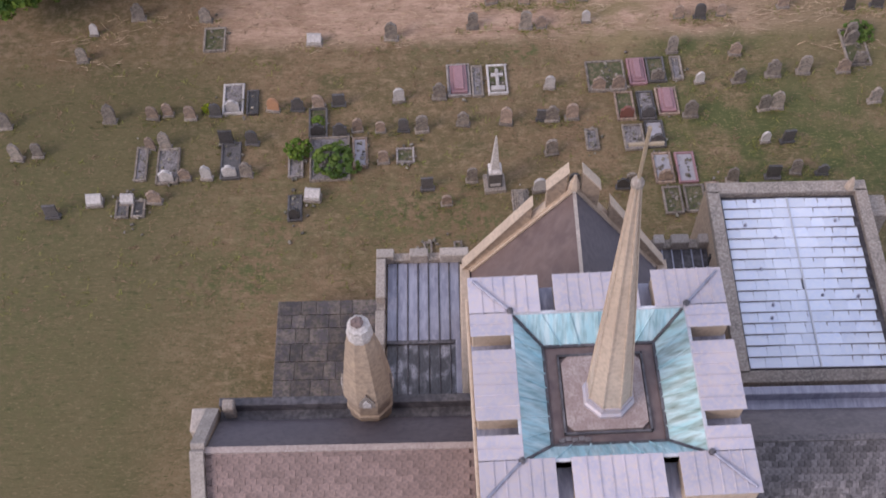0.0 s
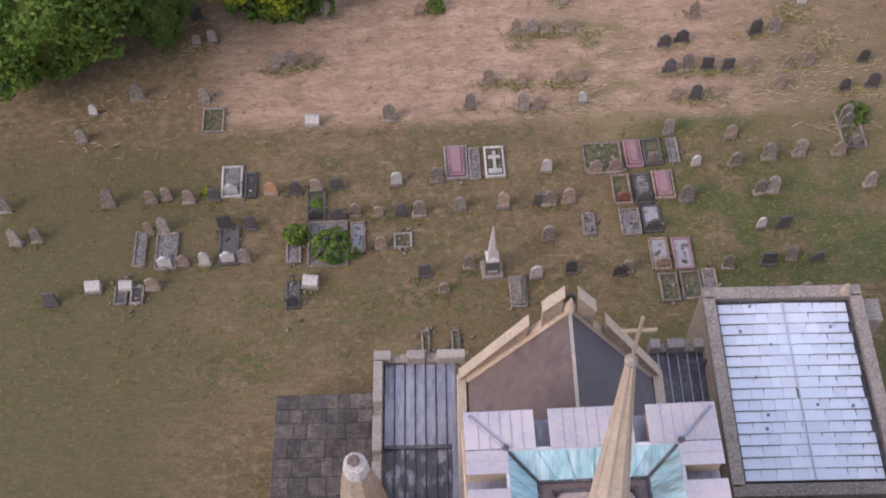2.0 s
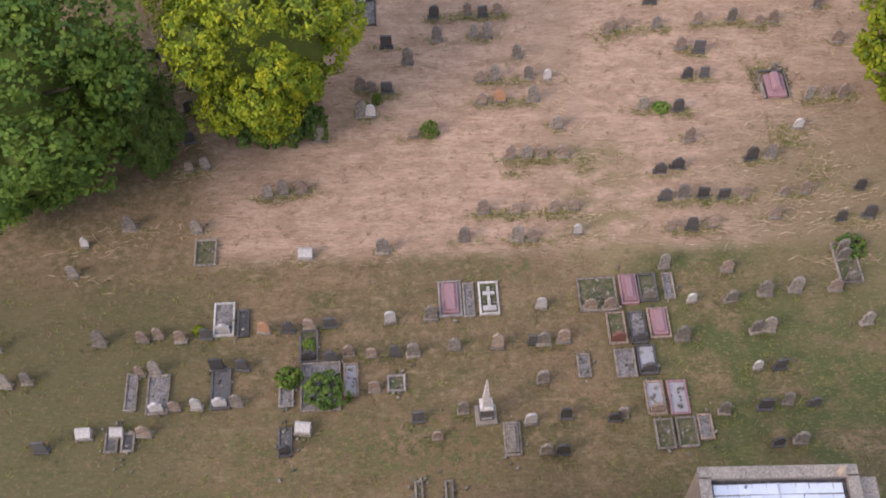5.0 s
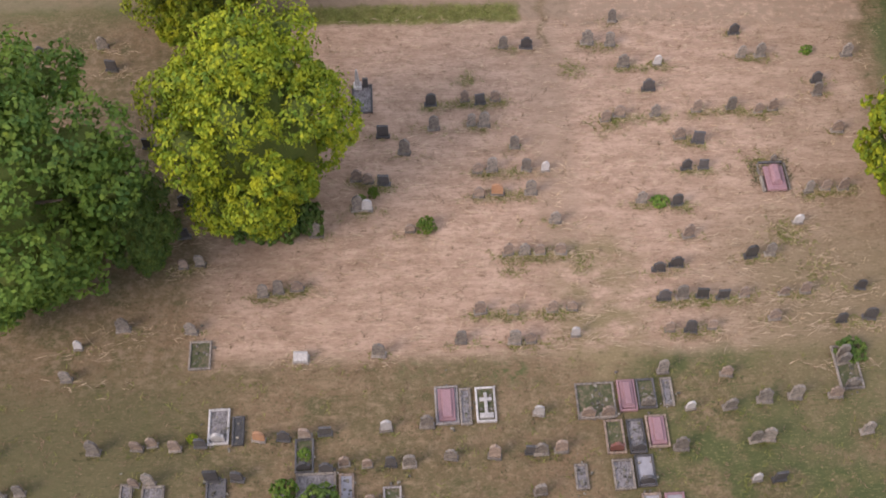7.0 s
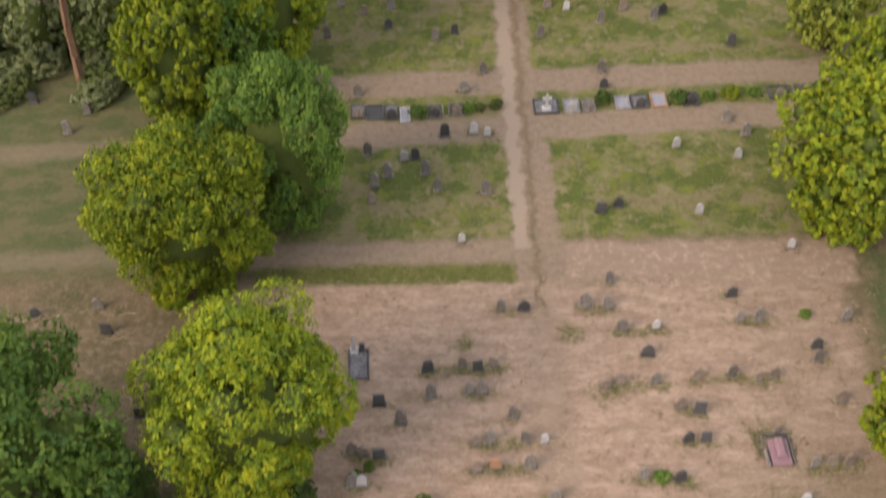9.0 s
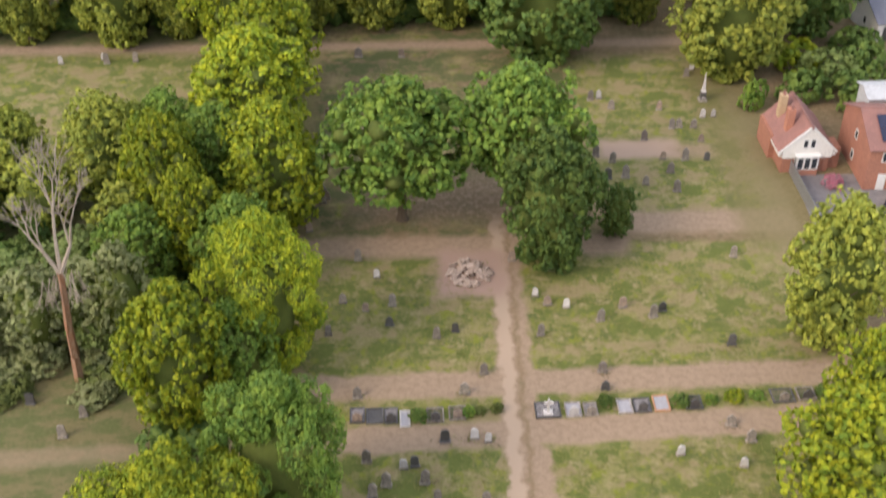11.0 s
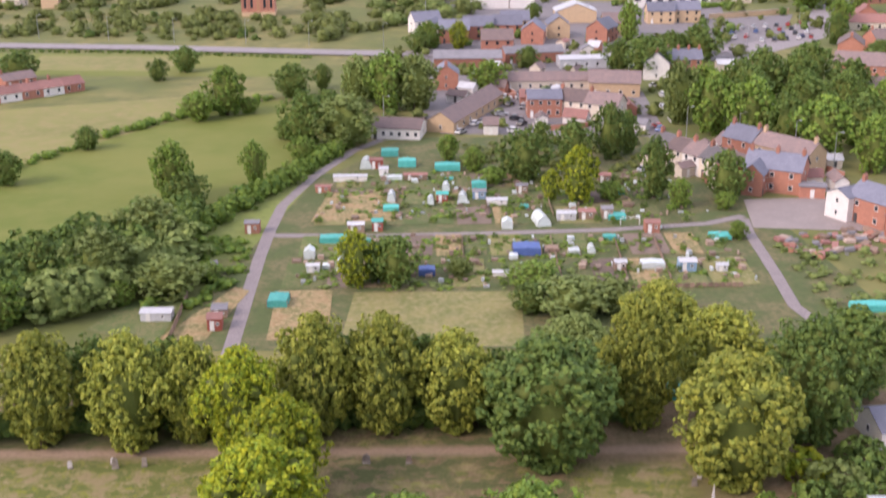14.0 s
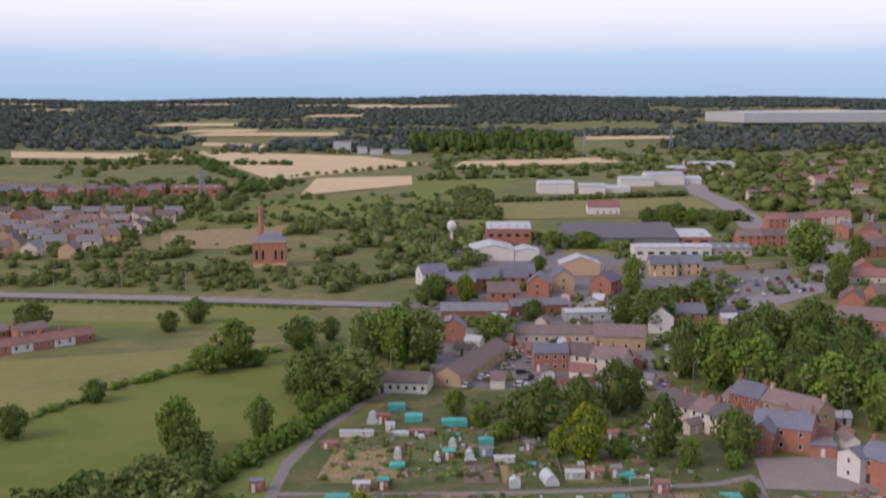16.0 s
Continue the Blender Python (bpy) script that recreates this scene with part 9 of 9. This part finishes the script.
def free_spot(x0, x1, y0, y1, r):
    """A place clear of the buildings that stand there."""
    for _ in range(60):
        x, y = YARD_RNG.uniform(x0, x1), YARD_RNG.uniform(y0, y1)
        if all(math.hypot(x - a, y - b) > r + c * 0.8 for a, b, c in BUILT) and abs(x - 2) > 4:
            return x, y
    return None


for k in range(34):
    q = free_spot(*((-2, 58, 340, 400) if k % 3 == 0 else (66, 100, 282, 330) if k % 3 == 1 else (-6, 110, 408, 480)), 3.0)
    if q:
        house(*q, YARD_RNG.choice((0, 90, 60, -30)), YARD_RNG.uniform(3.5, 7.5), YARD_RNG.uniform(2.8, 4.5), YARD_RNG.uniform(2.2, 3.0), YARD_RNG.uniform(3.2, 4.6), YARD_RNG.choice((BRICK, CREAM, BRICK, RENDER_WHITE)), YARD_RNG.choice((TILE_BROWN, ROOF_GREY, TILE_RED, ROOF_PALE)), "small outbuilding behind town houses", 0, 1, 1, True, "outbuildings", False, "outbuilding", 0.0, "outbuilding")
for k in range(22):
    q = free_spot(*((-2, 58, 340, 398) if k % 2 else (64, 100, 280, 330)), 1.5)
    if q:
        ob = thing("garden_wall", "low brick garden wall between yards", "wall", "garden walls", at=pose(*q, 0, 0, 0, YARD_RNG.choice((0, 90, 17, -73))))
        ln = YARD_RNG.uniform(4, 9)
        part("brickwork", boxed(-ln / 2, ln / 2, -0.12, 0.12, 0, 1.6), BRICK, ob)
        part("coping", boxed(-ln / 2 - 0.05, ln / 2 + 0.05, -0.16, 0.16, 1.603, 1.7, 0.02), COPING, ob)
for k in range(20):
    q = free_spot(*((4, 30, 340, 398) if k % 2 else (62, 74, 340, 440)), 2.2)
    if q:
        BUILT.append((*q, 2.2))
        car(*q, YARD_RNG.choice((0, 60, 90)), CAR_PAINTS[YARD_RNG.choice((0, 0, 1, 2, 4))])


def lamp_post(x, y, h=9.0, arm=1.2, z=0.5, rot=0):
    ob = thing("street_lamp", "tall grey steel street lamp", "street lamp", "street lamps", at=pose(x, y, rise(x, y) + z, 0, 0, rot))
    bm = bmesh.new()
    rings(bm, 6, [(0.14, -0.6), (0.12, h * 0.3), (0.07, h)])
    part("pole", bm, METAL, ob)
    part("arm", boxed(0, arm, -0.05, 0.05, h - 0.05, h + 0.05), METAL, ob)
    part("lantern", boxed(arm - 0.1, arm + 0.6, -0.14, 0.14, h - 0.08, h + 0.08, 0.04), ROOF_PALE, ob)


for x, y in ((-134, 505), (-106, 500), (-76, 495), (-50, 490), (-165, 512), (-20, 484), (68, 330), (62, 392), (-14, 346), (120, 470), (150, 505), (178, 545), (196, 590), (215, 650), (80, 322), (98, 300)):
    lamp_post(x, y)
for x, y, h in ((-4, 558, 18), (80, 828, 26), (88, 300, 12)):
    lamp_post(x, y, h, 0.5)
wall = thing("boundary_wall", "long buff brick wall behind a car park", "wall", at=pose(124, 553, 0, 0, 0, 22))
part("brickwork", boxed(0, 44, -0.2, 0.2, 0, 2.4), BRICK_BUFF, wall)
part("coping", boxed(-0.1, 44.1, -0.28, 0.28, 2.403, 2.55, 0.03), COPING, wall)
# globe and stem are made up for unidentified white blobs above the trees
mast = thing("water_globe", "white rounded shape on a slim stem above trees", "tank", at=pose(5.5, 660, 0))
bm = bmesh.new()
rings(bm, 8, [(0.9, 0), (0.7, 8), (0.7, 9)])
part("stem", bm, RENDER_WHITE, mast)
bm = bmesh.new()
rings(bm, 12, [(0.8, 7), (2.0, 8), (2.7, 10), (2.2, 12), (0.8, 13)])
part("globe", bm, RENDER_WHITE, mast)


def pylon(x, y, h):
    ob = thing("pylon", "grey steel lattice power pylon", "pylon", at=pose(x, y, rise(x, y)))
    bm = bmesh.new()
    def bar(a, b, t=0.14):
        a, b = Vector(a), Vector(b)
        d = b - a
        box(bm, 0, d.length, -t, t, -t, t, 0, Matrix.Translation(a) @ d.to_track_quat("X", "Z").to_matrix().to_4x4())
    lv = [(3.2, 0), (2.2, h * 0.35), (1.2, h * 0.65), (0.6, h * 0.9)]
    for (r0, z0), (r1, z1) in zip(lv, lv[1:]):
        for i in range(4):
            s = ((-1, -1), (1, -1), (1, 1), (-1, 1))
            a, b = s[i], s[(i + 1) % 4]
            bar((a[0] * r0, a[1] * r0, z0), (a[0] * r1, a[1] * r1, z1), 0.2)
            bar((a[0] * r0, a[1] * r0, z0), (b[0] * r1, b[1] * r1, z1))
            bar((a[0] * r1, a[1] * r1, z1), (b[0] * r0, b[1] * r0, z0))
    bar((0, 0, h * 0.88), (0, 0, h), 0.3)
    for z, w in ((h * 0.68, 5.5), (h * 0.8, 6.5), (h * 0.92, 4.5)):
        bar((-w, 0, z), (w, 0, z), 0.2)
    part("lattice", bm, METAL, ob)


pylon(-187, 925, 27)
pylon(330, 1700, 40)
pylon(195, 1620, 36)


# ---- allotments ----
def shed(x, y, rot, w, d, h, wall, roof, label="small timber allotment shed"):
    ob = thing("shed", label, "shed", "allotment sheds", at=pose(x, y, 0, 0, 0, rot))
    bm = bmesh.new()
    prism(bm, [(-d / 2, 0), (d / 2, 0), (d / 2, h), (0, h * 1.2), (-d / 2, h)], -w / 2, w / 2, Matrix(((0, 0, 1, 0), (1, 0, 0, 0), (0, 1, 0, 0), (0, 0, 0, 1))))
    part("wall", bm, wall, ob)
    for s in (-1, 1):
        bm = bmesh.new()
        sloped(bm, (-w / 2 - 0.15, s * (d / 2 + 0.15), h - 0.05), (-w / 2 - 0.15, 0, h * 1.2 + 0.01), (1, 0, 0), w + 0.3, 0.06)
        part("roof_slope", bm, roof, ob)
    part("door", boxed(-w * 0.32, -w * 0.32 + 0.75, -d / 2 - 0.05, -d / 2 + 0.02, 0, min(1.85, h - 0.1)), FRAME_WHITE, ob)
    window(ob, w * 0.22, -d / 2, h * 0.45, 0, 0.6, 0.6)


def poly_tunnel(x, y, rot, w, l, h, cover, label):
    """A hooped tunnel: skin over half-round hoops."""
    ob = thing("poly_tunnel", label, "polytunnel", "polytunnels", at=pose(x, y, 0, 0, 0, rot))
    bm = bmesh.new()
    n = 10
    prism(bm, [(w / 2 * math.cos(math.pi * i / n), h * math.sin(math.pi * i / n)) for i in range(n + 1)], -l / 2, l / 2, UP)
    part("cover", bm, cover, ob)
    for k in range(4):
        y0 = -l / 2 + l * k / 3
        bm = bmesh.new()
        arcs = [[bm.verts.new((k * w / 2 * math.cos(math.pi * i / n), y0 + o, k * h * math.sin(math.pi * i / n))) for i in range(n + 1)] for k, o in ((1.0, -0.04), (1.03, -0.04), (1.03, 0.04), (1.0, 0.04))]
        for p, q in zip(arcs, arcs[1:] + arcs[:1]):
            for i in range(n):
                bm.faces.new((p[i], p[i + 1], q[i + 1], q[i]))
        part("hoop", bm, METAL, ob)


def net_cage(x, y, rot, w, l, h, cover, label):
    """A low frame with netting or sheet drawn over it."""
    ob = thing("crop_cage", label, "crop cage", "crop cages", at=pose(x, y, 0, 0, 0, rot))
    bm = bmesh.new()
    prism(bm, [(-w / 2, 0.1), (w / 2, 0.1), (w / 2 - 0.1, h), (0, h * 1.12), (-w / 2 + 0.1, h)], -l / 2, l / 2, UP)
    part("cover", bm, cover, ob)
    for sx in (-1, 1):
        for sy in (-1, 1):
            part("post", boxed(sx * w / 2 - 0.05, sx * w / 2 + 0.05, sy * l / 2 - 0.05, sy * l / 2 + 0.05, 0, h + 0.15), WOOD, ob)


def greenhouse(x, y, rot, w, l):
    ob = thing("greenhouse", "small aluminium greenhouse on a plot", "greenhouse", "greenhouses", at=pose(x, y, 0, 0, 0, rot))
    bm = bmesh.new()
    prism(bm, [(-w / 2, 0), (w / 2, 0), (w / 2, 1.5), (0, 2.2), (-w / 2, 1.5)], -l / 2, l / 2, UP)
    part("glazing", bm, POLY, ob)
    for k in range(5):
        yy = -l / 2 + l * k / 4
        for s in (-1, 1):
            part("bar", boxed(min(s * w / 2, s * w / 2 + s * 0.04), max(s * w / 2, s * w / 2 + s * 0.04), yy - 0.03, yy + 0.03, 0, 1.5), FRAME_WHITE, ob)


PLOT_RNG = random.Random(19)
PLOTS = (PLOT_GREEN, SOIL, STUBBLE, PLOT_GREEN, MOWN, PLOT_GREEN, PLOT_GREEN)
k = 0
for row, (y0, y1) in enumerate(((223, 238), (240, 253), (259.5, 272), (274, 286), (288, 299))):
    x = -28 + row * 1.2
    while x < 58 - row * 4:
        w = PLOT_RNG.uniform(4.5, 10)
        if not (row == 0 and -12 < x < 0):
            patch("plot", ((x + 0.4, y0), (x + w - 0.4, y0 + 0.3), (x + w - 0.2, y1), (x + 0.2, y1 - 0.4)), PLOTS[k % 7], "allotment plot of %s" % ("dug soil", "green crops", "dry straw-coloured grass")[(1, 0, 2, 1, 2, 1, 1)[k % 7]], "plot", z=0.10 + 0.004 * (k % 9), cuts=1)
            for j in range(PLOT_RNG.randrange(1, 5)):
                shrub(x + PLOT_RNG.uniform(0.6, w - 0.6), PLOT_RNG.uniform(y0, y1), PLOT_RNG.uniform(0.4, 1.2), PLOT_RNG.uniform(0.5, 1.6), (LEAF_M, LEAF_D, LEAF_G, LEAF_M)[j % 4], "leafy crop clump on an allotment", "crop_clump", "allotment crops")
        k += 1
        x += w
patch("plot", ((-45, 200), (-37, 200), (-33, 222), (-36, 224)), STUBBLE, "dry straw-coloured plot beside a track", "plot", z=0.11)
patch("plot", ((-27, 200), (-17, 200), (-18, 222), (-28, 222)), STUBBLE, "dry straw-coloured plot beside a track", "plot", z=0.112)
patch("plot", ((-26, 262), (-8, 262), (-9, 280), (-24, 284)), STUBBLE, "dry grassy plot", "plot", z=0.16)
for a in ((-37.4, 255.6, 0, 3.0, 2.4, 2.3, BRICK, ROOF_GREY, "small brick hut beside a track"), (-36.2, 205.5, 5, 2.4, 3.0, 2.2, SHED_RED, TILE_RED), (-36.4, 211, 5, 2.6, 3.0, 1.6, WOOD, ROOF_GREY), (-15.9, 255.6, 0, 3.4, 2.2, 1.8, WOOD, ROOF_PALE), (-11.5, 256.7, 0, 2.2, 2.4, 2.1, SHED_RED, TEAL),
          (45.4, 254.4, 0, 3.0, 2.6, 2.2, BRICK, TILE_RED), (37.4, 264, 0, 2.4, 2.6, 2.2, WOOD, ROOF_GREY), (48, 231.5, 0, 3.2, 2.6, 2.0, SHED_BLUE, ROOF_PALE), (35.5, 232, 0, 2.2, 2.0, 1.7, WOOD, ROOF_PALE), (54.5, 231, 0, 2.0, 1.6, 1.3, ROOF_PALE, ROOF_PALE), (12.8, 229, 0, 3.0, 1.4, 0.9, RENDER_WHITE, ROOF_PALE),
          (-25.5, 285, 0, 3.4, 2.0, 1.4, BRICK, TILE_RED), (-14.1, 305.4, 0, 3.2, 2.6, 2.2, SHED_RED, TILE_RED), (-12, 298, 0, 2.2, 2.2, 2.0, RENDER_WHITE, ROOF_PALE), (-19.8, 294, 0, 8, 2, 1.3, RENDER_WHITE, ROOF_PALE), (-4.2, 294.5, 0, 5.6, 2, 1.4, WOOD, TILE_RED), (2.1, 276.4, 0, 2.6, 2.2, 2.0, SHED_RED, TEAL),
          (10.5, 279, 0, 3.0, 2.4, 1.8, SHED_BLUE, ROOF_GREY), (14.3, 274, 0, 4.5, 2.0, 1.3, RENDER_WHITE, ROOF_PALE), (20.5, 283, 0, 2.6, 2.0, 1.9, WOOD, ROOF_GREY), (28.6, 263, 0, 4.0, 2.5, 1.6, ROOF_PALE, ROOF_PALE), (33, 263.5, 0, 3.5, 2.5, 1.8, WOOD, TILE_RED), (-46.8, 209.5, 0, 5.2, 2.6, 1.6, ROOF_PALE, ROOF_PALE), (-22.5, 232, 0, 2.4, 1.6, 1.4, ROOF_PALE, ROOF_PALE), (40.5, 291, 0, 3, 2.4, 2, WOOD, TILE_RED), (-42, 233, 20, 2.4, 1.8, 1.6, SHED_BLUE, ROOF_GREY)):
    shed(*a)
for a in ((-27.0, 216, 0, 3.6, 4.2, 1.3, TEAL, "teal netting over a low frame"), (-19.8, 249, 0, 6.2, 2.6, 1.2, TEAL, "long cage under teal netting"), (-9.2, 270, 0, 3.6, 2.4, 1.0, TEAL, "low cage under teal netting"), (-6.5, 306.6, 0, 4.6, 3.0, 1.7, TEAL, "low cage under teal netting"), (3.5, 303, 0, 6.4, 3, 1.5, TEAL, "low cage under teal netting"), (-11.2, 317, 0, 4.6, 3, 1.6, TEAL, "low cage under teal netting"), (-9.5, 294.6, 0, 4.4, 2, 0.9, POLY, "low pale polythene cloche frame"), (39.4, 263, 0, 4.0, 2.6, 1.0, TEAL, "low cage under teal netting"), (58.6, 250, 0, 4.2, 3.6, 0.7, TEAL, "teal tarpaulin over a heap"), (10.7, 286.4, 0, 3.6, 2.4, 1.6, TEAL, "low cage under teal netting"), (18.5, 241.5, 0, 5.5, 4.0, 1.6, TARP, "blue tarpaulin over a frame"), (-1.0, 230, 0, 3.2, 2.4, 1.3, TARP, "dark blue tarpaulin over a bed"), (76, 211, 0, 8, 2.6, 1.2, TEAL, "long teal polytunnel-like cage"), (41.2, 281, 0, 5.5, 2.4, 1.0, TEAL, "teal netting over a bed"), (41.8, 233, 0, 4.6, 2.6, 1.2, POLY, "pale cover over a bed"), (27.8, 241, 0, 2.4, 1.8, 0.9, POLY, "low pale polythene cloche"), (37, 179, 0, 5, 3, 1.5, TEAL, "teal cover behind trees")):
    net_cage(*a)
for a in ((23.0, 260.5, 10, 3.0, 5.5, 2.2, POLY, "pale hooped polythene tunnel"), (-9.4, 277, 0, 2.0, 3.5, 2.2, POLY, "small pale polythene tunnel"), (-0.5, 274.5, 0, 1.6, 3, 1.9, POLY, "small pale polythene tunnel"), (-16.7, 306, 0, 3.0, 4, 2.4, POLY, "pale hooped polythene tunnel"), (6.7, 276.6, 0, 2.2, 3, 2.0, POLY, "small white polythene tunnel"), (3.0, 284, 0, 2, 3, 2.2, POLY, "small white polythene tunnel"), (31.3, 242, 0, 1.6, 2.2, 1.5, POLY, "small white polythene tunnel"), (-17.6, 234, 0, 1.8, 4.2, 2.2, POLY, "narrow white polythene tunnel")):
    poly_tunnel(*a)
greenhouse(15.6, 257.6, 0, 2.2, 2.6)
greenhouse(-24, 240, 0, 2.0, 2.6)
for i in range(14):
    u = i / 14
    net_cage(-26 + 80 * u + PLOT_RNG.uniform(-2, 2), PLOT_RNG.uniform(224, 296), PLOT_RNG.uniform(-8, 8), PLOT_RNG.uniform(1.5, 3), PLOT_RNG.uniform(1.5, 2.5), PLOT_RNG.uniform(0.4, 0.9), (WOOD, POLY, TEAL)[i % 3], "low covered vegetable bed on soil")


def goal_frame(x, y):
    ob = thing("pipe_frame", "white pipe frame on an allotment", "frame", at=pose(x, y, 0))
    for s in (-2.0, 2.0):
        part("upright", boxed(s - 0.06, s + 0.06, -0.06, 0.06, 0, 1.6), FRAME_WHITE, ob)
    part("crossbar", boxed(-2.06, 2.06, -0.06, 0.06, 1.6, 1.72), FRAME_WHITE, ob)


goal_frame(41.6, 258.5)
fence(-42.6, 198.5, -43.6, 219, 1.5, WOOD, "weathered timber fence beside a dry plot", 0.6)
# scrap and stone beside the yard
SCRAP_RNG = random.Random(23)
scrap = thing("scrap_heap", "scattered timber and stone scrap beside a yard", "scrap")
for i in range(110):
    s = SCRAP_RNG.uniform(0.3, 1.2)
    u, v = SCRAP_RNG.random(), SCRAP_RNG.random()
    bm = boxed(-s, s, -s * 0.6, s * 0.6, 0, s * 0.7, 0.04, m=pose(70 + 26 * u, 236 + 14 * v + 6 * u, 0, SCRAP_RNG.uniform(-12, 12), SCRAP_RNG.uniform(-12, 12), SCRAP_RNG.uniform(0, 180)))
    part("piece", bm, (WOOD, RUBBLE, TILE_RED, BRICK, WOOD, ROOF_GREY)[i % 6], scrap)


def allotment_clutter(name, label, n, material, s0, s1, seed):
    """Crates, butts, boards and pots strewn over the plots, too small to tell apart."""
    rng = random.Random(seed)
    vs, fs = [], []
    for _ in range(n):
        x, y = rng.uniform(-26, 60), rng.uniform(223, 299)
        if 252 < y < 263:
            continue
        a, b, c = rng.uniform(s0, s1), rng.uniform(s0, s1) * rng.choice((0.4, 1.0)), rng.uniform(0.25, 0.9)
        m = pose(x, y, 0.1, 0, 0, rng.choice((0, 90)) + rng.gauss(0, 8))
        o = len(vs)
        vs += [m @ Vector((a * i, b * j, c * k)) for i in (-0.5, 0.5) for j in (-0.5, 0.5) for k in (0, 1)]
        fs += [tuple(o + k for k in f) for f in ((0, 1, 3, 2), (4, 6, 7, 5), (0, 4, 5, 1), (2, 3, 7, 6), (1, 5, 7, 3), (0, 2, 6, 4))]
    tagged(mesh_part(name, vs, fs, material), label, "clutter", kind="stuff")


allotment_clutter("plot_clutter", "timber crates and boards strewn over plots", 260, mat("strewn_timber", (0.28, 0.20, 0.15), (0.17, 0.125, 0.10), 1.5, 0.9, 0.2, c3=(0.36, 0.28, 0.22), vary=0.45, island=True), 0.3, 1.5, 3)
allotment_clutter("plot_clutter", "pale pots and covers strewn over plots", 110, mat("strewn_plastic", (0.56, 0.57, 0.58), (0.42, 0.44, 0.46), 1.5, 0.6, 0.1, c3=(0.30, 0.40, 0.42), vary=0.35, island=True), 0.3, 1.2, 4)
for i, (xa, ya, xb, yb) in enumerate(((-14, 224, -14, 250), (6, 232, 6, 251), (24, 224, 24, 250), (36, 226, 37, 252), (-8, 264, -8, 284), (12, 264, 12, 284), (26, 265, 26, 286), (34, 222, 56, 222.5), (44, 225, 45, 250))):
    fence(xa, ya, xb, yb, 0.9, WOOD, "low weathered plot fence of spaced boards", 1.1, "plot_fence")

# dark growth and tall weeds under the churchyard tree
for a in ((-11.6, 57.9, 1.5, 3.0), (-9.9, 57.6, 1.3, 2.6), (-8.3, 58.2, 1.1, 2.8), (-13.2, 58.6, 1.6, 3.4)):
    shrub(*a, LEAF_D, "dark ivy-green bush under a churchyard tree", "bush")
for a in ((-3.9, 60.7, 0.35, 0.9), (-4.7, 60.2, 0.3, 0.8)):
    shrub(*a, LEAF_M, "tall green weeds against old headstones", "weed_clump")
# planting among the graves between the paths
for x, y, r, h, leaf in ((-0.4, 95.6, 0.75, 0.9, LEAF_D), (3.9, 96.0, 0.6, 0.8, LEAF_M), (6.3, 96.3, 0.55, 0.9, LEAF_S), (4.9, 96.2, 0.5, 0.6, LEAF_S), (15.7, 96.9, 0.7, 1.1, LEAF_D), (22.3, 96.9, 0.8, 1.0, LEAF_D), (25.0, 97.1, 0.6, 0.6, LEAF_M), (27.0, 97.4, 0.9, 0.7, LEAF_Y), (29.0, 97.5, 0.7, 0.6, LEAF_M), (34.8, 97.9, 0.6, 0.9, LEAF_D)):
    shrub(x, y, r, h, leaf, "small green shrub planted between graves")
